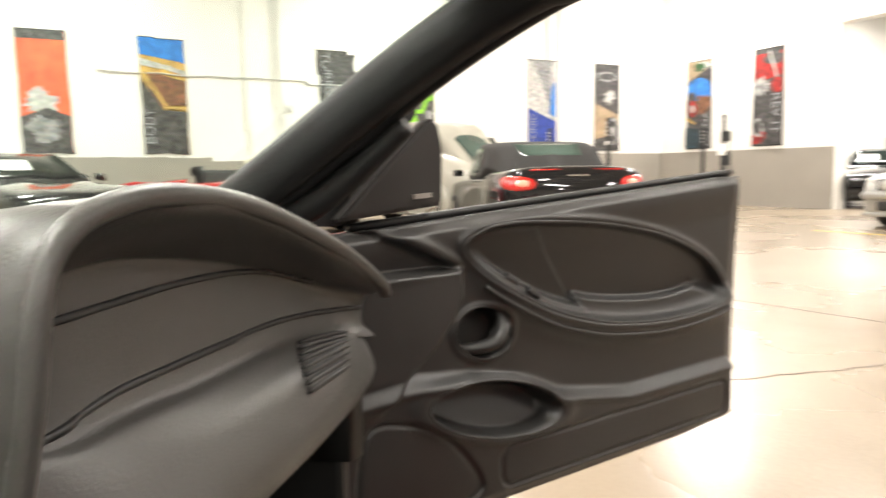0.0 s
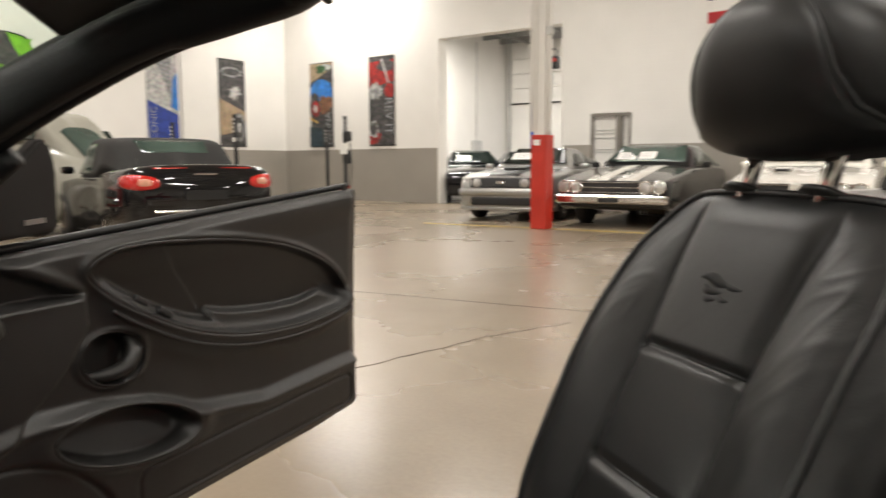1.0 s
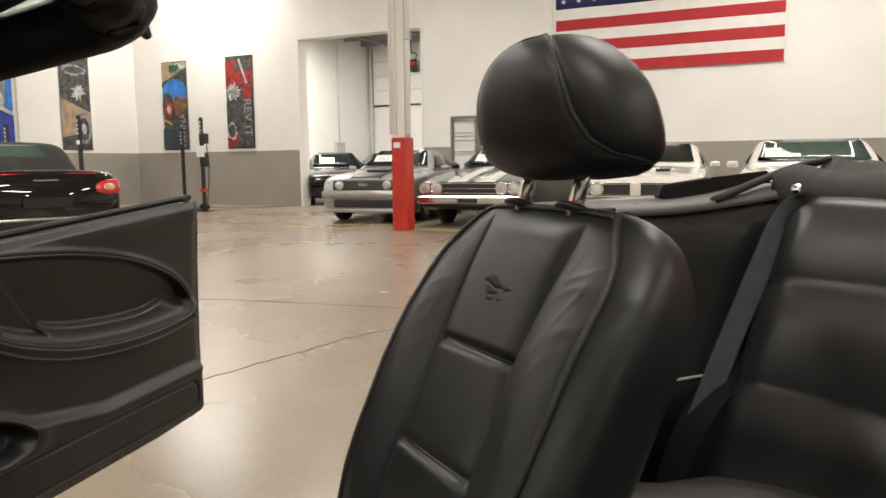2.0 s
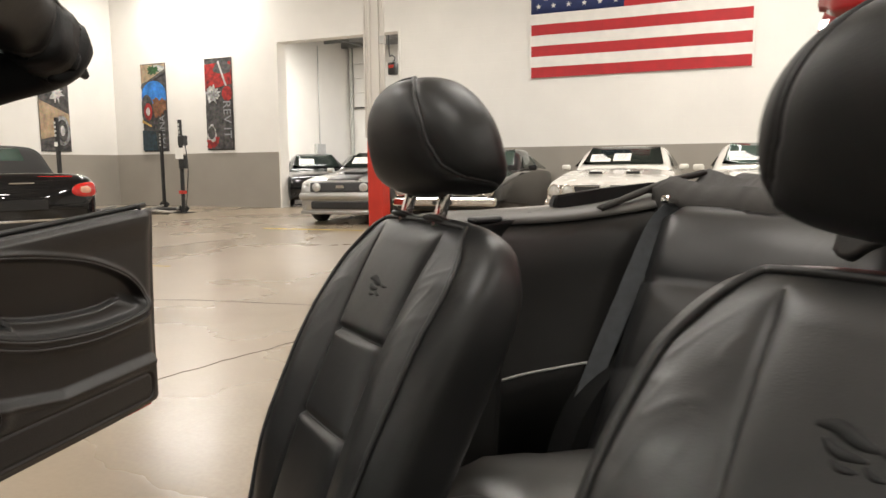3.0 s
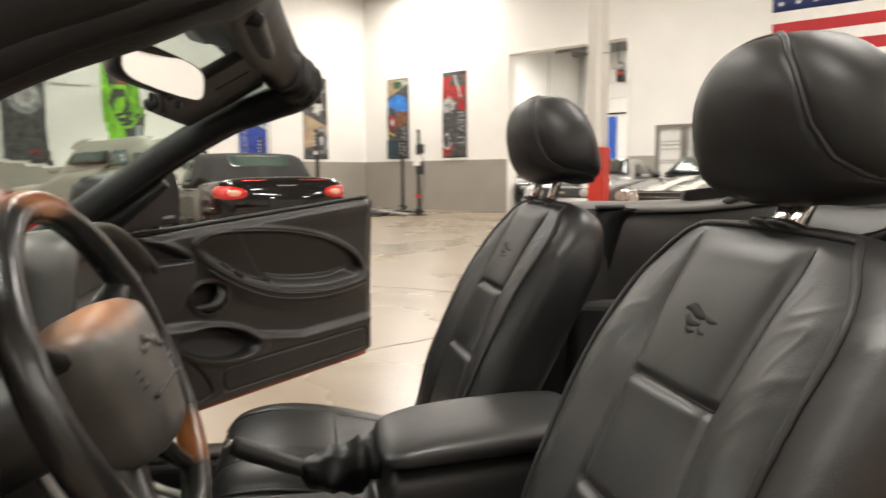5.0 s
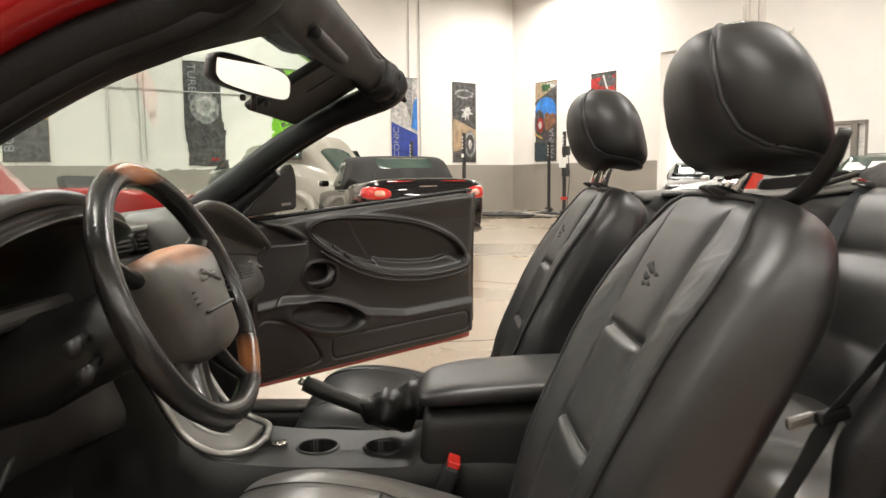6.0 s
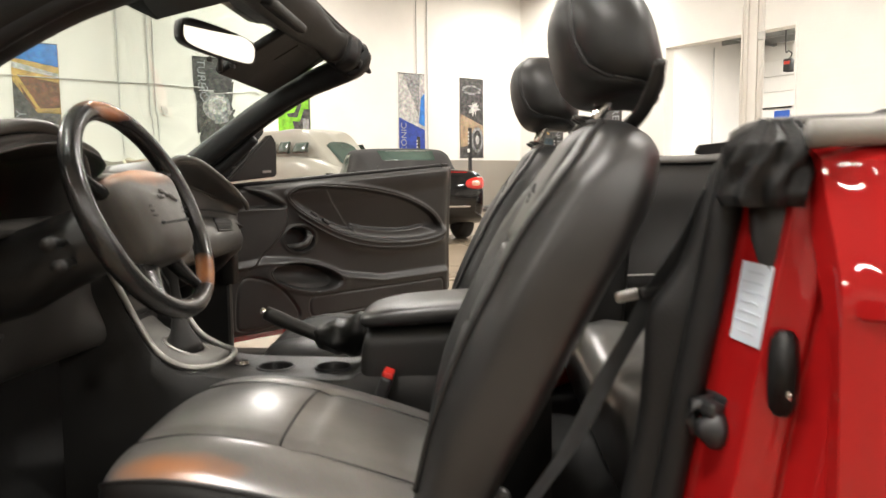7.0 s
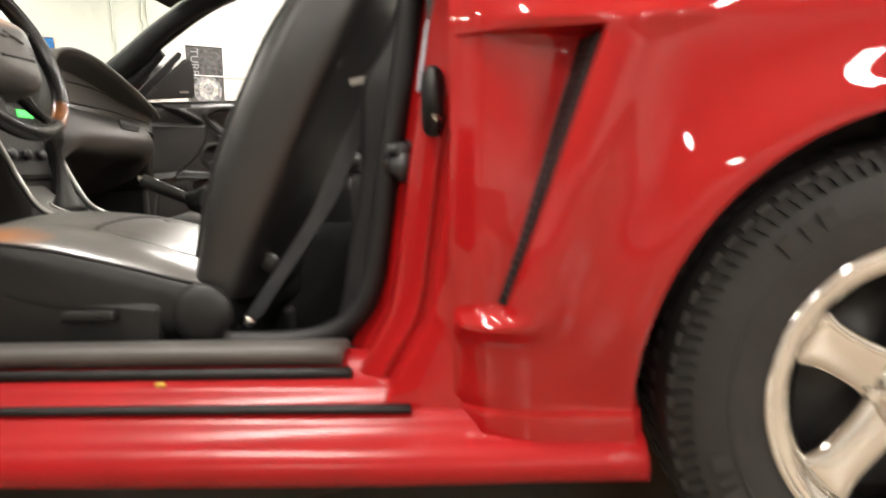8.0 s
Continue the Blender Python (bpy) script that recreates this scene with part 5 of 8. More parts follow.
for k, (x, y) in enumerate(((-0.02, 0.007), (-0.005, 0.013), (0.01, 0.009), (0.022, 0.003))):
    part("hub_emblem", tube(bmesh.new(), [WH @ Vector((x - 0.008, y + 0.004 * (k % 2), 0.041)), WH @ Vector((x + 0.01, y - 0.004 * (k % 2), 0.042))], 0.004, 6), "trim_grey", hub)
for s in (-1, 1):
    for k in range(9):
        part("horn_dot", rod(0.0016, 0.002, WH @ pose(0.056 * s + 0.007 * (k % 3 - 1), -0.006 - 0.008 * (k // 3), 0.0365), 6), "thread", hub)
part("steering_column", turned([(0.04, 0), (0.058, 0.02), (0.062, 0.12), (0.07, 0.2), (0.06, 0.28)], WH @ pose(0, -0.01, -0.05, 180, 0, 0), 24), "trim", car)
for s, z in ((-1, 0.0), (-1, -0.035)):
    part("stalk", tube(bmesh.new(), [WH @ Vector((0.05 * s, z, -0.12)), WH @ Vector((0.11 * s, z - 0.005, -0.10)), WH @ Vector((0.155 * s, z - 0.01, -0.085))], [0.006, 0.008, 0.011], 8), "trim", car)

# -- centre console --
bm = bmesh.new()
CON = [(-0.47, 0.84, 0.115), (-0.375, 0.775, 0.115), (-0.33, 0.686, 0.115), (-0.303, 0.632, 0.115), (-0.263, 0.569, 0.115), (-0.211, 0.537, 0.115), (-0.12, 0.522, 0.112), (0.05, 0.518, 0.108), (0.13, 0.520, 0.105), (0.165, 0.535, 0.10), (0.30, 0.54, 0.10), (0.55, 0.52, 0.10)]
rows = []
for x, z, w in spline(CON, 56):
    zi = min(z, np.interp(x, [-0.50, -0.42, -0.34, -0.25, -0.16, 0.0], [0.70, 0.66, 0.585, 0.545, 0.526, 0.60]))  # floor between the cheeks
    rows.append([(x, a * w, b) for a, b in ((-1.12, 0.24), (-1.05, z - 0.06), (-1.0, z - 0.012), (-0.92, z), (-0.87, zi), (-0.5, zi), (0.5, zi), (0.87, zi), (0.92, z), (1.0, z - 0.012), (1.05, z - 0.06), (1.12, 0.24))])
skin(bm, rows)
console = part("centre_console", bm, "trim", car, "charcoal centre console with silver shifter plate and armrest")
wells = []
for x, r_ in ((-0.05, 0.037), (0.08, 0.035)):
    k_ = new("cutter", bpy.data.meshes.new("cutter"))
    b_ = rod(r_, 0.2, pose(x, 0, 0.455), 32, 0.0)
    bmesh.ops.recalc_face_normals(b_, faces=b_.faces)
    b_.to_mesh(k_.data), b_.free()
    wells.append(k_)
cut(console, *wells)
console.data.set_sharp_from_angle(angle=math.radians(40))
for w in (-1, 1):
    part("console_rail", tube(bmesh.new(), spline([(-0.38, 0.111 * w, 0.79), (-0.33, 0.111 * w, 0.693), (-0.303, 0.111 * w, 0.639), (-0.263, 0.110 * w, 0.576), (-0.211, 0.104 * w, 0.546), (-0.165, 0.07 * w, 0.540), (-0.152, 0.0, 0.538)], 30), 0.0065, 10), "silver_trim", console)
bm = bmesh.new()
skin(bm, [[(x, y * k, z + (0.006 if abs(y) < 0.07 else 0)) for y in np.linspace(-0.09, 0.09, 9)] + [(x, y * k, z - 0.02) for y in np.linspace(0.09, -0.09, 9)] for x, z, k in spline([(-0.40, 0.665, 1), (-0.34, 0.598, 1), (-0.27, 0.562, 1), (-0.21, 0.545, 0.95), (-0.175, 0.540, 0.7)], 16)])
plate_ = part("shifter_plate", bm, "trim_grey", console, "satin grey shifter surround")
part("shifter_slot", tube(bmesh.new(), [(-0.25 + 0.05 * math.cos(t), 0.01 + 0.045 * math.sin(t), 0.562 - 0.02 * math.cos(t)) for t in np.linspace(0, 2 * math.pi, 32, endpoint=False)], 0.0045, 8, closed=True), "silver_trim", plate_)
part("shifter_boot", turned([(0.045, 0), (0.038, 0.02), (0.022, 0.05), (0.012, 0.10), (0.010, 0.16), (0.02, 0.18), (0.024, 0.20), (0.018, 0.222), (0, 0.226)], pose(-0.26, 0.01, 0.552, 0, -6, 0), 20), "trim", plate_)
def ring_band(r, m):
    """A thin raised collar round a round well."""
    bm = bmesh.new()
    rows = [[m @ Vector((a * math.cos(t), a * math.sin(t), z)) for t in np.linspace(0, 2 * math.pi, 36, endpoint=False)] for a, z in ((r - 0.001, -0.05), (r - 0.001, 0.002), (r + 0.001, 0.004), (r + 0.004, 0.003), (r + 0.006, -0.001))]
    skin(bm, rows, caps=False)
    return bm


for x, r in ((-0.05, 0.038), (0.08, 0.036)):
    part("cup_holder", ring_band(r, pose(x, 0.0, 0.5195)), "black_steel", console)
part("lighter", turned([(0.0, 0), (0.016, 0), (0.014, 0.006), (0.0, 0.008)], pose(-0.125, 0.0, 0.525), 18), "chrome", console)
# armrest box with padded lid
bm = bmesh.new()
rows = []
for x, z0, z1, w in spline([(0.155, 0.50, 0.56, 0.09), (0.165, 0.48, 0.612, 0.098), (0.20, 0.46, 0.625, 0.10), (0.35, 0.45, 0.636, 0.10), (0.47, 0.45, 0.634, 0.098), (0.485, 0.46, 0.62, 0.09)], 18):
    rows.append([(x, w * power(math.cos(t), 0.4), (z0 + z1) / 2 + (z1 - z0) / 2 * power(math.sin(t), 0.4)) for t in np.linspace(0, 2 * math.pi, 32, endpoint=False)])
skin(bm, rows)
ab = part("armrest_box", bm, "trim", console)
bm = bmesh.new()
rows = []
for x, zc, h, w in spline([(0.150, 0.637, 0.012, 0.05), (0.157, 0.638, 0.026, 0.085), (0.18, 0.642, 0.040, 0.103), (0.25, 0.651, 0.050, 0.110), (0.38, 0.660, 0.052, 0.110), (0.47, 0.662, 0.048, 0.106), (0.50, 0.66, 0.03, 0.08)], 28):
    rows.append([(x, w * power(math.cos(t), 0.6), zc + h / 2 * power(math.sin(t), 0.65)) for t in np.linspace(0, 2 * math.pi, 40, endpoint=False)])
skin(bm, rows)
part("armrest_lid", bm, "leather_lit", ab, "padded armrest lid")
# parking brake and its gaiter
pb = part("parking_brake", tube(bmesh.new(), spline([(-0.085, 0.055, 0.632), (-0.03, 0.058, 0.606), (0.06, 0.060, 0.568), (0.10, 0.06, 0.552)], 16), [0.016, 0.0165, 0.017, 0.017, 0.017, 0.016, 0.016, 0.015, 0.015, 0.014, 0.013, 0.013, 0.013, 0.013, 0.013, 0.013], 12), "trim", console)
part("release_button", rod(0.008, 0.012, look((-0.085, 0.055, 0.632), (0, 0.057, 0.592)) @ pose(0, 0, 0), 12), "chrome", pb)
random.seed(9)
rows = []
for k, (x, z, r) in enumerate(spline([(0.03, 0.578, 0.018), (0.06, 0.572, 0.034), (0.10, 0.575, 0.040), (0.14, 0.590, 0.042), (0.165, 0.605, 0.036), (0.175, 0.61, 0.012)], 22)):
    q = r * (1 + 0.10 * math.sin(k * 1.3 + 0.7 * math.sin(k)))
    rows.append([(x + random.uniform(-0.004, 0.004), 0.06 + q * math.cos(t) * (1 + 0.35 * noise.noise((k * 0.25, 2 * math.cos(t), 5 + 2 * math.sin(t)))), z + q * math.sin(t) * (1 + 0.35 * noise.noise((k * 0.25, 2 * math.cos(t), 2 * math.sin(t))))) for t in np.linspace(0, 2 * math.pi, 18, endpoint=False)])
bm = bmesh.new()
skin(bm, rows)
part("brake_gaiter", bm, "leather", pb, "wrinkled leather gaiter")
# belt buckles
for y, x in ((-0.125, 0.20), (0.13, 0.18)):
    b = part("belt_buckle", block((0.026, 0.05, 0.10), (x, y, 0.49), (0, 20, 0), 0.006), "black_steel", car, smooth=False)
    part("release_button", block((0.022, 0.042, 0.014), (x + 0.018, y, 0.540), (0, 20, 0), 0.003), "buckle_red", b, "red release button", False)

# -- windshield and frame --
PIL = [(-0.66, 0.705, 0.875), (-0.49, 0.688, 0.985), (-0.375, 0.678, 1.064), (-0.256, 0.668, 1.144), (-0.14, 0.656, 1.208), (-0.035, 0.641, 1.246), (0.040, 0.600, 1.276)]
HEADER = [(0.040, 0.600, 1.276), (0.002, 0.525, 1.308), (-0.010, 0.45, 1.316), (-0.026, 0.2, 1.326), (-0.032, 0.0, 1.328), (-0.026, -0.2, 1.326), (-0.010, -0.45, 1.316), (0.002, -0.525, 1.308), (0.040, -0.600, 1.276)]
PIL_L = [(x, y - 0.012, z - 0.034 * (1 - smooth(-0.06, 0.040, x))) for x, y, z in PIL[:-1]] + [PIL[-1]]
path = PIL + HEADER[1:-1] + [(x, -y, z) for x, y, z in PIL_L[::-1]]
fr = spline(path, 120)
bm = bmesh.new()
rows = []
for i, p in enumerate(fr):
    p = Vector(p)
    d = (Vector(fr[min(i + 1, 119)]) - Vector(fr[max(i - 1, 0)])).normalized()
    inward = (Vector((-0.25, 0, 1.02)) - p)
    inward = (inward - d * inward.dot(d)).normalized()
    up = d.cross(inward).normalized()
    if up.z < 0:
        up = -up
    k = smooth(0.30, 0.62, 1 - abs(p.y) / 0.66) if p.z > 1.2 else 0
    bulk = bell(abs(p.y) - 0.57, 0.09) if p.z > 1.22 else 0
    wid, th = 0.038 + 0.016 * k + 0.016 * bulk, 0.034 - 0.004 * k + 0.010 * bulk
    if p.y < -0.5 and p.z < 1.27:
        p, wid = p + inward * 0.010, wid + 0.010
    rows.append([p + inward * wid * power(math.cos(t), 0.7) + up * th * power(math.sin(t), 0.7) for t in np.linspace(0, 2 * math.pi, 18, endpoint=False)])
skin(bm, rows)
frame_ = part("windshield_frame", bm, "header", car, "black padded windshield frame with red outer pillars")
for s in (-1, 1):
    side_pil = PIL if s > 0 else PIL_L
    pts = [Vector((x - 0.012, (y + (0.045 if s < 0 else 0.030)) * s, z + (0.0 if s > 0 else 0.034))) for x, y, z in spline(side_pil, 30)]
    part("outer_pillar", tube(bmesh.new(), pts, [(0.026 if s < 0 else 0.012) + 0.006 * math.sin(i / 29 * 3) for i in range(30)], 12, flat=0.8), "red", frame_, "red painted pillar skin")
    part("pillar_seal", tube(bmesh.new(), [Vector((x + 0.030, (y + 0.012) * s, z - 0.014)) for x, y, z in spline(side_pil, 30)], 0.014, 8), "rubber", frame_)
    if s > 0:
        part("pillar_foot_trim", tube(bmesh.new(), spline([(-0.53, 0.735, 0.905), (-0.46, 0.718, 0.946), (-0.40, 0.712, 0.978), (-0.34, 0.702, 1.022), (-0.29, 0.69, 1.06)], 20), [0.028 - 0.014 * i / 19 for i in range(20)], 10), "rubber", frame_, "black pillar foot trim")
    part("header_latch", block((0.05, 0.05, 0.03), (0.046, 0.575 * s, 1.268), (0, 20, 0), 0.01), "rubber", frame_, smooth=False)
    part("seal_tip", tube(bmesh.new(), [(0.045, 0.605 * s, 1.276), (0.070, 0.63 * s, 1.262), (0.080, 0.645 * s, 1.25)], [0.016, 0.012, 0.006], 8), "rubber", frame_)
    # sun visor
    wide, deep = (0.43, 0.24) if s > 0 else (0.42, 0.235)
    bm = block((0.022, wide, deep), (0, 0, 0.005 - deep / 2), bevel=0.009, seg=3)
    v = part("sun_visor", bm, "header", frame_, "dark padded sun visor", False)
    v.matrix_basis = pose(-0.022, 0.400, 1.312, 0, 60, 0) if s > 0 else pose(-0.022, -0.30, 1.314, 0, 78, 0)
    part("visor_mirror_cover", block((0.006, 0.15, 0.075), (0.0105, 0.0, -0.085), bevel=0.003), "header" if s > 0 else "trim_grey", v, smooth=False)
    part("visor_pivot", tube(bmesh.new(), [(0.0, -0.17, 0.005), (0.0, 0.17, 0.005)], 0.009, 8), "trim", v)
part("header_seal", tube(bmesh.new(), [(x + 0.030, y, z + 0.026) for x, y, z in spline(HEADER, 50)], 0.012, 8), "rubber", frame_)
part("header_bead", tube(bmesh.new(), [(x + 0.040, y, z + 0.034) for x, y, z in spline(HEADER, 50)], 0.003, 6), "trim_grey", frame_)
part("header_pad", block((0.15, 0.30, 0.022), (-0.075, 0.045, 1.306), (0, 14, 0), 0.009, 3), "header", frame_, "dark padded panel over the mirror", False)
# glass
bm = bmesh.new()
top = [Vector((x - 0.03, y, z)) for x, y, z in spline([PIL[-1]] + HEADER[1:-1] + [(PIL[-1][0], -PIL[-1][1], PIL[-1][2])], 25)]
PIL_S, PIL_LS = spline(PIL, 15), spline(PIL_L, 15)
rows = []
for k in range(15):
    u = k / 14
    rows.append([])
    for i in range(25):
        y = 0.60 - 1.2 * i / 24
        lowp = Vector((-0.70 - 0.10 * (1 - (y / 0.7) ** 2), y * 1.15, 0.905))
        q = lowp.lerp(top[i], u)
        q.z += 0.035 * math.sin(math.pi * u)
        q.x -= 0.02 * math.sin(math.pi * u)
        e = Vector((PIL_S if y > 0 else PIL_LS)[k])
        e = Vector((e.x, math.copysign(e.y, y), e.z))
        q = q.lerp(e, (abs(y) / 0.60) ** 4)
        rows[-1].append(q)
nrm = Vector((-0.5, 0, 0.85)) * 0.005
vs = skin(bm, rows + [[q + nrm for q in r] for r in rows[::-1]], closed=False, caps=False)
for a in (0, -1):
    for k in range(14):
        bm.faces.new((vs[k][a], vs[k + 1][a], vs[28 - k][a], vs[29 - k][a]))
for i in range(24):
    bm.faces.new((vs[0][i], vs[0][i + 1], vs[29][i + 1], vs[29][i]))
ws = part("windshield", bm, "glass", car, "green tinted windshield glass")
ws.visible_shadow = False
# rear view mirror, turned to the driver
MR = pose(-0.168, 0.045, 1.234, -3.5, 2.6, -18.4)
out = ring([(-0.127, 0.0), (-0.116, 0.024), (-0.06, 0.032), (0.06, 0.032), (0.116, 0.024), (0.127, 0.0), (0.116, -0.022), (0.06, -0.029), (-0.06, -0.029), (-0.116, -0.022)], 48)
bm = bmesh.new()
skin(bm, [[MR @ Vector((z, x * k, y * k)) for x, y in out] for k, z in ((0.35, -0.045), (0.75, -0.035), (0.98, -0.012), (1.03, 0.006), (1.0, 0.010), (0.96, 0.008))])
rv = part("rear_view_mirror", bm, "trim", car, "black framed rear view mirror reflecting the hall")
bm = bmesh.new()
skin(bm, [[MR @ Vector((z, x * k, y * k)) for x, y in out] for k, z in ((0.955, 0.0088), (0.95, 0.0105), (0.02, 0.0106))])
part("mirror_glass", bm, "mirror", rv, "silvered mirror glass", False)
part("mirror_stem", tube(bmesh.new(), spline([MR @ Vector((-0.03, 0, 0.0)), MR @ Vector((-0.06, 0, 0.03)), (-0.215, 0.01, 1.262)], 10), 0.010, 8), "trim", rv)
part("mirror_lever", rod(0.006, 0.03, MR @ pose(0.0, 0.01, -0.06), 8), "trim", rv)
for k in (-0.03, 0.05):
    part("mirror_button", block((0.01, 0.014, 0.012), MR @ Vector((0.004, k, -0.041)), bevel=0.003), "trim", rv, smooth=False)

# -- rear cabin --
for s in (-1, 1):
    bm = bmesh.new()
    rows = []
    for x, zt, y in spline([(0.72, 0.985, 0.61), (0.80, 0.988, 0.62), (0.92, 0.985, 0.645), (1.06, 0.985, 0.65), (1.20, 0.995, 0.64), (1.34, 1.015, 0.60)], 30):
        rows.append([(x, yy * s, z) for yy, z in ((y - 0.03, 0.42), (y - 0.025, 0.60), (y - 0.032, 0.628), (y - 0.022, 0.64), (y - 0.02, 0.85), (y - 0.012, 0.935), (y + 0.01, zt - 0.015), (y + 0.06, zt), (y + 0.13, zt + 0.004), (y + 0.15, zt - 0.02), (y + 0.15, 0.42))])
    skin(bm, rows)
    q = part("quarter_trim", bm, "trim", car, "charcoal side trim panel beside the rear seat")
    # shelf top paled for lamp light; black pillar cover behind the door seal
    rows = []
    for x, zt, y in spline([(0.72, 0.985, 0.61), (0.80, 0.988, 0.62), (0.92, 0.985, 0.645), (1.06, 0.985, 0.65), (1.20, 0.995, 0.64), (1.34, 1.015, 0.60)], 30):
        rows.append([(x, yy * s, z) for yy, z in ((y + 0.002, zt - 0.014), (y + 0.012, zt + 0.002), (y + 0.06, zt + 0.010), (y + 0.125, zt + 0.012), (y + 0.135, zt + 0.004), (y + 0.13, zt - 0.004), (y + 0.06, zt - 0.006))])
    bm = bmesh.new()
    skin(bm, rows)
    part("shelf_sheen", bm, "trim_grey", q, "grey padded shelf along the top, paled for lamp light")
    bm = bmesh.new()
    skin(bm, [[(x0 + a, b * s, z) for a, b in ((0.0, 0.675), (-0.012, 0.660), (-0.008, 0.640), (0.02, 0.615), (0.075, 0.600), (0.14, 0.600), (0.14, 0.675))] for x0, z in spline([(0.545, 0.36), (0.575, 0.42), (0.596, 0.53), (0.614, 0.62), (0.620, 0.70), (0.625, 0.765), (0.646, 0.80), (0.664, 0.83), (0.684, 0.89), (0.705, 0.95), (0.740, 0.985)], 40)])
    part("pillar_cover", bm, "rubber", q, "black moulded pillar cover")
    part("panel_bead", tube(bmesh.new(), [(x, (float(np.interp(x, [0.80, 0.92, 1.06, 1.2], [0.62, 0.645, 0.65, 0.64])) - 0.025) * s, 0.640) for x in np.linspace(0.80, 1.25, 14)], 0.0035, 6), "galv", q)
    part("armrest_pad", block((0.15, 0.06, 0.36), (0.765, 0.605 * s, 0.575), (0, 4, 3 * s), 0.028, 4), "trim", q, smooth=False)
    part("belt_slot", block((0.075, 0.03, 0.012), (0.805, 0.60 * s, 0.990), (0, 0, 8 * s), 0.005), "black_steel", q, smooth=False)
    part("belt_line_trim", tube(bmesh.new(), spline([(0.74, 0.765 * s, 0.974), (0.95, 0.785 * s, 0.972), (1.2, 0.78 * s, 0.980), (1.40, 0.75 * s, 0.99)], 20), 0.010, 8), "rubber", q)
    part("trim_screw", rod(0.006, 0.006, pose(0.985, 0.70 * s, 0.987), 8), "black_steel", q)
    # rear belt
    P = spline([(1.285, 0.55 * s, 1.005), (1.25, 0.57 * s, 0.95), (1.17, 0.585 * s, 0.78), (1.11, 0.59 * s, 0.66), (1.05, 0.60 * s, 0.52)], 18)
    bm = bmesh.new()
    skin(bm, [[Vector(p) + Vector((a, b * s, 0)) for a, b in ((-0.022, 0.012), (0.022, -0.012), (0.023, -0.010), (-0.021, 0.014))] for p in P])
    rb = part("rear_belt", bm, "belt", car, "grey seat belt webbing", False)
    part("belt_anchor", block((0.10, 0.02, 0.02), (1.275, 0.545 * s, 1.012), (0, 10, 25 * s), 0.006), "chrome", rb, smooth=False)
# driver's belt: webbing from the pillar down to its floor anchor, tongue hanging on it
P = spline([(0.700, -0.65, 0.93), (0.672, -0.63, 0.86), (0.634, -0.603, 0.787), (0.614, -0.600, 0.74), (0.574, -0.600, 0.668), (0.53, -0.600, 0.577), (0.47, -0.605, 0.49), (0.40, -0.61, 0.39)], 26)
bm = bmesh.new()
skin(bm, [[Vector(p) + Vector((0.021 * a, 0.006 * a, 0.012 * a)) + Vector((0, b, 0)) for a, b in ((-1, 0), (1, 0), (1, 0.0016), (-1, 0.0016))] for p in P])
fb = part("front_belt", bm, "belt", car, "grey seat belt webbing with steel tongue", False)
part("belt_tongue", block((0.040, 0.012, 0.017), (0.632, -0.603, 0.782), (0, -12, 10), 0.005), "black_steel", fb, smooth=False)
part("tongue_plate", block((0.034, 0.003, 0.014), (0.598, -0.606, 0.777), (0, -12, 10), 0.004), "silver_trim", fb, smooth=False)
part("anchor_bolt", rod(0.012, 0.012, pose(0.40, -0.612, 0.39, 90, 0, 0), 12), "chrome", fb)
bm = bmesh.new()
rows = []
for y in np.linspace(-0.56, 0.56, 61):
    dip = 0.02 * bell(y, 0.05) - 0.016 * math.cos(y * 2 * math.pi / 0.56)
    e = smooth(0.50, 0.56, abs(y)) * 0.03
    rows.append([(x + (dip if f else 0) + e, y, z - e * 0.4) for x, z, f in ((0.99, 0.44, 0), (1.02, 0.46, 1), (1.065, 0.56, 1), (1.098, 0.648, 1), (1.112, 0.652, 1), (1.112, 0.668, 1), (1.15, 0.76, 1), (1.185, 0.838, 1), (1.200, 0.842, 1), (1.198, 0.860, 1), (1.225, 0.93, 1), (1.25, 0.985, 1), (1.29, 1.005, 1), (1.34, 0.99, 0), (1.36, 0.9, 0), (1.18, 0.44, 0))])
skin(bm, rows)
rear = part("rear_seat", bm, "leather_lit", car, "black leather rear bench with ribbed back")
bm = bmesh.new()
rows = []
for y in np.linspace(-0.56, 0.56, 61):
    b = 0.045 * math.sin(math.pi * min(1, abs(y) / 0.54)) ** 0.8 + 0.020 * bell(y, 0.07)
    e = smooth(0.52, 0.56, abs(y)) * 0.05
    rows.append([(x, y, z + (b if f else 0) - e * f) for x, z, f in ((0.665, 0.34, 0), (0.650, 0.42, 0.2), (0.655, 0.46, 0.5), (0.69, 0.497, 0.85), (0.75, 0.512, 1), (0.85, 0.50, 1), (0.90, 0.488, 1), (0.905, 0.488, 1), (0.98, 0.48, 1), (1.06, 0.47, 0.6), (1.06, 0.34, 0))])
skin(bm, rows)
# cushion colour paled for sheen, the back stays darker
part("rear_cushion", bm, "leather_rear_sheen", rear)
part("buckle_tongue", block((0.06, 0.022, 0.006), (1.0, -0.22, 0.545), (0, 20, 30), 0.002), "silver_trim", rear, smooth=False)
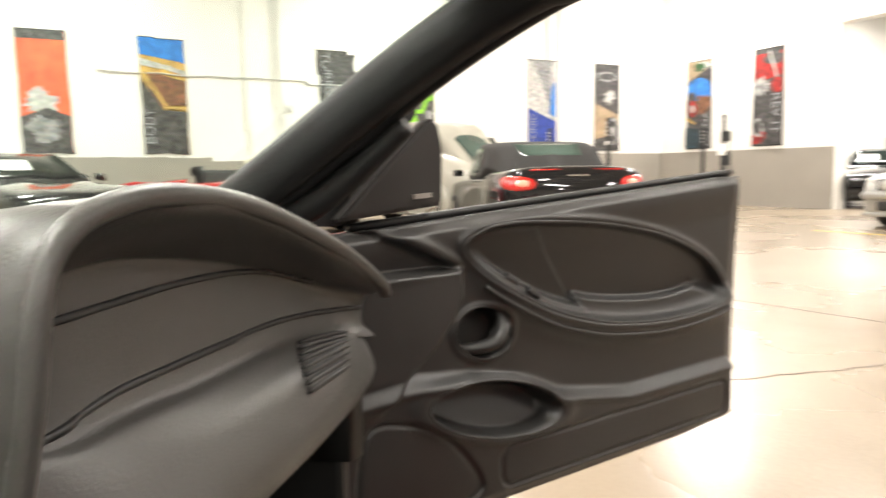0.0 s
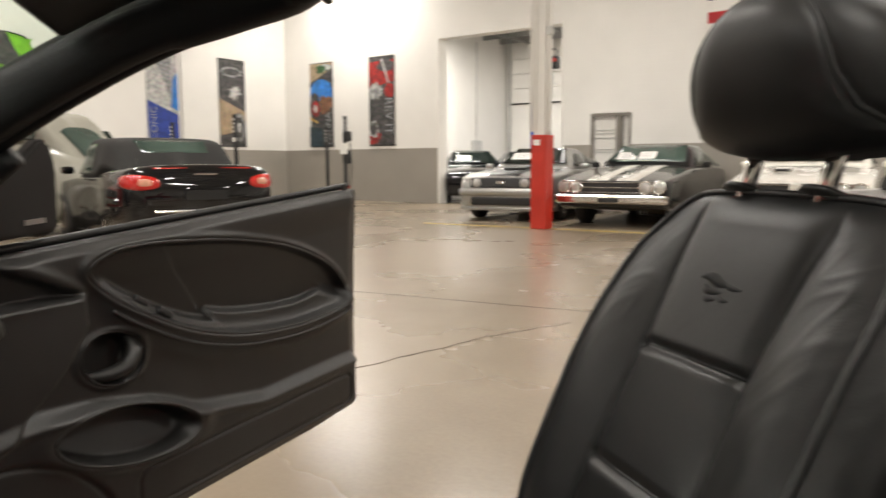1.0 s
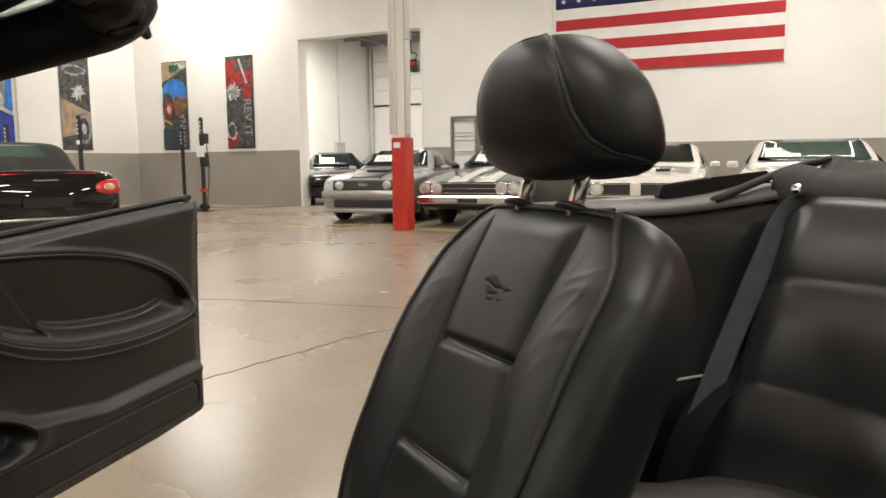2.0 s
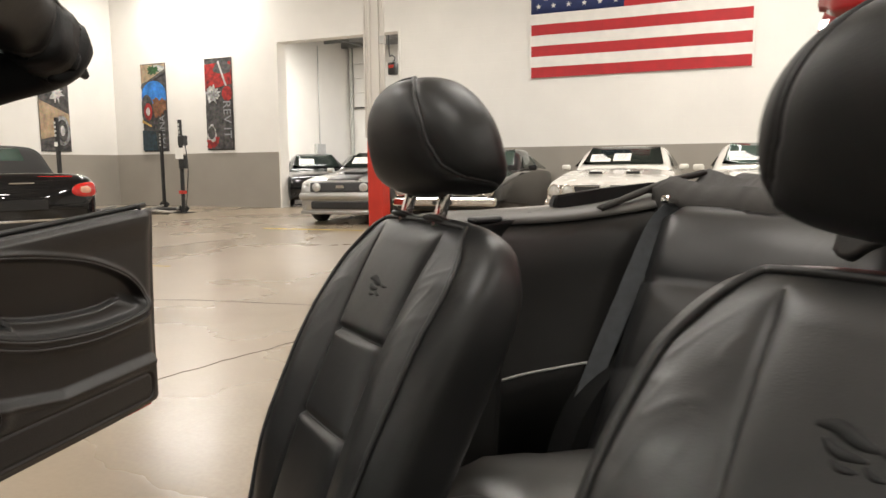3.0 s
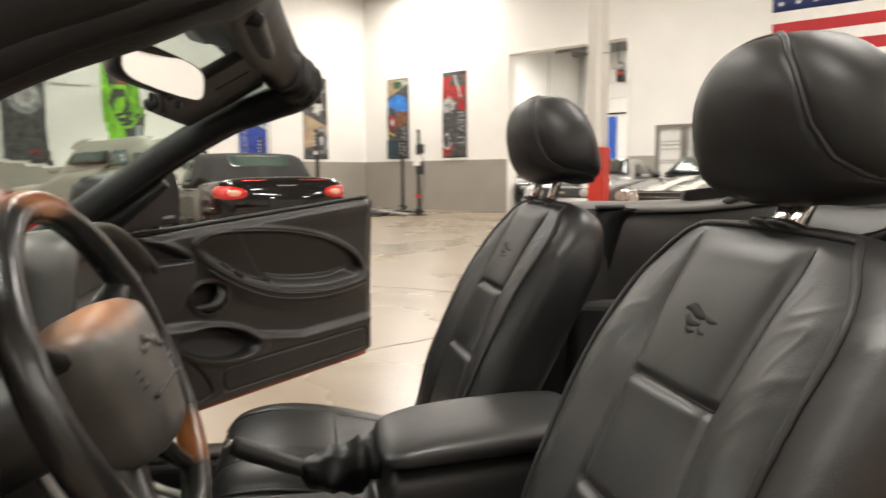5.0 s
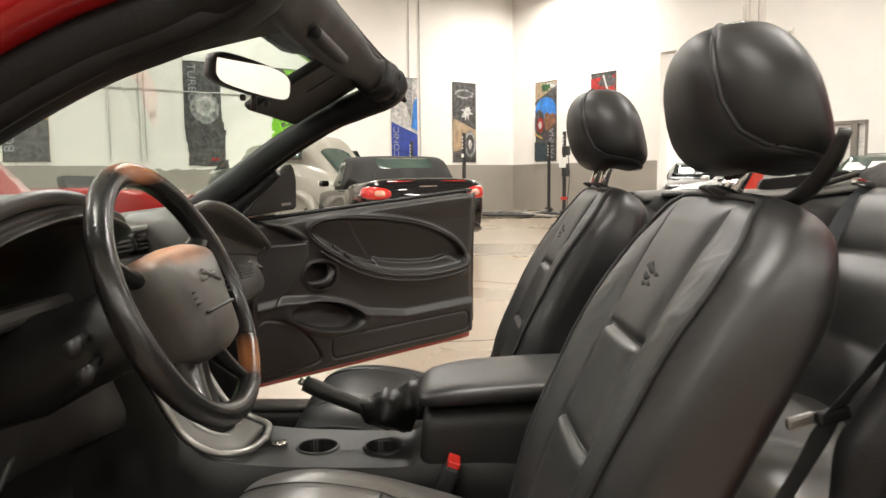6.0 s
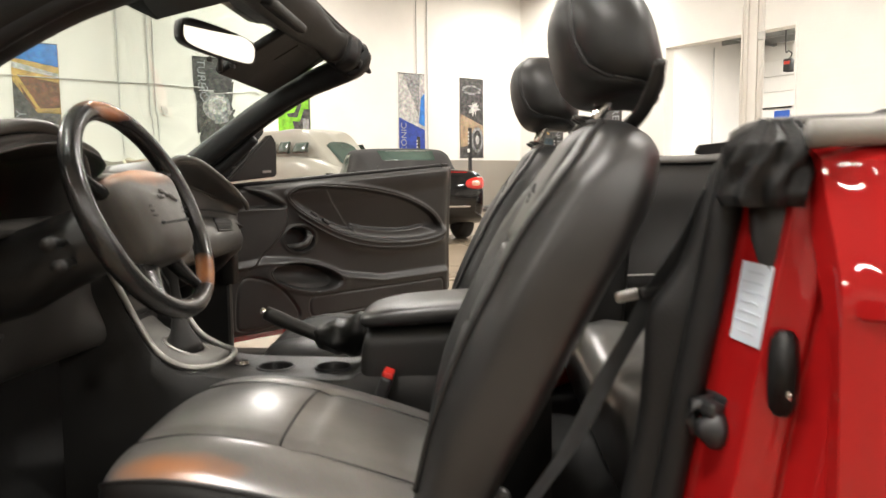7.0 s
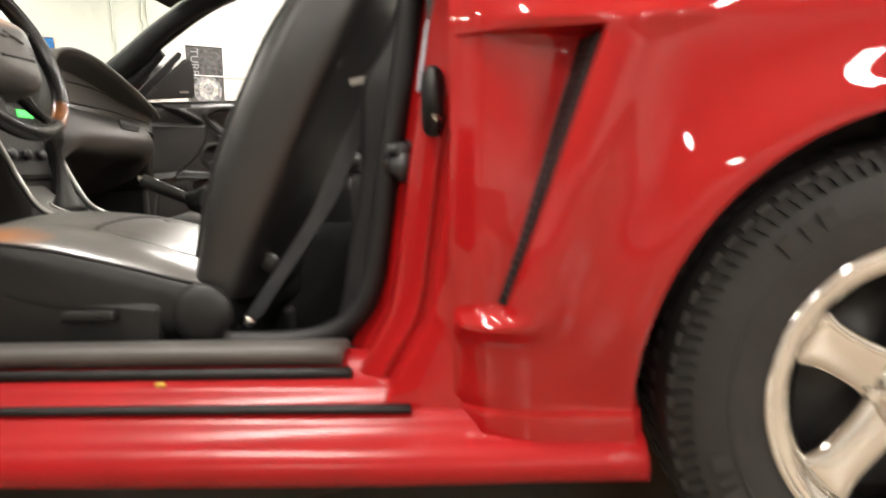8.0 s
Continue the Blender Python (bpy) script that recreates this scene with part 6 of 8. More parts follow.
# folded top, its cover bows and headlining
random.seed(21)
bm = bmesh.new()
rows = []
for y in np.linspace(-0.64, 0.64, 90):
    prof = [(1.30, 0.96), (1.30, 1.015), (1.35, 1.045), (1.42, 1.03), (1.48, 1.062), (1.56, 1.04), (1.62, 1.06), (1.70, 1.02), (1.72, 0.96)]
    end = 0.05 * smooth(0.50, 0.64, abs(y))
    rows.append([(x + 0.02 * noise.noise((x * 5, y * 4, z * 9)) + random.uniform(-0.004, 0.004) + 0.03 * end, y, z + (0.018 * noise.noise((y * 6, x * 14, 3.1)) + 0.008 * noise.noise((y * 22, x * 20, 1.7)) if 0 < k < 8 else 0) + end * (0.4 if 0 < k < 8 else 0)) for k, (x, z) in enumerate(prof)])
skin(bm, rows)
top_ = part("folded_top", bm, "fabric", car, "crumpled folded cloth roof stack behind the rear seat")
rows = []
for y in np.linspace(-0.60, 0.05, 64):
    hang = 0.05 * noise.noise((y * 9, 0.3, 2.0)) + 0.03 * noise.noise((y * 23, 1.3, 2.0)) + 0.10 * smooth(-0.25, 0.05, y)
    row = []
    for k in range(26):
        u = k / 25
        x, z = 1.165 + 0.07 * u + 0.16 * u ** 3, 0.885 + hang * (1 - u) + 0.17 * (1 - (1 - u) ** 2) * (1 - 0.5 * hang)
        c_ = 0.020 * noise.noise((y * 11, u * 5, 7.0)) + 0.010 * noise.noise((y * 27, u * 12, 3.0))
        row.append(Vector((x - 0.03 + c_, y, z + 0.7 * c_)))
    rows.append(row + [q + Vector((0.02, 0, -0.008)) for q in row[::-1]])
bm = bmesh.new()
skin(bm, rows)
part("top_flap", bm, "fabric", top_, "loose crumpled cloth hanging over the seat top")
for s in (-1, 1):
    # open lip of the top's well: a dark wedge with a grey welt over it
    bm = bmesh.new()
    skin(bm, [[Vector((x, (0.735 + o) * s, z)) for x, z in ((1.07, 1.000), (1.08, 1.026), (1.22, 1.040), (1.40, 1.052), (1.42, 0.990), (1.19, 0.985))] for o in (-0.012, 0.012)])
    bmesh.ops.bevel(bm, geom=bm.edges[:], offset=0.004, segments=2, affect="EDGES")
    part("well_lip", bm, "rubber", top_, "dark open lip of the roof well", False)
    part("top_frame_arm", tube(bmesh.new(), spline([(1.16, 0.66 * s, 0.995), (1.27, 0.655 * s, 1.028), (1.38, 0.65 * s, 1.058), (1.48, 0.64 * s, 1.075)], 18), 0.014, 8, flat=0.6), "fabric", top_)

# -- body shell --
HUB = (1.342, 0.327)
ARCH = 0.368


def scoop_edge(z):
    """Where the scoop's slanting rear edge lies at a height."""
    return 0.934 - 0.120 * min(1.15, max(-0.35, (0.795 - z) / 0.345))


def quarter_y(x, z):
    """How far the rear flank stands out from the centre line, but for its scoop."""
    k, edge = (0.795 - z) / 0.345, scoop_edge(z)
    y = 0.872 + 0.030 * smooth(0.25, 0.55, z) - 0.012 * smooth(0.60, 0.80, z) - 0.055 * smooth(0.80, 0.955, z) - 0.05 * smooth(0.945, 0.975, z)
    y -= 0.05 * smooth(1.7, 2.35, x)
    y -= 0.012 * smooth(0.86, 0.78, x) + 0.026 * smooth(0.795, 0.750, x)
    y += 0.017 * bell(x - edge - 0.036, 0.042) * smooth(-0.08, 0.02, k) * smooth(1.16, 1.0, k)
    y += 0.008 * bell(z - 0.806, 0.012) * smooth(0.79, 0.86, x) * smooth(1.10, 0.98, x)
    y += 0.016 * bell(z - 0.432, 0.013) * smooth(0.88, 0.80, x) * smooth(0.745, 0.765, x)
    r = math.hypot(x - HUB[0], z - HUB[1])
    y += 0.014 * bell(r - ARCH - 0.012, 0.05) * smooth(0.30, 0.45, z)
    y += 0.008 * smooth(0.335, 0.31, z) * smooth(0.76, 0.85, x) - 0.005 * bell(z - 0.325, 0.004)
    return y


def scoop_depth(x, z):
    if not 0.436 < z < 0.7945:
        return 0.0
    u = min(1.0, max(0.0, (x - 0.775) / max(0.02, scoop_edge(z) - 0.775)))
    return smooth(0.436, 0.462, z) * (0.35 + 0.65 * smooth(0.45, 0.79, z)) * (0.056 * u ** 1.1 + 0.006 * smooth(0.755, 0.775, x))


def quarter(side):
    bm = bmesh.new()
    zs = list(np.linspace(0.235, 0.43, 30)) + list(np.linspace(0.436, 0.790, 60)) + [0.7925, 0.7955] + list(np.linspace(0.799, 0.975, 34))

    def column(c):
        """Column c of the grid: the scoop's floor up to 40, its edge at 41, the flank behind."""
        out = []
        for z in zs:
            e = scoop_edge(z)
            if c <= 40:
                x = 0.752 + (e - 0.752) * c / 40
                y = quarter_y(x, z) - scoop_depth(x, z)
            else:
                k = c - 41
                x = e + 0.006 + 0.0045 * k if k < 22 else e + 0.105 + (1.20 - e - 0.105) * (k - 22) / 24 if k < 46 else 1.20 + 1.22 * (k - 46) / 62
                y = quarter_y(x, z)
            out.append(Vector((x + (0.012 * (z - 0.6) if x < 0.9 else 0.012 * (z - 0.6) * smooth(1.1, 0.9, x)), side * y, z)))
        return out

    outer = [column(c) for c in range(41 + 109)]
    inner = [[Vector((p.x, p.y - side * 0.02, p.z)) for p in (r[0], r[len(r) // 3], r[2 * len(r) // 3], r[-1])] for r in outer]
    skin(bm, [o + i[::-1] for o, i in zip(outer, inner)])
    q = part("rear_fender", bm, "red", car, "glossy red rear fender with side scoop")
    c = new("cutter", bpy.data.meshes.new("cutter"))
    b = rod(ARCH, 0.6, pose(HUB[0], side * 0.9 + 0.3, HUB[1], 90, 0, 0), 96, 0.0)
    bmesh.ops.recalc_face_normals(b, faces=b.faces)
    b.to_mesh(c.data), b.free()
    cut(q, c)
    for p in q.data.polygons:
        p.use_smooth = True
    q.data.set_sharp_from_angle(angle=math.radians(30))
    # ribbed black insert along the scoop's rear wall
    rows = []
    for z in np.linspace(0.462, 0.788, 30):
        e = scoop_edge(z) + 0.012 * (z - 0.6)
        g = 0.006 + 0.007 * smooth(0.46, 0.79, z)
        d0, d1 = quarter_y(e - g, z) - scoop_depth(e - g, z), quarter_y(e, z)
        top = d1 - 0.012 - 0.008 * smooth(0.46, 0.79, z)
        rows.append([Vector((e - g - 0.003, side * (d0 + 0.001), z)), Vector((e - g, side * (d0 + 0.003), z)), Vector((e - 0.001, side * top, z)), Vector((e + 0.004, side * top, z)), Vector((e + 0.004, side * (d0 - 0.02), z)), Vector((e - g - 0.003, side * (d0 - 0.012), z))])
    bm = bmesh.new()
    skin(bm, rows)
    ins = part("scoop_insert", bm, "rubber", q, "black ribbed scoop insert", False)
    for r in rows[1:-1]:
        m = (r[1] + r[2]) / 2
        part("rib", block(((r[2] - r[1]).length * 0.85, 0.003, 0.004), m, (0, 0, math.degrees(math.atan2(r[2].y - r[1].y, r[2].x - r[1].x))), 0.0), "black_steel", ins, smooth=False)
    # arch liner
    bm = bmesh.new()
    for r in (ARCH + 0.012,):
        arc = [(HUB[0] + r * math.cos(t), HUB[1] + r * math.sin(t)) for t in np.linspace(math.radians(-12), math.radians(192), 40)]
        skin(bm, [[Vector((x, side * y, z)) for x, z in arc] for y in (0.868, 0.55)], closed=False, caps=False)
        skin(bm, [[Vector((HUB[0] + (x - HUB[0]) * k, side * 0.55, HUB[1] + (z - HUB[1]) * k)) for x, z in arc] for k in (1, 0.02)], closed=False, caps=False)
    part("wheel_arch_liner", bm, "rubber", q)
    return q


left_quarter = quarter(-1)
right_quarter = quarter(1)

for s in (-1, 1):
    # sill: black tread strip, red steps, moulded skirt
    prof = [(0.70, 0.24), (0.70, 0.355), (0.735, 0.372), (0.765, 0.360), (0.775, 0.343), (0.80, 0.338), (0.812, 0.330), (0.818, 0.318), (0.845, 0.312), (0.855, 0.300), (0.862, 0.288), (0.885, 0.284), (0.905, 0.270), (0.910, 0.250), (0.90, 0.236), (0.86, 0.228)]
    bm = bmesh.new()
    xs = np.linspace(-0.62, 0.99, 34)
    rows = []
    for x in xs:
        k = smooth(0.60, 0.99, x)
        rows.append([(x, s * (y + (0.0 if y < 0.85 else 0.012 * bell(x - 0.2, 0.6)) - 0.01 * k * (y > 0.85)), z + (0.0 if z < 0.27 else 0.0)) for y, z in prof])
    skin(bm, rows)
    sill = part("door_sill", bm, "red_dusty", car, "glossy red door sill with moulded skirt", False)
    for p in sill.data.polygons:
        p.use_smooth = True
    part("tread_strip", tube(bmesh.new(), [(x, s * 0.738, 0.367) for x in np.linspace(-0.5, 0.585, 20)], 0.050, 12, flat=0.42), "shelf_dark", sill, "grey plastic tread strip")
    part("sill_seal", tube(bmesh.new(), [(x, s * 0.782, 0.348) for x in np.linspace(-0.5, 0.60, 20)], 0.009, 8), "rubber", sill)
    part("sill_gap", tube(bmesh.new(), [(x, s * 0.842, 0.315) for x in np.linspace(-0.5, 0.69, 20)], 0.014, 8, flat=0.5), "rubber", sill)
    part("inner_sill_cover", block((1.2, 0.05, 0.13), (0.0, s * 0.683, 0.298), bevel=0.012), "carpet", sill, "black inner sill cover", False)
    part("sill_clip", block((0.014, 0.010, 0.006), (0.33, s * 0.80, 0.339), bevel=0.002), "yellow", sill, smooth=False)
    # lock pillar: folded sheet between cabin seal and flank
    bm = bmesh.new()
    rows = []
    for x0, z in spline([(0.562, 0.295), (0.578, 0.335), (0.604, 0.380), (0.636, 0.44), (0.655, 0.55), (0.673, 0.67), (0.695, 0.79), (0.714, 0.90), (0.726, 0.975)], 60):
        w = smooth(0.35, 0.5, z)
        rows.append([(x0 + a + (0.09 * (1 - smooth(0.40, 0.56, z)) if a > 0.09 else 0.0), s * (b + (0.004 * w if b > 0.8 else 0) - max(0.0, b - 0.77) * 0.75 * smooth(0.80, 0.955, z)), z) for a, b in spline([(0.14, 0.66), (-0.004, 0.675), (0.0, 0.686), (0.006, 0.692), (0.013, 0.704), (0.023, 0.766), (0.029, 0.773), (0.046, 0.778), (0.060, 0.786), (0.066, 0.784), (0.071, 0.782), (0.076, 0.796), (0.080, 0.818), (0.086, 0.834), (0.098, 0.840), (0.125, 0.835)], 46)])
    skin(bm, rows)
    jamb = part("lock_pillar", bm, "red", car, "red door jamb with striker and label")
    jamb.data.set_sharp_from_angle(angle=math.radians(60))
    seal = [(x0 - 0.014, s * 0.684, z) for x0, z in spline([(0.40, 0.372), (0.50, 0.372), (0.560, 0.382), (0.605, 0.410), (0.634, 0.465), (0.652, 0.56), (0.671, 0.67), (0.693, 0.79), (0.712, 0.90), (0.724, 0.965)], 60)]
    part("door_seal", tube(bmesh.new(), seal, 0.019, 10), "rubber", jamb)
    lab = part("label_plate", block((0.0015, 0.064, 0.092)), "label", jamb, "white maintenance label, plain bars", False)
    lab.matrix_basis = pose(0.7105, s * 0.7365, 0.789, 0, 9, -9 * s)
    for k in range(7):
        part("label_bar", block((0.001, 0.048 if k % 3 else 0.034, 0.0025), (-0.001, 0.004 * (k % 2), -0.034 + 0.0115 * k)), "pale_ink", lab, smooth=False)
    bm = bmesh.new()
    plate(bm, [(0.0145 * power(math.cos(t), 0.55), 0.047 * power(math.sin(t), 0.75)) for t in np.linspace(0, 2 * math.pi, 36, endpoint=False)], 0.016, pose(0.732, s * 0.782, 0.722) @ Matrix(((0.8, 0, -0.6, 0), (0.6 * s, 0, 0.8 * s, 0), (0, 1, 0, 0), (0, 0, 0, 1))))
    bmesh.ops.bevel(bm, geom=bm.edges[:], offset=0.003, segments=2, affect="EDGES")
    part("rubber_buffer", bm, "rubber", jamb, "black oval rubber buffer")
    part("buffer_bolt", rod(0.006, 0.006, pose(0.731, s * 0.795, 0.70, -90 * s, 0, 20), 10), "chrome", jamb)
    st_ = part("striker_plate", block((0.008, 0.045, 0.055), (0.684, s * 0.708, 0.648), (0, 6, -22 * s), 0.003), "black_steel", jamb, smooth=False)
    part("striker_boss", turned([(0.0, 0), (0.023, 0), (0.023, 0.010), (0.014, 0.018), (0.010, 0.026), (0.0, 0.027)], pose(0.683, s * 0.720, 0.636, 0, -84, -10 * s), 22), "black_steel", st_)
    part("striker_arm", block((0.022, 0.052, 0.020), (0.672, s * 0.706, 0.660), (0, 10, -16 * s), 0.006), "black_steel", st_, smooth=False)
    part("striker_loop", tube(bmesh.new(), [(0.685, s * 0.700, 0.63), (0.655, s * 0.712, 0.632), (0.650, s * 0.716, 0.648), (0.655, s * 0.712, 0.664), (0.685, s * 0.700, 0.668)], 0.007, 8), "black_steel", st_)
    # crumpled rubber cap on the pillar's top
    random.seed(33)
    rows = []
    for k in range(30):
        z = 0.900 + 0.094 * k / 29
        sq = 1.0 - 0.55 * smooth(0.966, 0.994, z) - 0.10 * smooth(0.912, 0.900, z)
        ringed = []
        for t in np.linspace(0, 2 * math.pi, 56, endpoint=False):
            wv = 1 + 0.13 * math.sin(9 * t + 2 * math.sin(z * 60)) + 0.12 * noise.noise((2.2 * math.cos(t), 2.2 * math.sin(t), z * 25)) + 0.10 * noise.noise((6 * math.cos(t), 6 * math.sin(t), z * 40))
            ringed.append((0.722 + 0.046 * sq * math.cos(t) * wv + 0.15 * (z - 0.9), s * (0.733 + 0.054 * sq * math.sin(t) * wv), z + 0.004 * noise.noise((t * 3, z * 60, 2.0))))
        rows.append(ringed)
    bm = bmesh.new()
    skin(bm, rows)
    part("pillar_cap", bm, "rubber", jamb, "crinkled black rubber cap")
    part("fender_top_trim", tube(bmesh.new(), spline([(0.74, s * 0.80, 0.976), (1.0, s * 0.812, 0.982), (1.4, s * 0.80, 0.99), (1.75, s * 0.74, 0.995)], 26), 0.018, 10, flat=0.8), "shelf", car, "grey weather trim along the fender top")

# tail, deck and bumper
bm = bmesh.new()
rows = []
for x, w, zt, zb in spline([(1.66, 0.80, 0.965, 0.50), (1.78, 0.80, 0.97, 0.45), (2.15, 0.79, 0.95, 0.36), (2.36, 0.77, 0.92, 0.33), (2.44, 0.70, 0.80, 0.36), (2.46, 0.60, 0.70, 0.42)], 20):
    rows.append([(x, w * power(math.cos(t), 0.45), (zt + zb) / 2 + (zt - zb) / 2 * power(math.sin(t), 0.35)) for t in np.linspace(0, 2 * math.pi, 40, endpoint=False)])
skin(bm, rows)
tail = part("tail_section", bm, "red", car, "red tail panel and bumper")
for s in (-1, 1):
    for k in range(3):
        part("tail_lamp", block((0.03, 0.09, 0.11), (2.435, s * (0.40 + 0.105 * k), 0.73), (0, -12, 0), 0.012), "lamp_red", tail, "red tail lamp segment", False)
# raised trunk lid with wing
LID = pose(1.78, 0, 0.985, 0, -76, 0)
bm = bmesh.new()
rows = []
for x, w, z in spline([(0.02, 0.60, 0.0), (0.15, 0.63, 0.018), (0.40, 0.63, 0.022), (0.60, 0.61, 0.0), (0.67, 0.58, -0.06)], 24):
    rows.append([LID @ Vector((x, w * q, z + 0.02 * (1 - q * q))) for q in np.linspace(-1, 1, 25)] + [LID @ Vector((x, w * q, z - 0.03)) for q in np.linspace(1, -1, 25)])
skin(bm, rows)
lid = part("trunk_lid", bm, "red", car, "raised red trunk lid with rear wing")
rows = []
for y in np.linspace(-0.60, 0.60, 41):
    b = smooth(0.50, 0.60, abs(y))
    drop = 0.055 * b
    rows.append([LID @ Vector((0.46 + cx * (1 - 0.25 * b) + 0.05 * b, y, cz * (1 - 0.2 * b) + 0.115 - drop)) for cx, cz in ((0.0, 0.0), (0.02, 0.014), (0.10, 0.024), (0.20, 0.022), (0.245, 0.012), (0.25, 0.0), (0.20, -0.012), (0.06, -0.014))])
bm = bmesh.new()
skin(bm, rows)
wing = part("rear_wing", bm, "red", lid, "red rear wing blade")
for s in (-1, 1):
    part("wing_post", block((0.16, 0.05, 0.12), LID @ Vector((0.56, 0.50 * s, 0.06)), (0, -76, 0), 0.015), "red", wing, smooth=False)
# dark tube put in for the shade between wing and lid
part("wing_shadow_gap", tube(bmesh.new(), [LID @ Vector((0.485, y, 0.040)) for y in np.linspace(-0.47, 0.47, 12)], 0.030, 8), "rubber", wing)
part("lid_gas_strut", tube(bmesh.new(), [(1.82, 0.56, 0.96), LID @ Vector((0.25, 0.56, -0.03))], 0.009, 8), "black_steel", lid)

# front clip: fenders, bumper, raised hood
for s in (-1, 1):
    bm = bmesh.new()
    rows = []
    for x, w, zt, zb in spline([(-0.56, 0.86, 0.90, 0.25), (-0.8, 0.89, 0.895, 0.25), (-1.2, 0.905, 0.86, 0.25), (-1.6, 0.885, 0.80, 0.25), (-1.95, 0.82, 0.72, 0.24), (-2.12, 0.70, 0.64, 0.28)], 40):
        rows.append([(x, s * y, z) for y, z in ((w - 0.20, zt), (w - 0.10, zt - 0.005), (w - 0.035, zt - 0.05), (w, zt - 0.20), (w + 0.005, 0.5), (w - 0.01, 0.34), (w - 0.03, zb), (w - 0.06, zb), (w - 0.05, 0.5), (w - 0.10, zt - 0.10), (w - 0.2, zt - 0.03))])
    skin(bm, rows)
    ff = part("front_fender", bm, "red", car, "glossy red front fender")
    c = new("cutter", bpy.data.meshes.new("cutter"))
    b = rod(0.362, 0.6, pose(-1.231, s * 0.9 + 0.3, 0.327, 90, 0, 0), 64, 0.0)
    bmesh.ops.recalc_face_normals(b, faces=b.faces)
    b.to_mesh(c.data), b.free()
    cut(ff, c)
bm = bmesh.new()
rows = []
for y in np.linspace(-0.80, 0.80, 31):
    d = 0.25 * (abs(y) / 0.80) ** 2.6
    rows.append([(x + d, y, z) for x, z in ((-1.85, 0.30), (-2.12, 0.28), (-2.18, 0.36), (-2.17, 0.50), (-2.14, 0.58), (-2.06, 0.66), (-1.95, 0.69), (-1.85, 0.60))])
skin(bm, rows)
nose = part("front_bumper", bm, "red", car, "red front bumper cover")
for s in (-1, 1):
    part("headlamp", block((0.10, 0.30, 0.12), (-2.0, 0.56 * s, 0.60), (0, -20, 22 * s), 0.03), "lamp_clear", nose, "clear headlamp", False)
part("engine_bay", block((1.0, 1.2, 0.3), (-1.4, 0, 0.55), bevel=0.03), "rubber", car, "dark engine bay", False)
HOOD = pose(-0.90, 0, 0.915, 0, 42, 0)
bm = bmesh.new()
rows = []
for x, w, z in spline([(0.0, 0.68, 0.0), (-0.3, 0.69, 0.012), (-0.7, 0.67, 0.005), (-1.0, 0.60, -0.02), (-1.08, 0.52, -0.05)], 24):
    rows.append([HOOD @ Vector((x, w * q, z + 0.03 * (1 - q * q))) for q in np.linspace(-1, 1, 29)] + [HOOD @ Vector((x, w * q, z - 0.025)) for q in np.linspace(1, -1, 29)])
skin(bm, rows)
hood = part("raised_hood", bm, "red", car, "raised red hood seen through the windshield")
part("hood_prop", tube(bmesh.new(), [(-1.65, 0.60, 0.62), HOOD @ Vector((-0.75, 0.55, -0.03))], 0.006, 8), "black_steel", hood)
part("cowl_grille", block((0.24, 1.36, 0.03), (-0.83, 0, 0.885), (0, 12, 0), 0.01), "rubber", car, smooth=False)


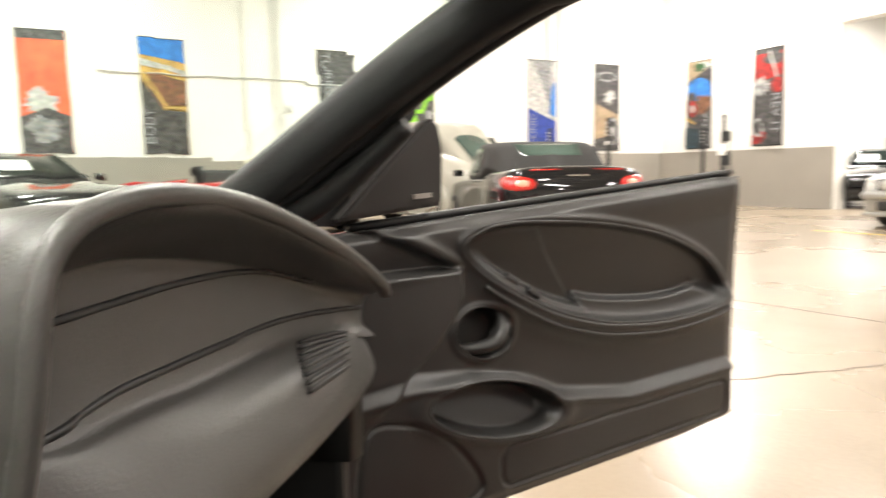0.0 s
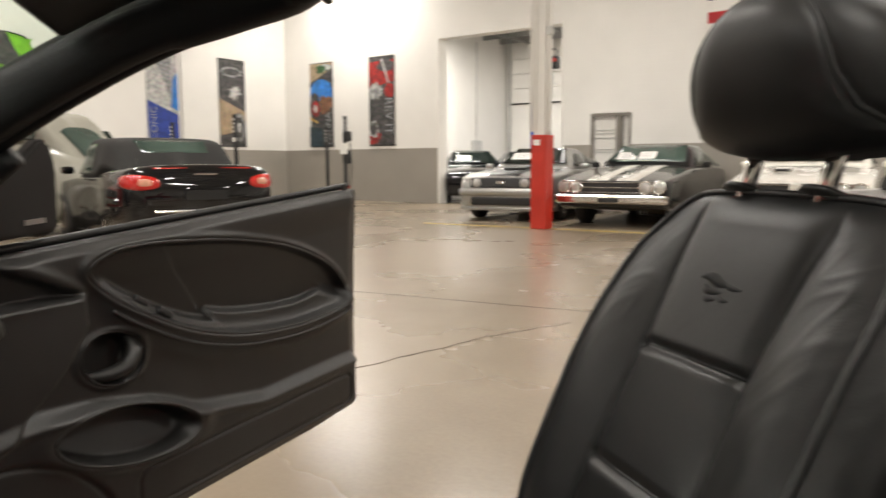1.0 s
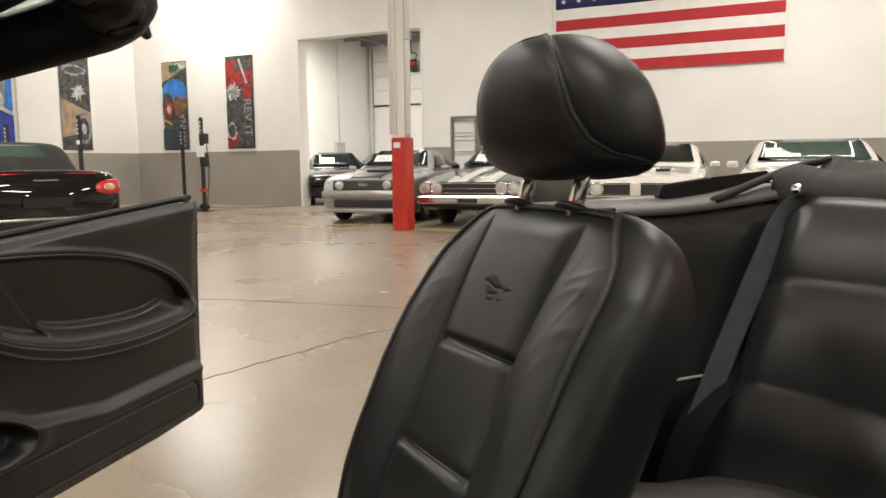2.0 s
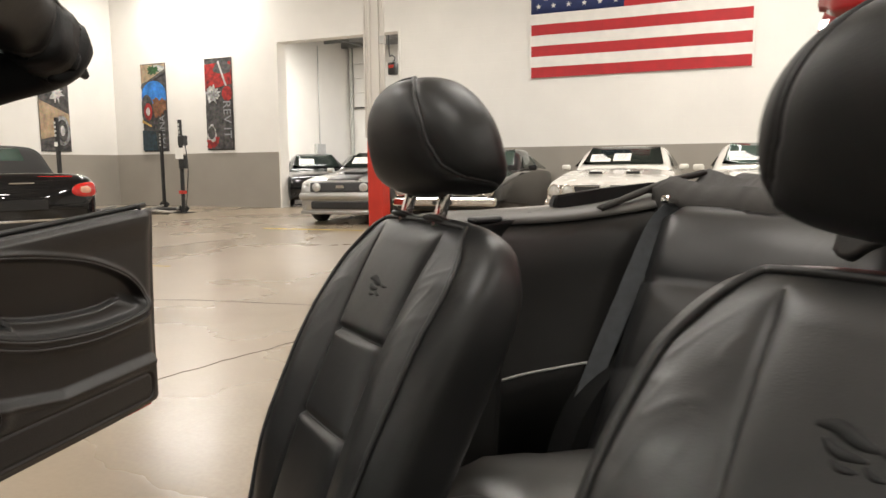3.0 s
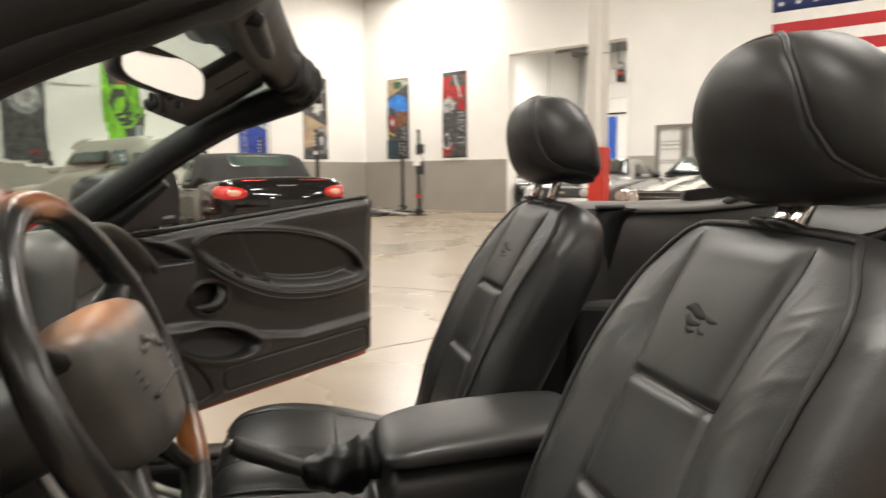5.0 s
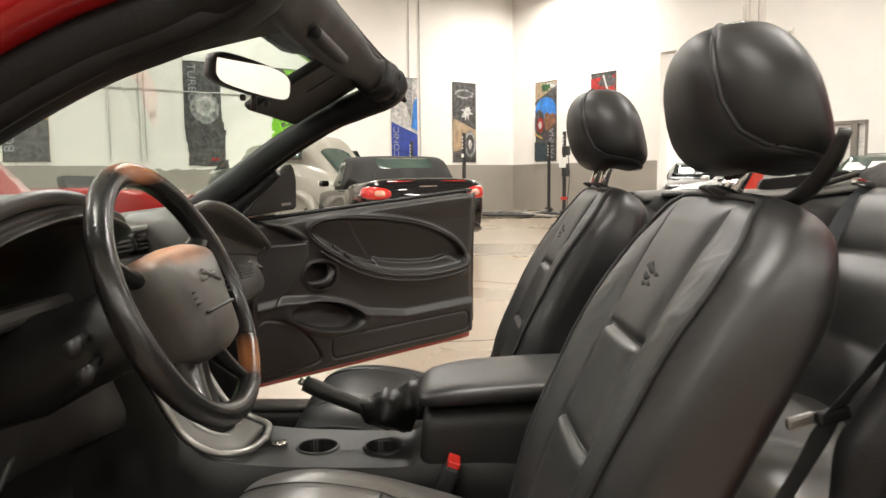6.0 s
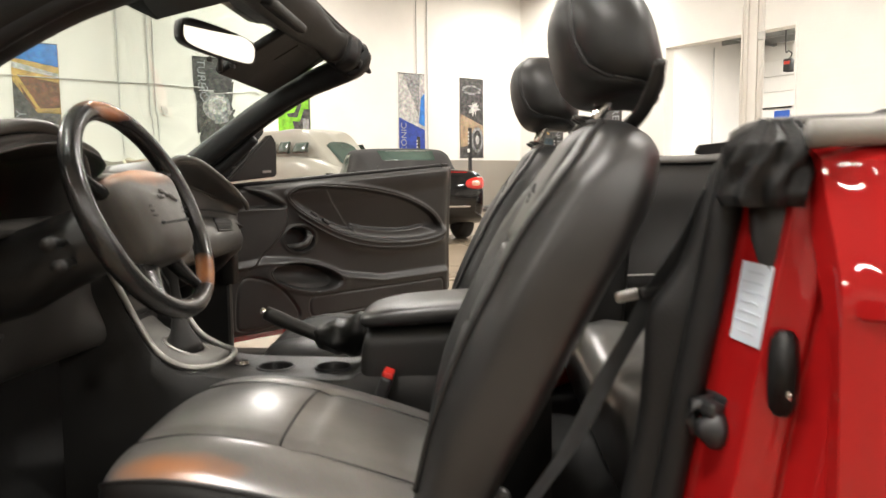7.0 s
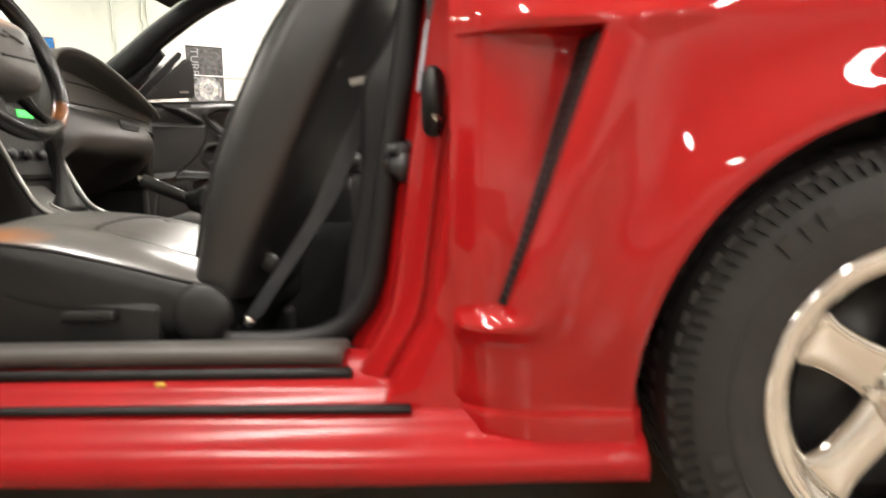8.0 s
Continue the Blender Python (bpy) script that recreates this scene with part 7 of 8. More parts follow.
# -- wheels --
def road_wheel(r=0.327, rim_r=0.195, wide=0.225, spokes=5, paint="alloy", parent=None):
    """A tyre on a five-spoke wheel, axis along y, outer face towards -y, centred on the hub."""
    R = pose(0, 0, 0, 90, 0, 0)
    h = wide / 2
    prof = [(rim_r - 0.004, -h * 0.92), (rim_r + 0.03, -h), (rim_r + 0.075, -h * 1.03), (r - 0.018, -h * 0.92), (r - 0.004, -h * 0.76), (r, -h * 0.5), (r, h * 0.5), (r - 0.004, h * 0.76), (r - 0.018, h * 0.92), (rim_r + 0.06, h * 1.03), (rim_r + 0.012, h), (rim_r, h * 0.9)]
    bm = bmesh.new()
    rows = [[R @ Vector((a * math.cos(t), a * math.sin(t), z)) for t in np.linspace(0, 2 * math.pi, 96, endpoint=False)] for a, z in prof]
    vs = skin(bm, rows, caps=False)
    w = part("road_wheel", bm, "tyre", parent, "black tyre on a five-spoke alloy wheel")
    bm = bmesh.new()
    for k in range(72):
        for q, (z0, z1) in enumerate(((h * 0.50, h * 0.86), (h * 0.05, h * 0.42), (-h * 0.42, -h * 0.05), (-h * 0.86, -h * 0.50))):
            t = 2 * math.pi * (k + 0.25 * (q % 2)) / 72
            rr = r - 0.0042 if abs(z0 + z1) / 2 < h * 0.6 else r - 0.0115
            box(bm, (0.012, 0.017, z1 - z0), R @ Vector((rr * math.cos(t), rr * math.sin(t), (z0 + z1) / 2)), (0, 0, 0))
            bmesh.ops.rotate(bm, verts=bm.verts[-8:], cent=R @ Vector((rr * math.cos(t), rr * math.sin(t), (z0 + z1) / 2)), matrix=(R @ Euler((0, 0, t)).to_matrix().to_4x4()).to_3x3())
    tagged(part("tread_block", bm, "tyre", w, smooth=False), kind="stuff")
    # thin dark boxes drawn for the shade in the shoulder grooves
    bm = bmesh.new()
    for k in range(110):
        t = 2 * math.pi * k / 110
        m = R @ Matrix.Rotation(t, 4, "Z") @ pose(r - 0.0235, 0, h * 0.945, 0, 26, 14)
        bmesh.ops.create_cube(bm, size=1.0, matrix=m @ Matrix.Diagonal((0.018, 0.0026, 0.006, 1)))
    tagged(part("shoulder_slit", bm, "rubber", w, smooth=False), kind="stuff")
    for k, (a, wd) in enumerate(((196, 0.020), (201, 0.010), (206, 0.020), (211, 0.014), (216, 0.020), (120, 0.02), (126, 0.012), (132, 0.02))):
        part("raised_letter_bar", block((0.026, wd, 0.002)), "tyre", w, "raised sidewall lettering, plain bars", False).matrix_basis = R @ Matrix.Rotation(math.radians(a), 4, "Z") @ pose(rim_r + 0.072, 0, h * 1.031)
    part("sidewall_ring", tube(bmesh.new(), [R @ Vector(((rim_r + 0.055) * math.cos(t), (rim_r + 0.055) * math.sin(t), h * 1.02)) for t in np.linspace(0, 2 * math.pi, 64, endpoint=False)], 0.0025, 6, closed=True), "tyre", w)
    rp = [(rim_r - 0.006, -h * 0.9), (rim_r - 0.02, -h * 0.5), (rim_r - 0.022, h * 0.55), (rim_r - 0.014, h * 0.80), (rim_r + 0.004, h * 0.93), (rim_r + 0.010, h * 0.98), (rim_r + 0.004, h * 1.01), (rim_r - 0.010, h * 0.97), (rim_r - 0.030, h * 0.84), (rim_r - 0.034, h * 0.6), (rim_r - 0.034, -h * 0.9)]
    bm = bmesh.new()
    skin(bm, [[R @ Vector((a * math.cos(t), a * math.sin(t), z)) for t in np.linspace(0, 2 * math.pi, 80, endpoint=False)] for a, z in rp], caps=False)
    part("rim", bm, paint, w, "polished alloy rim")
    part("rim_lip", tube(bmesh.new(), [R @ Vector(((rim_r + 0.006) * math.cos(t), (rim_r + 0.006) * math.sin(t), h * 0.985)) for t in np.linspace(0, 2 * math.pi, 80, endpoint=False)], 0.006, 8, closed=True), "chrome", w)
    for k in range(spokes):
        a = 2 * math.pi * k / spokes + math.radians(222)
        rows = []
        for rad, half, z, th in spline([(0.03, 0.040, h * 0.62, 0.03), (0.08, 0.034, h * 0.70, 0.034), (0.13, 0.034, h * 0.78, 0.034), (rim_r - 0.035, 0.043, h * 0.82, 0.03), (rim_r - 0.012, 0.066, h * 0.80, 0.028)], 14):
            rows.append([R @ (Matrix.Rotation(a, 4, "Z") @ Vector((rad, half * power(math.cos(t), 0.55), z - th / 2 + th / 2 * power(math.sin(t), 0.45)))) for t in np.linspace(0, 2 * math.pi, 20, endpoint=False)])
        bm = bmesh.new()
        skin(bm, rows)
        part("spoke", bm, paint, w)
    part("hub_cap", turned([(0.055, h * 0.45), (0.055, h * 0.66), (0.035, h * 0.76), (0.0, h * 0.78)], R, 28), paint, w)
    for k in range(5):
        a = 2 * math.pi * (k + 0.5) / 5
        part("wheel_nut", rod(0.009, 0.016, R @ pose(0.057 * math.cos(a), 0.057 * math.sin(a), h * 0.58), 6), "chrome", w, smooth=False)
    part("brake_disc", turned([(0.02, -0.01), (0.145, -0.01), (0.145, 0.012), (0.02, 0.012)], R, 40), "black_steel", w)
    part("brake_drum", turned([(0.0, -0.06), (0.19, -0.06), (0.19, -0.02), (0.0, -0.02)], R, 30), "black_steel", w)
    return w


rw = road_wheel(parent=car)
rw.matrix_basis = pose(HUB[0], -0.765, HUB[1])
for x, y, turn in ((-1.231, -0.765, 0), (HUB[0], 0.765, 180), (-1.231, 0.765, 180)):
    o = copy_thing(rw, pose(x, y, 0.327, 0, 0, turn))

# ---- parked cars ----
SIMPLE_WHEELS = {}


def simple_wheel(r, paint):
    """A small far wheel, outer face towards -y."""
    if (r, paint) not in SIMPLE_WHEELS:
        R = pose(0, 0, 0, 90, 0, 0)
        ty = bpy.data.meshes.new("far_tyre")
        bm = turned([(r * 0.60, 0.10), (r * 0.72, 0.115), (r * 0.93, 0.105), (r, 0.07), (r, -0.07), (r * 0.93, -0.1), (r * 0.6, -0.1)], R, 32)
        for f in bm.faces:
            f.smooth = True
        bm.to_mesh(ty), bm.free()
        ty.materials.append(M["tyre"])
        rm = bpy.data.meshes.new("far_rim")
        bm = turned([(r * 0.30, 0.085), (r * 0.56, 0.088), (r * 0.62, 0.112), (r * 0.66, 0.106), (r * 0.6, 0.05), (r * 0.2, 0.06), (0.0, 0.06)], R, 32)
        for k in range(5):
            a = 2 * math.pi * k / 5 + 0.3
            box(bm, (r * 0.58, r * 0.15, 0.02), R @ Vector((r * 0.30 * math.cos(a), r * 0.30 * math.sin(a), 0.095)), (0, -math.degrees(a), 0), 0.004)
        bmesh.ops.recalc_face_normals(bm, faces=bm.faces)
        bm.to_mesh(rm), bm.free()
        rm.materials.append(M[paint])
        SIMPLE_WHEELS[(r, paint)] = ty, rm
    return SIMPLE_WHEELS[(r, paint)]


def parked(name, m, label, paint, stations, cabin=None, wheels=(-1.35, 1.35), wheel_r=0.33, track=0.76, rim="alloy", glass="dark_glass", roof=None, group="parked cars", windows=()):
    """A car, nose towards -x. stations: x, half width, shoulder z, top z, underside z. cabin: (x of windshield foot, roof front, roof rear,
    rear window foot, roof z, half width at roof); roof: material of the roof, or None for the body's."""
    c = empty(name, m, label, "car", group)
    bm = bmesh.new()
    rows = []
    for x, w, zs, zt, zb in spline(stations, 60):
        half = [(0.0, zt), (w * 0.45, zt - 0.006), (w * 0.80, zt - 0.03), (w * 0.93, (zs + zt) / 2 - 0.01), (w * 0.985, zs - 0.03), (w, (zs * 0.6 + zb * 0.4)), (w * 0.99, (zs * 0.3 + zb * 0.7)), (w * 0.955, zb + 0.03), (w * 0.90, zb), (0.0, zb)]
        pts = spline(half, 26)
        rows.append([(x, -y, z) for y, z in pts] + [(x, y, z) for y, z in pts[-2:0:-1]])
    skin(bm, rows)
    body = part("body", bm, paint, c)
    cutters = []
    for wx in wheels:
        k = new("cutter", bpy.data.meshes.new("cutter"))
        b = bmesh.new()
        for s in (-1, 1):
            q = rod(wheel_r * 1.13, 0.34, pose(wx, s * (track + 0.03) + 0.17, wheel_r, 90, 0, 0), 40, 0.0)
            t = bpy.data.meshes.new("t")
            bmesh.ops.recalc_face_normals(q, faces=q.faces)
            q.to_mesh(t), q.free()
            b.from_mesh(t)
            bpy.data.meshes.remove(t)
        b.to_mesh(k.data), b.free()
        cutters.append(k)
    cut(body, *cutters)
    ty, rm = simple_wheel(wheel_r, rim)
    for wx in wheels:
        for s in (-1, 1):
            w = new("wheel", ty)
            w.parent = c
            w.matrix_basis = pose(wx, s * track, wheel_r, 0, 0, 0 if s < 0 else 180)
            r_ = new("rim", rm)
            r_.parent = w
    if cabin:
        x0, x1, x2, x3, zr, wr = cabin

        def sh(x):
            xs = [q[0] for q in stations]
            return float(np.interp(x, xs, [q[3] for q in stations])), float(np.interp(x, xs, [q[1] for q in stations]))

        z0, w0 = sh(x0)
        z3, w3 = sh(x3)
        bm = bmesh.new()
        rows = []
        for x, z, w, zl, wl in spline([(x0, z0 - 0.02, w0 * 0.80, z0 - 0.06, w0 * 0.86), ((x0 + x1) / 2, (z0 + zr) / 2 + 0.03, (w0 * 0.82 + wr) / 2, z0 - 0.03, w0 * 0.90), (x1, zr - 0.02, wr, z0 - 0.03, w0 * 0.92), ((x1 + x2) / 2, zr, wr, z0 - 0.03, w0 * 0.93), (x2, zr - 0.025, wr * 0.97, z3 - 0.03, w3 * 0.91), ((x2 + x3) / 2, (zr + z3) / 2 + 0.02, wr * 0.90, z3 - 0.04, w3 * 0.86), (x3, z3 - 0.02, wr * 0.85, z3 - 0.07, w3 * 0.80)], 36):
            pts = spline([(0, z), (w * 0.7, z - 0.012), (w * 0.96, z - 0.05 * min(1, (z - zl) * 4)), (w * 0.6 + wl * 0.4, z * 0.55 + zl * 0.45), (wl, zl)], 14)
            rows.append([(x, -y, zz) for y, zz in pts] + [(x, y, zz) for y, zz in pts[::-1]])
        skin(bm, rows)
        cab = part("cabin", bm, roof or paint, c, "cloth roof" if roof == "roof_cloth" else "")
        # panes lie on the cabin's faces
        def pane(name_, corners, push):
            bm2 = bmesh.new()
            P = [Vector(p) for p in corners]
            n = (P[1] - P[0]).cross(P[3] - P[0]).normalized()
            if n.dot(Vector(push)) < 0:
                n = -n
            G = [[P[0].lerp(P[1], i / 6).lerp(P[3].lerp(P[2], i / 6), j / 6) for i in range(7)] for j in range(7)]
            G = [[p + n * (0.012 + 0.02 * (1 - (2 * i / 6 - 1) ** 2) * (1 - (2 * j / 6 - 1) ** 2)) for i, p in enumerate(r)] for j, r in enumerate(G)]
            skin(bm2, G + [[p - n * 0.03 for p in r] for r in G[::-1]], closed=False, caps=False)
            bmesh.ops.holes_fill(bm2, edges=[e for e in bm2.edges if e.is_boundary])
            return part(name_, bm2, glass, c)

        a, b = 0.14, 0.90
        for s in (-1, 1):
            y0, y1 = w0 * 0.90, wr * 0.99
            for xa, xb, ya, yb, za, zb_ in windows:
                pane("side_window", [(xa, s * ya, za), (xb, s * ya, za), (xb - 0.06, s * yb, zb_), (xa + 0.04, s * yb, zb_)], (0, s, 0))
            if windows:
                continue
            pane("side_window", [(x0 + 0.22, s * y0, z0 + 0.02), ((x0 + x3) / 2 - 0.02, s * y0, z0 + 0.02), ((x1 + x2) / 2 - 0.02, s * y1, zr - 0.09), (x1 + 0.06, s * y1, zr - 0.10)], (0, s, 0))
            if roof != "roof_cloth":
                pane("side_window", [((x0 + x3) / 2 + 0.04, s * y0, z0 + 0.02), (x3 - 0.32, s * y0 * 0.98, z3 + 0.05), (x2 - 0.02, s * y1 * 0.97, zr - 0.12), ((x1 + x2) / 2 + 0.04, s * y1, zr - 0.09)], (0, s, 0))
        pane("windshield", [(x0 + a * (x1 - x0), -w0 * 0.74, z0 + a * (zr - z0)), (x0 + a * (x1 - x0), w0 * 0.74, z0 + a * (zr - z0)), (x0 + b * (x1 - x0), wr * 0.86, z0 + b * (zr - z0) + 0.01), (x0 + b * (x1 - x0), -wr * 0.86, z0 + b * (zr - z0) + 0.01)], (-1, 0, 0.6))
        k = 0.42 if roof == "roof_cloth" else 0.14
        pane("rear_window", [(x3 - k * (x3 - x2), -wr * 0.56, z3 + k * (zr - z3)), (x3 - k * (x3 - x2), wr * 0.56, z3 + k * (zr - z3)), (x3 - 0.85 * (x3 - x2), wr * 0.60, z3 + 0.85 * (zr - z3)), (x3 - 0.85 * (x3 - x2), -wr * 0.60, z3 + 0.85 * (zr - z3))], (1, 0, 0.6))
    for s in (-1, 1):
        if cabin:
            part("side_mirror", block((0.10, 0.16, 0.10), (cabin[0] + 0.28, s * (stations[len(stations) // 2][1] + 0.08), stations[len(stations) // 2][2] + 0.10), (0, 0, -12 * s), 0.035, 3), paint, c)
    return c


def disc(r, depth, at, rot, material, parent, name, label=""):
    return part(name, turned([(r * 0.9, 0), (r, depth * 0.4), (r * 0.92, depth), (r * 0.4, depth * 1.3), (0, depth * 1.35)], pose(*at, *rot), 24), material, parent, label)


def sheet_of_paper(c, at, rot, w=0.5, h=0.3):
    p = part("price_sheet", block((w, 0.004, h), (0, 0, 0)), "paper", c, "white paper sheet, plain bars", False)
    p.matrix_basis = pose(*at, *rot)
    for k in range(5):
        part("print_bar", block((w * (0.7 if k % 2 else 0.5), 0.006, 0.012), (0, 0, h * 0.32 - k * h * 0.15)), "ink", p, smooth=False)
    return p


def nose_at(front_x, front_y, heading, back):
    """Puts the car so that a point `back` metres behind its nose along its length lies at a place."""
    return pose(front_x, front_y, 0, 0, 0, heading) @ pose(back, 0, 0)


# silver coupe with black hood scoop
ST = [(-2.36, 0.70, 0.62, 0.66, 0.36), (-2.30, 0.80, 0.72, 0.80, 0.22), (-2.0, 0.88, 0.80, 0.88, 0.18), (-1.3, 0.93, 0.86, 0.94, 0.18), (-0.6, 0.93, 0.90, 0.99, 0.20), (0.6, 0.92, 0.93, 1.0, 0.20), (1.5, 0.94, 0.95, 1.02, 0.22), (2.1, 0.90, 0.95, 1.02, 0.28), (2.36, 0.78, 0.80, 0.92, 0.36)]
silver = parked("parked_coupe", nose_at(5.37, 12.82, 48, 1.36), "silver modern muscle coupe with black hood scoop", "silver_paint", ST, (-0.62, 0.15, 1.0, 1.75, 1.38, 0.60), (-1.36, 1.36), 0.345, 0.80)
part("grille", block((0.06, 1.20, 0.19), (-2.335, 0, 0.70), (0, 8, 0), 0.03), "black_steel", silver, smooth=False)
part("grille_emblem", block((0.02, 0.16, 0.06), (-2.372, 0.0, 0.71), (0, 8, 0), 0.01), "chrome", silver, "small chrome emblem, plain bar", False)
part("bumper", block((0.12, 1.62, 0.13), (-2.36, 0, 0.535), bevel=0.05, seg=3), "silver_paint", silver, "silver front bumper", False)
part("lower_grille", block((0.08, 1.16, 0.15), (-2.35, 0, 0.37), bevel=0.03), "black_steel", silver, smooth=False)
part("chin_spoiler", block((0.10, 1.60, 0.07), (-2.33, 0, 0.235), bevel=0.025), "silver_paint", silver, smooth=False)
part("hood_scoop", block((0.55, 0.42, 0.06), (-1.35, 0, 0.965), (0, -4, 0), 0.02), "black_steel", silver, "black hood scoop", False)
bm = bmesh.new()
skin(bm, [[(x, y, z + 0.010 - 0.006 * abs(y)) for y in (-0.30, 0, 0.30)] + [(x, y, z - 0.02) for y in (0.30, 0, -0.30)] for x, _, _, z, _ in spline(ST, 60) if -2.24 < x < -0.66])
part("hood_stripe", bm, "black_steel", silver, "wide matt black hood stripe")
for s in (-1, 1):
    disc(0.085, 0.04, (-2.355, 0.46 * s, 0.70), (0, -90, 0), "lamp_clear", silver, "fog_lamp", "round lamp in the grille")
    part("headlamp", block((0.10, 0.20, 0.17), (-2.265, 0.70 * s, 0.71), (0, 0, -28 * s), 0.04, 3), "lamp_clear", silver, "clear headlamp")
sheet_of_paper(silver, (-0.32, 0.30, 1.20), (-58, 0, -90), 0.4, 0.25)


# charcoal sixties coupe with white stripes
SX = [(-2.45, 0.80, 0.60, 0.66, 0.42), (-2.40, 0.90, 0.70, 0.755, 0.34), (-2.1, 0.94, 0.79, 0.825, 0.28), (-1.3, 0.95, 0.88, 0.935, 0.24), (-0.5, 0.95, 0.92, 1.015, 0.22), (0.8, 0.95, 0.93, 1.01, 0.22), (1.6, 0.94, 0.93, 0.98, 0.24), (2.2, 0.90, 0.88, 0.92, 0.34), (2.45, 0.82, 0.74, 0.84, 0.42)]
stripe_car = parked("parked_coupe", nose_at(6.63, 10.9, 42, 1.42), "charcoal sixties muscle coupe with two white hood stripes", "charcoal_paint", SX, (-0.55, 0.12, 0.95, 2.15, 1.395, 0.70), (-1.42, 1.42), 0.335, 0.78, glass="green_glass")


def four_lamp_face(c, bar, wide=0.78):
    """Chrome bumper, dark grille with bright bars and four round lamps in the nose of an old car."""
    part("bumper", block((0.14, 1.86, 0.15), (-2.47, 0, 0.47), bevel=0.05, seg=3), "chrome", c, "chrome front bumper", False)
    part("grille", block((0.06, 1.66, 0.20), (-2.43, 0, 0.66), bevel=0.02), "black_steel", c, smooth=False)
    for k in range(bar):
        part("grille_bar", block((0.03, 1.64, 0.012), (-2.465, 0, 0.58 + 0.16 * k / max(1, bar - 1)), bevel=0.004), "chrome", c, smooth=False)
    for s in (-1, 1):
        for k in range(2):
            y = s * (wide - 0.21 * k)
            part("lamp_bezel", tube(bmesh.new(), [(-2.475, y + 0.098 * math.cos(t), 0.665 + 0.098 * math.sin(t)) for t in np.linspace(0, 2 * math.pi, 24, endpoint=False)], 0.014, 8, closed=True), "chrome", c)
            disc(0.088, 0.03, (-2.46, y, 0.665), (0, -90, 0), "lamp_clear", c, "headlamp", "round clear headlamp")


four_lamp_face(stripe_car, 3)
part("plate_recess", block((0.03, 0.34, 0.07), (-2.545, 0, 0.46), bevel=0.01), "black_steel", stripe_car, smooth=False)
for s in (-1, 1):
    bm = bmesh.new()
    skin(bm, [[(x, s * y, z + h) for y, h in ((0.07, 0.009), (0.24, 0.007), (0.42, 0.002))] + [(x, s * y, z - 0.02) for y in (0.42, 0.24, 0.07)] for x, _, _, z, _ in spline(SX, 60) if -2.37 < x < -0.52])
    part("hood_stripe", bm, "white_paint", stripe_car, "wide white hood stripe")
sheet_of_paper(stripe_car, (-0.30, 0.40, 1.185), (-60, 0, -90), 0.36, 0.26)
sheet_of_paper(stripe_car, (-0.30, 0.02, 1.195), (-60, 0, -90), 0.3, 0.26)
part("red_tag", block((0.004, 0.16, 0.06), (-0.06, -0.45, 1.30), (0, 50, 0)), "lamp_red", stripe_car, smooth=False)

# white seventies coupe with hood scoops
white_car = parked("parked_coupe", nose_at(7.45, 7.97, 41, 2.45), "white seventies muscle coupe with twin hood scoops", "white_paint", SX, (-0.55, 0.12, 0.95, 2.05, 1.395, 0.70), (-1.42, 1.42), 0.335, 0.78)
four_lamp_face(white_car, 2)
part("nose_divider", block((0.06, 0.16, 0.2), (-2.46, 0, 0.66), bevel=0.02), "white_paint", white_car, smooth=False)
for s in (-1, 1):
    part("hood_scoop", block((0.5, 0.26, 0.05), (-1.25, 0.30 * s, 0.950), (0, -5, 0), 0.02), "white_paint", white_car, smooth=False)
    part("scoop_mouth", block((0.03, 0.22, 0.040), (-1.492, 0.30 * s, 0.938), (0, -5, 0), 0.008), "black_steel", white_car, smooth=False)
    part("vinyl_edge", tube(bmesh.new(), [(0.12, 0.60 * s, 1.345), (0.5, 0.62 * s, 1.36), (0.9, 0.61 * s, 1.345)], 0.012, 6), "cream_paint", white_car)
sheet_of_paper(white_car, (-0.30, 0.40, 1.185), (-60, 0, -90), 0.36, 0.26)
sheet_of_paper(white_car, (-0.30, 0.02, 1.195), (-60, 0, -90), 0.3, 0.26)
part("red_tag", block((0.004, 0.16, 0.06), (-0.06, -0.45, 1.30), (0, 50, 0)), "lamp_red", white_car, smooth=False)

white_two = parked("parked_coupe", nose_at(9.0, 6.2, 40, 0.5), "cream sixties coupe with green tinted windshield", "white_paint", SX, (-0.55, 0.10, 0.95, 2.0, 1.385, 0.70), (-1.42, 1.42), 0.335, 0.78, glass="green_glass")
four_lamp_face(white_two, 2)
sheet_of_paper(white_two, (-0.30, 0.38, 1.185), (-60, 0, -90), 0.46, 0.26)

# dark sedans beyond the doorway
SD = [(-2.4, 0.74, 0.62, 0.70, 0.36), (-2.3, 0.86, 0.74, 0.82, 0.22), (-1.9, 0.90, 0.84, 0.92, 0.18), (-1.2, 0.91, 0.90, 0.98, 0.18), (0.5, 0.91, 0.94, 1.02, 0.20), (1.6, 0.90, 0.96, 1.06, 0.22), (2.2, 0.86, 0.92, 1.02, 0.28), (2.4, 0.74, 0.76, 0.88, 0.36)]
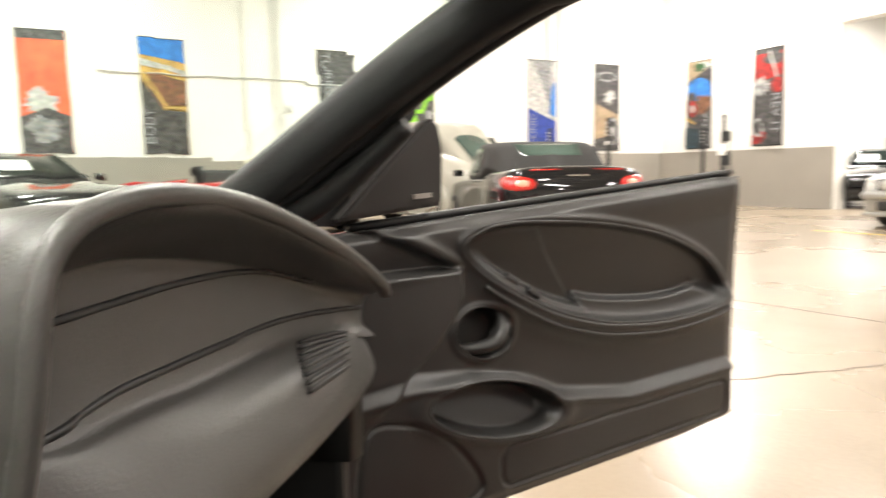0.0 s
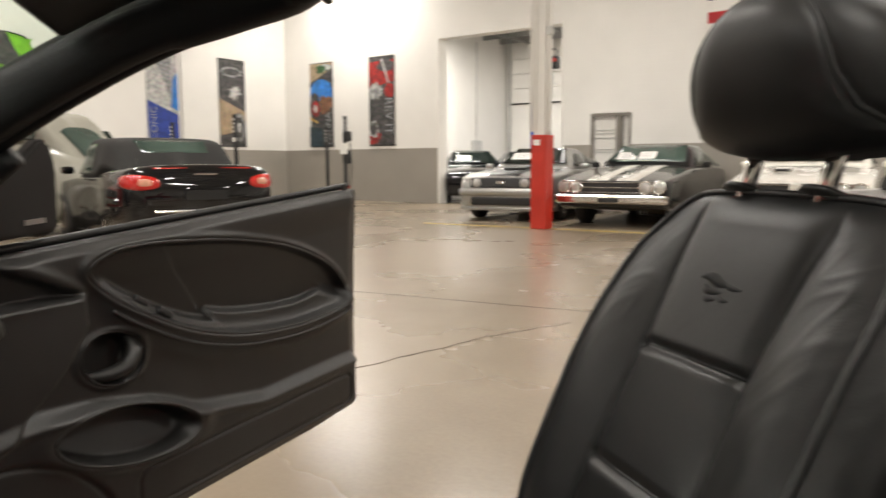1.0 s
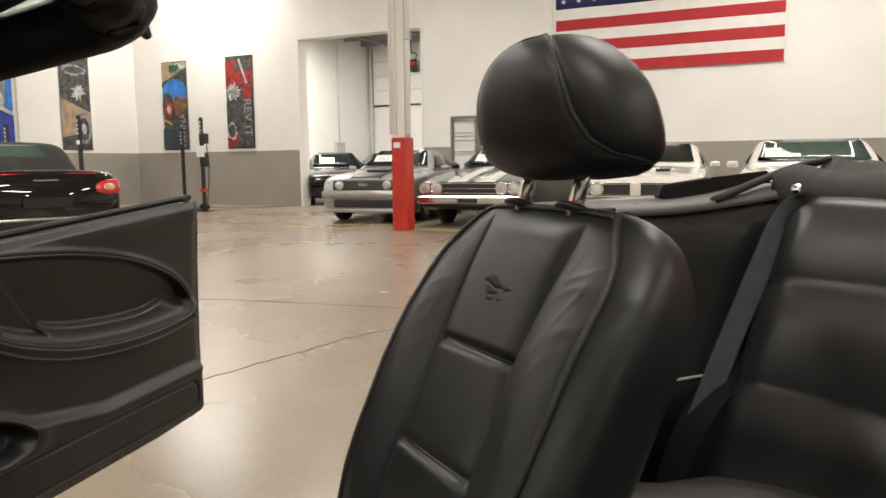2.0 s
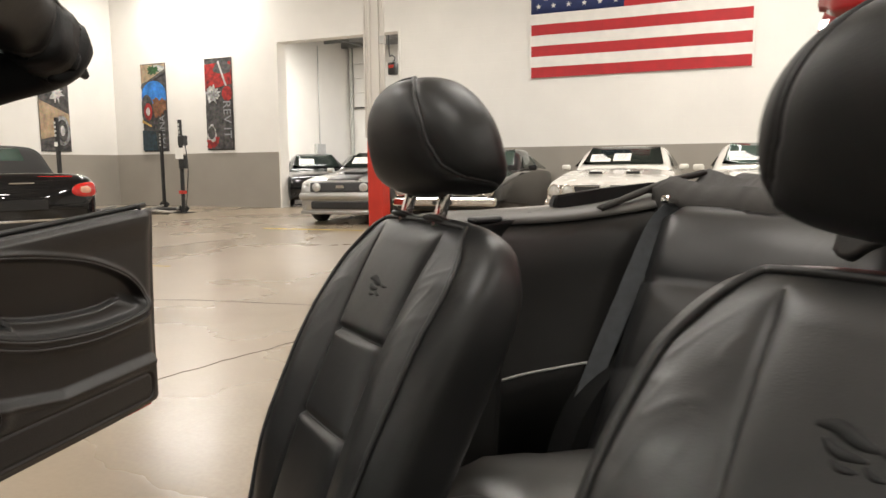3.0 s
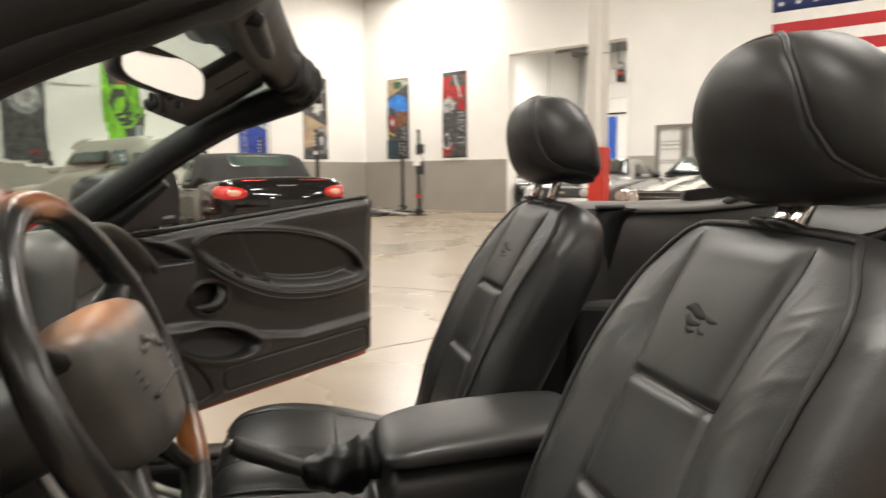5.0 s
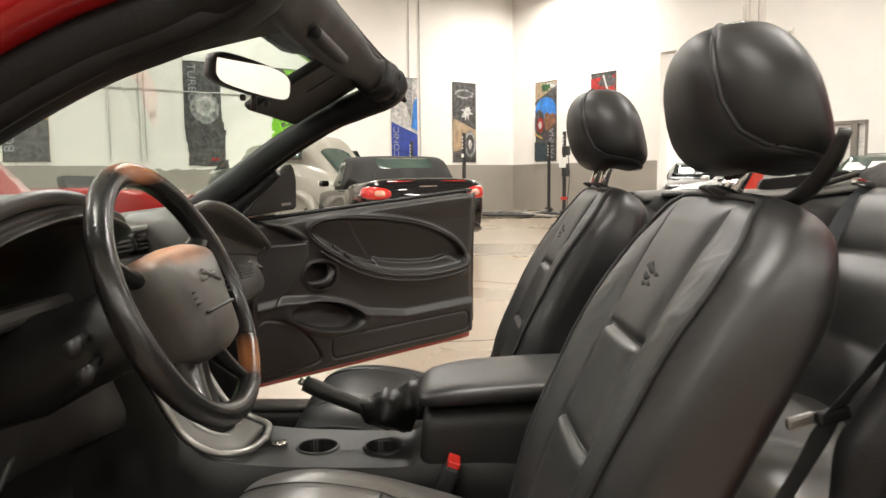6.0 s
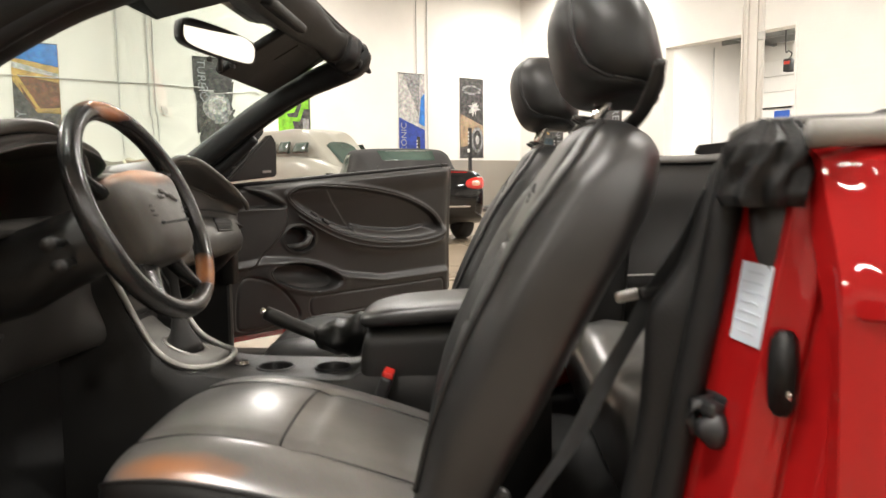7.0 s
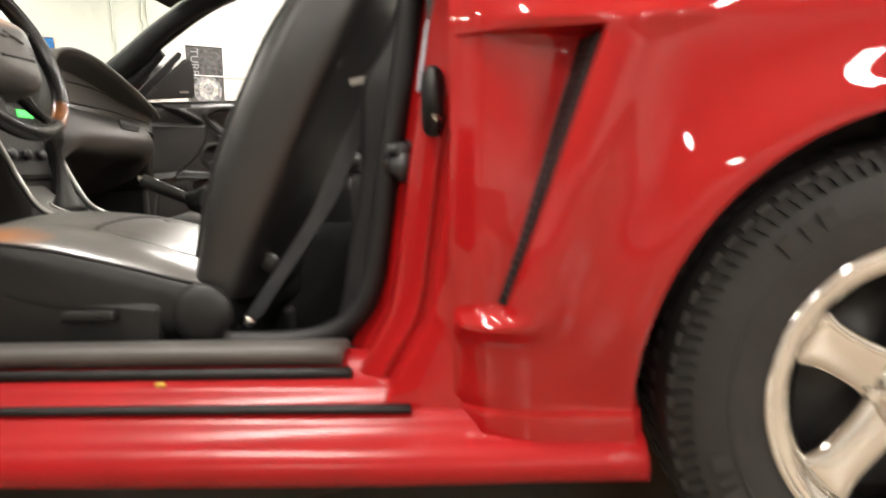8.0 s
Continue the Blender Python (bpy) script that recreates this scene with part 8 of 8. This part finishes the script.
for x, y in ((5.2, 2.5), (5.6, 5.1), (6.5, 7.6)):
    p = HALL @ Vector((x, y, 0))
    sd = parked("parked_sedan", pose(p.x, p.y, 0, 0, 0, 76), "black modern sedan with paper behind the windshield", "black_paint", SD, (-0.75, 0.1, 1.1, 1.85, 1.45, 0.60), (-1.45, 1.42), 0.34, 0.79)
    for s in (-1, 1):
        part("headlamp", block((0.24, 0.30, 0.15), (-2.14, 0.64 * s, 0.74), (0, -18, 25 * s), 0.05, 3), "lamp_clear", sd, "clear headlamp", False)
    part("grille", block((0.06, 0.7, 0.22), (-2.38, 0, 0.58), bevel=0.03), "black_steel", sd, smooth=False)
    sheet_of_paper(sd, (-0.42, 0.25, 1.22), (-58, 0, -90), 0.42, 0.28)

# black roadster with cloth roof, tail towards the open door
RD = [(-2.05, 0.62, 0.52, 0.58, 0.34), (-1.98, 0.78, 0.64, 0.72, 0.20), (-1.5, 0.87, 0.78, 0.84, 0.16), (-0.9, 0.87, 0.83, 0.90, 0.16), (-0.3, 0.86, 0.86, 0.93, 0.17), (0.6, 0.87, 0.88, 0.95, 0.18), (1.2, 0.92, 0.94, 1.03, 0.20), (1.7, 0.91, 0.93, 1.05, 0.26), (1.95, 0.84, 0.90, 1.04, 0.34), (2.05, 0.70, 0.74, 0.90, 0.42)]
roadster = parked("parked_roadster", pose(-0.58, 9.44, 0, 0, 0, -68) @ pose(-1.20, 0, 0), "glossy black roadster with dark cloth roof and red lamps", "black_paint", RD, (-0.75, -0.10, 0.72, 1.28, 1.405, 0.74), (-1.20, 1.20), 0.325, 0.78, roof="roof_cloth", glass="green_glass")
def lamp_on(body, eye, aim, half_w, half_h, lift, twist=0.0, lean=0.0):
    """An almond lens laid on a car's skin: the outline seen from eye towards aim, let into the body at its rim."""
    ev = Vector(eye)
    d = (Vector(aim) - ev).normalized()
    right = d.cross(Vector((0, 0, 1))).normalized()
    up = right.cross(d)
    grid = []
    for k in np.linspace(0.0, 1.0, 9):
        line = []
        for t in np.linspace(0, 2 * math.pi, 40, endpoint=False):
            a, b = half_w * power(math.cos(t), 0.9) * k, half_h * power(math.sin(t), 0.8) * k
            a, b = a + lean * b, b + twist * a
            o = ev + right * a + up * b
            hit, p, n, _ = body.ray_cast(o, d, distance=3.0)
            if not hit:
                p, n = Vector(aim) + right * a + up * b, -d
            line.append(p + n * (lift * (1 - k ** 4) - 0.004 * (k == 1.0)) + n * 0.003)
        grid.append(line)
    bm2 = bmesh.new()
    skin(bm2, grid + [[p + d * 0.03 for p in grid[-1]]], caps=True)
    return bm2


skin_of = next(o for o in roadster.children if o.name.startswith("body"))
for s in (-1, 1):
    t = part("tail_lamp", lamp_on(skin_of, (2.75, 1.25 * s, 0.86), (1.93, 0.735 * s, 0.853), 0.240, 0.088, 0.022, 0.06 * s), "lamp_red", roadster, "large red almond tail lamp")
    part("reflector", lamp_on(skin_of, (2.79, 1.10 * s, 0.86), (1.97, 0.66 * s, 0.846), 0.085, 0.050, 0.035), "lamp_amber", t, "clear amber turn signal")
    part("seat_hoop", tube(bmesh.new(), [(0.62, s * 0.32 + 0.14 * math.cos(a), 1.0 + 0.14 * math.sin(a)) for a in np.linspace(0, math.pi, 14)], 0.02, 8), "black_steel", roadster)
part("brake_lamp_strip", block((0.03, 1.15, 0.016), (1.972, 0, 1.005), (0, -20, 0), 0.006), "lamp_red", roadster, smooth=False)
part("tail_letter_bar", block((0.01, 0.26, 0.018), (2.035, 0, 0.94), (0, -10, 0), 0.006), "chrome", roadster, "row of silver letters, plain bar", False)
part("plate", block((0.02, 0.52, 0.13), (2.058, 0, 0.70), (0, -4, 0), 0.01), "black_paint", roadster, smooth=False)
part("lower_trim", block((0.04, 1.2, 0.03), (2.04, 0, 0.52), bevel=0.01), "chrome", roadster, smooth=False)
part("aerial", rod(0.004, 0.16, pose(1.45, -0.60, 0.96), 6), "black_steel", roadster)
for s in (-1, 1):
    part("chrome_line", tube(bmesh.new(), [(1.3, 0.87 * s, 0.93), (1.7, 0.84 * s, 0.94), (1.93, 0.70 * s, 0.95)], 0.008, 6), "chrome", roadster)

# tall putty-grey forties sedan
OLD = [(-2.4, 0.50, 0.60, 0.70, 0.40), (-2.2, 0.70, 0.90, 1.02, 0.34), (-1.4, 0.78, 0.98, 1.10, 0.30), (-0.6, 0.85, 1.12, 1.28, 0.28), (0.6, 0.90, 1.20, 1.38, 0.28), (1.5, 0.88, 1.12, 1.34, 0.30), (2.1, 0.72, 0.84, 1.08, 0.36), (2.4, 0.52, 0.62, 0.72, 0.42)]
old_sedan = parked("vintage_sedan", pose(-3.47, 13.2, 0, 0, 0, -35), "putty grey forties sedan with rounded roof", "putty_paint", OLD, (-0.80, -0.35, 1.15, 2.15, 1.88, 0.62), (-1.5, 1.4), 0.36, 0.74, glass="green_glass", windows=((-0.35, 0.60, 0.82, 0.73, 1.42, 1.64), (0.68, 1.03, 0.82, 0.73, 1.42, 1.63), (1.08, 1.50, 0.80, 0.71, 1.42, 1.60)))
for wx in (-1.5, 1.4):
    for s in (-1, 1):
        bm = bmesh.new()
        skin(bm, [[(wx + 0.52 * k * math.cos(t) * 1.1, s * y, 0.46 + 0.42 * k * math.sin(t)) for t in np.linspace(-0.5, math.pi + 0.5, 26)] for k, y in ((0.85, 0.72), (0.98, 0.80), (1.0, 0.86), (0.92, 0.92), (0.72, 0.95), (0.70, 0.90))], closed=False, caps=False)
        part("fender", bm, "putty_paint", old_sedan, "bulging rounded fender")

# red open car with cream windshield frame
red_car = parked("open_car", pose(-6.0, 11.6, 0, 0, 0, 172), "red open car with cream windshield frame", "red", SX, None, (-1.42, 1.42), 0.335, 0.78)
part("windshield_frame", tube(bmesh.new(), [(-0.55, -0.70, 0.97), (-0.30, -0.62, 1.33), (-0.26, -0.40, 1.36), (-0.26, 0.40, 1.36), (-0.30, 0.62, 1.33), (-0.55, 0.70, 0.97)], 0.03, 8), "cream_paint", red_car, "cream windshield frame")
bm = bmesh.new()
plate(bm, [(-0.64, 0.0), (0.64, 0.0), (0.58, 0.40), (-0.58, 0.40)], 0.008, pose(-0.53, 0, 0.98) @ Matrix(((0, 0.55, 0.83, 0), (1, 0, 0, 0), (0, 0.83, -0.55, 0), (0, 0, 0, 1))))
part("windshield", bm, "green_glass", red_car, smooth=False)
part("seat_back", block((0.2, 1.3, 0.4), (0.65, 0, 1.0), (0, 12, 0), 0.06, 3), "leather", red_car, smooth=False)
four_lamp_face(red_car, 2)

# dark wagon further along the banner wall
wagon = parked("parked_wagon", pose(-8.6, 9.3, 0, 0, 0, 150), "black low sedan with bright window reflections", "black_paint", SD, (-0.75, 0.1, 1.1, 1.85, 1.42, 0.62), (-1.45, 1.42), 0.34, 0.79)
sheet_of_paper(wagon, (-0.42, 0.2, 1.22), (-58, 0, -90), 0.42, 0.28)


# ---- banners ----
def paint_of(name, c, vary=0.4, scale=5, tint=None):
    if name not in M:
        M[name] = mat(name, c, 0.6, vary=vary, scale=scale, fine=26, tint=tint)
    return name


def banner(wall_side, along, base, shapes, word, word_at, label, letters="flag_white"):
    """A hanging vinyl banner 0.92 m by 2.44 m; shapes: (material, outline in metres from its lower left corner)."""
    if wall_side == "north":
        m = HALL @ pose(along, -0.012, 1.56)
    else:
        m = HALL @ pose(0.012, along, 1.56, 0, 0, 90)
    b = empty("banner", m, label, "banner", "hanging banners")
    bm = bmesh.new()
    rows = []
    for i in range(9):
        x = 0.92 * i / 8
        rows.append([(x, -0.006 + 0.004 * math.sin(i * 1.3), 0), (x, -0.006 + 0.004 * math.sin(i * 1.3 + 1), 2.44), (x, 0.0, 2.44), (x, 0.0, 0)])
    skin(bm, rows)
    part("cloth", bm, base, b, smooth=False)
    for k, (mt, outline) in enumerate(shapes):
        bm = bmesh.new()
        plate(bm, outline, 0.003, Matrix(((1, 0, 0, 0), (0, 0, -1, -0.012 - 0.004 * k), (0, 1, 0, 0), (0, 0, 0, 1))))
        part("print", bm, mt, b, smooth=False)
    for z in (0.0, 2.44):
        part("hem_rod", rod(0.012, 0.94, pose(-0.01, -0.006, z, 0, 90, 0), 8), "black_steel", b)
    if word:
        x, z, size, turn = word_at
        lettering(word, size, Matrix.Translation((x, -0.014 - 0.004 * len(shapes), z)) @ Matrix.Rotation(math.radians(turn), 4, "Y") @ Matrix(((1, 0, 0, 0), (0, 0, -1, 0), (0, 1, 0, 0), (0, 0, 0, 1))), letters, b, "large printed word")
    return b


def blob(cx, cz, rx, rz, n=28, wob=0.0, seed=1):
    rnd = random.Random(seed)
    k = [rnd.uniform(-wob, wob) for _ in range(n)]
    return [(min(0.915, max(0.005, cx + rx * (1 + k[i]) * math.cos(2 * math.pi * i / n))), min(2.435, max(0.005, cz + rz * (1 + k[i]) * math.sin(2 * math.pi * i / n)))) for i in range(n)]


def quad(*p):
    return list(p)


GREY, DARK = paint_of("banner_grey", (0.16, 0.165, 0.17), 0.4, 10, (0.42, 0.42, 0.42)), paint_of("banner_dark", (0.030, 0.030, 0.034), 0.5, 9, (0.13, 0.125, 0.12))
BLUE, SKY = paint_of("banner_blue", (0.02, 0.05, 0.30)), paint_of("banner_sky", (0.03, 0.20, 0.60))
REDB, ORANGE = paint_of("banner_red", (0.16, 0.02, 0.02), 0.5, 8, (0.60, 0.035, 0.03)), paint_of("banner_orange", (0.75, 0.13, 0.05), 0.35, 3)
GREEN, TAN = paint_of("banner_green", (0.22, 0.55, 0.03)), paint_of("banner_tan", (0.38, 0.28, 0.18), 0.4, 5)
SAND, PALE = paint_of("banner_gold", (0.55, 0.36, 0.10), 0.4), paint_of("banner_pale", (0.42, 0.42, 0.41), 0.4, 9, (0.70, 0.69, 0.66))
TEAL = paint_of("banner_teal", (0.02, 0.035, 0.05), 0.5, 9, (0.04, 0.08, 0.10))
LEAF = paint_of("banner_leaf", (0.04, 0.12, 0.04), 0.5, 12)
RUST = paint_of("banner_rust", (0.22, 0.10, 0.05), 0.6, 7)
LETTER = paint_of("banner_letter_grey", (0.30, 0.31, 0.33), 0.1)

banner("north", 1.10, DARK, [(TAN, quad((0, 1.9), (0.91, 2.2), (0.91, 2.43), (0, 2.43))), (PALE, blob(0.60, 2.30, 0.30, 0.10)), (LEAF, blob(0.48, 2.27, 0.2, 0.12, wob=0.4, seed=3)), (DARK, quad((0, 1.75), (0.91, 2.2), (0.91, 2.28), (0, 1.86))), (SKY, blob(0.47, 1.55, 0.46, 0.42)), (RUST, blob(0.62, 1.22, 0.29, 0.25, wob=0.25, seed=5)), (DARK, blob(0.20, 1.18, 0.22, 0.42)), (REDB, blob(0.24, 1.12, 0.15, 0.24)), (PALE, blob(0.24, 1.12, 0.07, 0.12)), (SAND, quad((0, 0.82), (0.35, 0.68), (0.36, 0.72), (0.02, 0.90))), (TEAL, quad((0, 0.02), (0.55, 0.02), (0.5, 0.55), (0, 0.6)))], "PATINA", (0.90, 0.06, 0.27, -90), "tall banner with blue fender picture and grey lettering", LETTER)
banner("north", 3.42, DARK, [(REDB, quad((0, 1.6), (0.91, 1.75), (0.91, 2.35), (0, 2.3))), (DARK, blob(0.62, 2.2, 0.28, 0.2, wob=0.2, seed=2)), (PALE, quad((0.45, 2.35), (0.5, 2.38), (0.75, 1.7), (0.7, 1.68))), (REDB, blob(0.75, 1.5, 0.17, 0.2)), (PALE, blob(0.25, 1.5, 0.24, 0.22, wob=0.3, seed=8)), (GREY, blob(0.28, 1.48, 0.17, 0.12, wob=0.4, seed=9)), (DARK, quad((0.02, 0.02), (0.9, 0.02), (0.9, 1.15), (0.02, 1.2))), (REDB, blob(0.22, 0.22, 0.2, 0.2, wob=0.3, seed=11)), (PALE, blob(0.2, 0.45, 0.16, 0.22, wob=0.2, seed=4)), (DARK, blob(0.19, 0.46, 0.12, 0.18))], "REV IT", (0.56, 1.32, 0.36, 90), "tall banner with red engine picture and grey lettering", LETTER)
banner("west", -2.50, DARK, [(GREY, blob(0.45, 2.1, 0.36, 0.14, wob=0.2, seed=6)), (DARK, blob(0.45, 2.1, 0.28, 0.09)), (TAN, quad((0.0, 0.3), (0.9, 0.5), (0.9, 1.0), (0.0, 1.35))), (PALE, blob(0.55, 1.55, 0.2, 0.2, wob=0.5, seed=7)), (GREY, blob(0.66, 0.55, 0.24, 0.4)), (DARK, blob(0.66, 0.55, 0.16, 0.3)), (PALE, blob(0.66, 0.55, 0.07, 0.14))], "", None, "tall banner with chrome engine picture")
banner("west", -4.74, PALE, [(GREY, quad((0.15, 2.42), (0.75, 2.42), (0.70, 1.2), (0.55, 1.6))), (BLUE, quad((0.0, 0.0), (0.91, 0.0), (0.91, 0.8), (0.0, 1.15))), (SKY, quad((0.91, 0.9), (0.91, 1.9), (0.78, 1.75), (0.70, 1.0)))], "ICONIC", (0.30, 0.05, 0.27, -90), "tall banner with white fin, blue field and pale lettering", LETTER)
banner("west", -8.49, GREEN, [(DARK, quad((0.0, 2.43), (0.4, 2.43), (0.91, 1.5), (0.91, 0.6), (0.5, 0.5))), (GREEN, blob(0.42, 1.35, 0.36, 0.5, 6)), (DARK, blob(0.40, 1.35, 0.26, 0.38, 6)), (GREEN, quad((0.2, 1.1), (0.45, 1.15), (0.6, 1.5), (0.35, 1.45))), (GREY, quad((0.68, 0.55), (0.86, 0.55), (0.86, 1.0), (0.68, 1.0))), (GREEN, quad((0.68, 1.25), (0.86, 1.25), (0.86, 2.0), (0.68, 2.0)))], "", None, "tall green and black banner with hexagon badge")
banner("west", -10.70, DARK, [(GREY, blob(0.50, 1.35, 0.36, 0.38)), (PALE, blob(0.52, 1.38, 0.24, 0.26, wob=0.1, seed=3)), (GREY, blob(0.52, 1.38, 0.13, 0.15)), (REDB, quad((0.55, 0.13), (0.75, 0.13), (0.75, 0.20), (0.55, 0.20)))], "TURBO", (0.05, 2.38, 0.28, 90), "tall dark banner with turbine picture and grey lettering", LETTER)
banner("west", -14.58, SAND, [(SKY, quad((0, 2.1), (0.91, 1.95), (0.91, 2.43), (0, 2.43))), (PALE, quad((0, 1.88), (0.91, 1.72), (0.91, 1.80), (0, 2.02))), (RUST, quad((0.05, 1.75), (0.91, 1.6), (0.91, 1.05), (0.3, 1.0))), (DARK, quad((0, 0.0), (0.91, 0.0), (0.91, 0.92), (0.45, 0.92), (0, 1.6))), (SAND, quad((0.0, 1.75), (0.48, 0.95), (0.91, 0.95), (0.91, 1.0), (0.52, 1.0), (0.06, 1.8)))], "BODY", (0.28, 0.20, 0.28, -90), "tall banner with gold and brown car body picture", LETTER)
banner("west", -16.85, ORANGE, [(DARK, quad((0, 2.25), (0.91, 2.25), (0.91, 2.43), (0, 2.43))), (PALE, blob(0.4, 1.0, 0.3, 0.28, wob=0.3, seed=12)), (DARK, quad((0.0, 0.0), (0.91, 0.0), (0.91, 0.75), (0.5, 0.9), (0.0, 0.7))), (GREY, blob(0.4, 0.5, 0.3, 0.25, wob=0.3, seed=13))], "", None, "tall orange and black banner")

# ---- flag ----
flag = empty("flag", HALL @ pose(12.68, -0.03, 2.98), "large national flag with stars and stripes on the wall", "flag")
FW, FH = 4.55, 2.97


def ripple(x, z):
    return -0.012 - 0.010 * math.sin(x * 2.3 + z * 0.8) - 0.006 * math.sin(x * 6.1 - z * 2.0)


for k in range(13):
    z0, z1 = FH * k / 13, FH * (k + 1) / 13
    x0 = 0.0 if k < 6 else 2.02
    bm = bmesh.new()
    xs = np.linspace(x0, FW, 40)
    skin(bm, [[(x, ripple(x, z0), z0), (x, ripple(x, (z0 + z1) / 2), (z0 + z1) / 2), (x, ripple(x, z1), z1), (x, ripple(x, z1) + 0.004, z1), (x, ripple(x, z0) + 0.004, z0)] for x in xs])
    part("stripe", bm, "flag_red" if k % 2 == 0 else "flag_white", flag, "", False)
bm = bmesh.new()
z0 = FH * 6 / 13
skin(bm, [[(x, ripple(x, z), z) for z in np.linspace(z0, FH, 8)] + [(x, ripple(x, z) + 0.004, z) for z in (FH, z0)] for x in np.linspace(0, 2.02, 24)])
part("canton", bm, "flag_blue", flag)
star = bpy.data.meshes.new("star")
bm = bmesh.new()
plate(bm, [((0.062 if i % 2 == 0 else 0.025) * math.sin(math.pi * i / 5), (0.062 if i % 2 == 0 else 0.025) * math.cos(math.pi * i / 5)) for i in range(10)], 0.004, Matrix(((1, 0, 0, 0), (0, 0, -1, 0), (0, 1, 0, 0), (0, 0, 0, 1))))
bmesh.ops.recalc_face_normals(bm, faces=bm.faces)
bm.to_mesh(star), bm.free()
star.materials.append(M["flag_white"])
for r in range(9):
    for c in range(6 - r % 2):
        x, z = 0.17 + 0.335 * c + 0.1675 * (r % 2), z0 + 0.155 + r * 0.162
        o = new("star", star)
        o.parent = flag
        o.location = (x, ripple(x, z) - 0.003, z)
for x in (0.0, FW):
    part("hem_band", block((0.05, 0.012, FH + 0.08), (x + (-0.02 if x == 0 else 0.01), -0.012, FH / 2), bevel=0.004), "flag_white", flag, smooth=False)

# ---- four-post lift by the corner ----
lift = empty("car_lift", HALL @ pose(3.6, -2.6, 0), "black four-post car lift with low runways", "car lift")
for x, y, h in ((4.75, -2.46, 2.22), (2.75, -1.05, 2.08), (3.4, -4.7, 2.2), (1.0, -4.7, 2.1)):
    p = part("lift_post", block((0.068, 0.08, h), (x - 3.6, y + 2.6, h / 2), bevel=0.012), "black_steel", lift, smooth=False)
    part("post_base", block((0.34, 0.34, 0.02), (x - 3.6, y + 2.6, 0.011)), "black_steel", p, smooth=False)
    for k in range(4):
        part("ladder_tooth", block((0.02, 0.03, 0.05), (x - 3.6 + 0.03, y + 2.6 - 0.07, h - 0.12 - 0.09 * k)), "galv", p, smooth=False)
    for s in (-1, 1):
        part("gusset", block((0.10, 0.02, 0.16), (x - 3.6 + 0.08 * s, y + 2.6, 0.09), (0, 45 * s, 0)), "black_steel", p, smooth=False)
part("motor", block((0.18, 0.16, 0.24), (1.33, 0.02, 1.72), bevel=0.03), "black_steel", lift, smooth=False)
part("pump_tank", block((0.16, 0.14, 0.32), (1.33, 0.0, 1.22), bevel=0.02), "black_steel", lift, smooth=False)
part("notice", block((0.24, 0.004, 0.26), (1.32, -0.10, 1.42)), "paper", lift, smooth=False)
part("red_sleeve", block((0.125, 0.145, 0.08), (1.15, 0.14, 0.50), bevel=0.01), "safety_red", lift, smooth=False)
part("post_tag", block((0.10, 0.004, 0.09), (-0.2, -2.145, 1.62)), "paper", lift, smooth=False)
part("hose", tube(bmesh.new(), spline([(1.42, 0.0, 1.6), (1.52, -0.05, 1.1), (1.46, -0.05, 0.5), (1.35, 0.0, 0.1)], 20), 0.012, 6), "black_steel", lift)
for y in (-0.3, -1.5):
    part("runway", block((2.6, 0.45, 0.06), (-0.35, y + 0.2, 0.07), (0, 0, 35), 0.01), "black_steel", lift, smooth=False)
part("ramp_plate", block((0.9, 0.46, 0.02), (0.55, -0.20, 0.075), (0, 7, 35), 0.006), "wains", lift, "grey chequer ramp", False)
for k in range(5):
    part("runway_rung", block((0.05, 1.5, 0.05), (-1.3 + 0.5 * k, -0.65 + 0.3 * k, 0.12), (0, 0, 35), 0.008), "steel", lift, smooth=False)
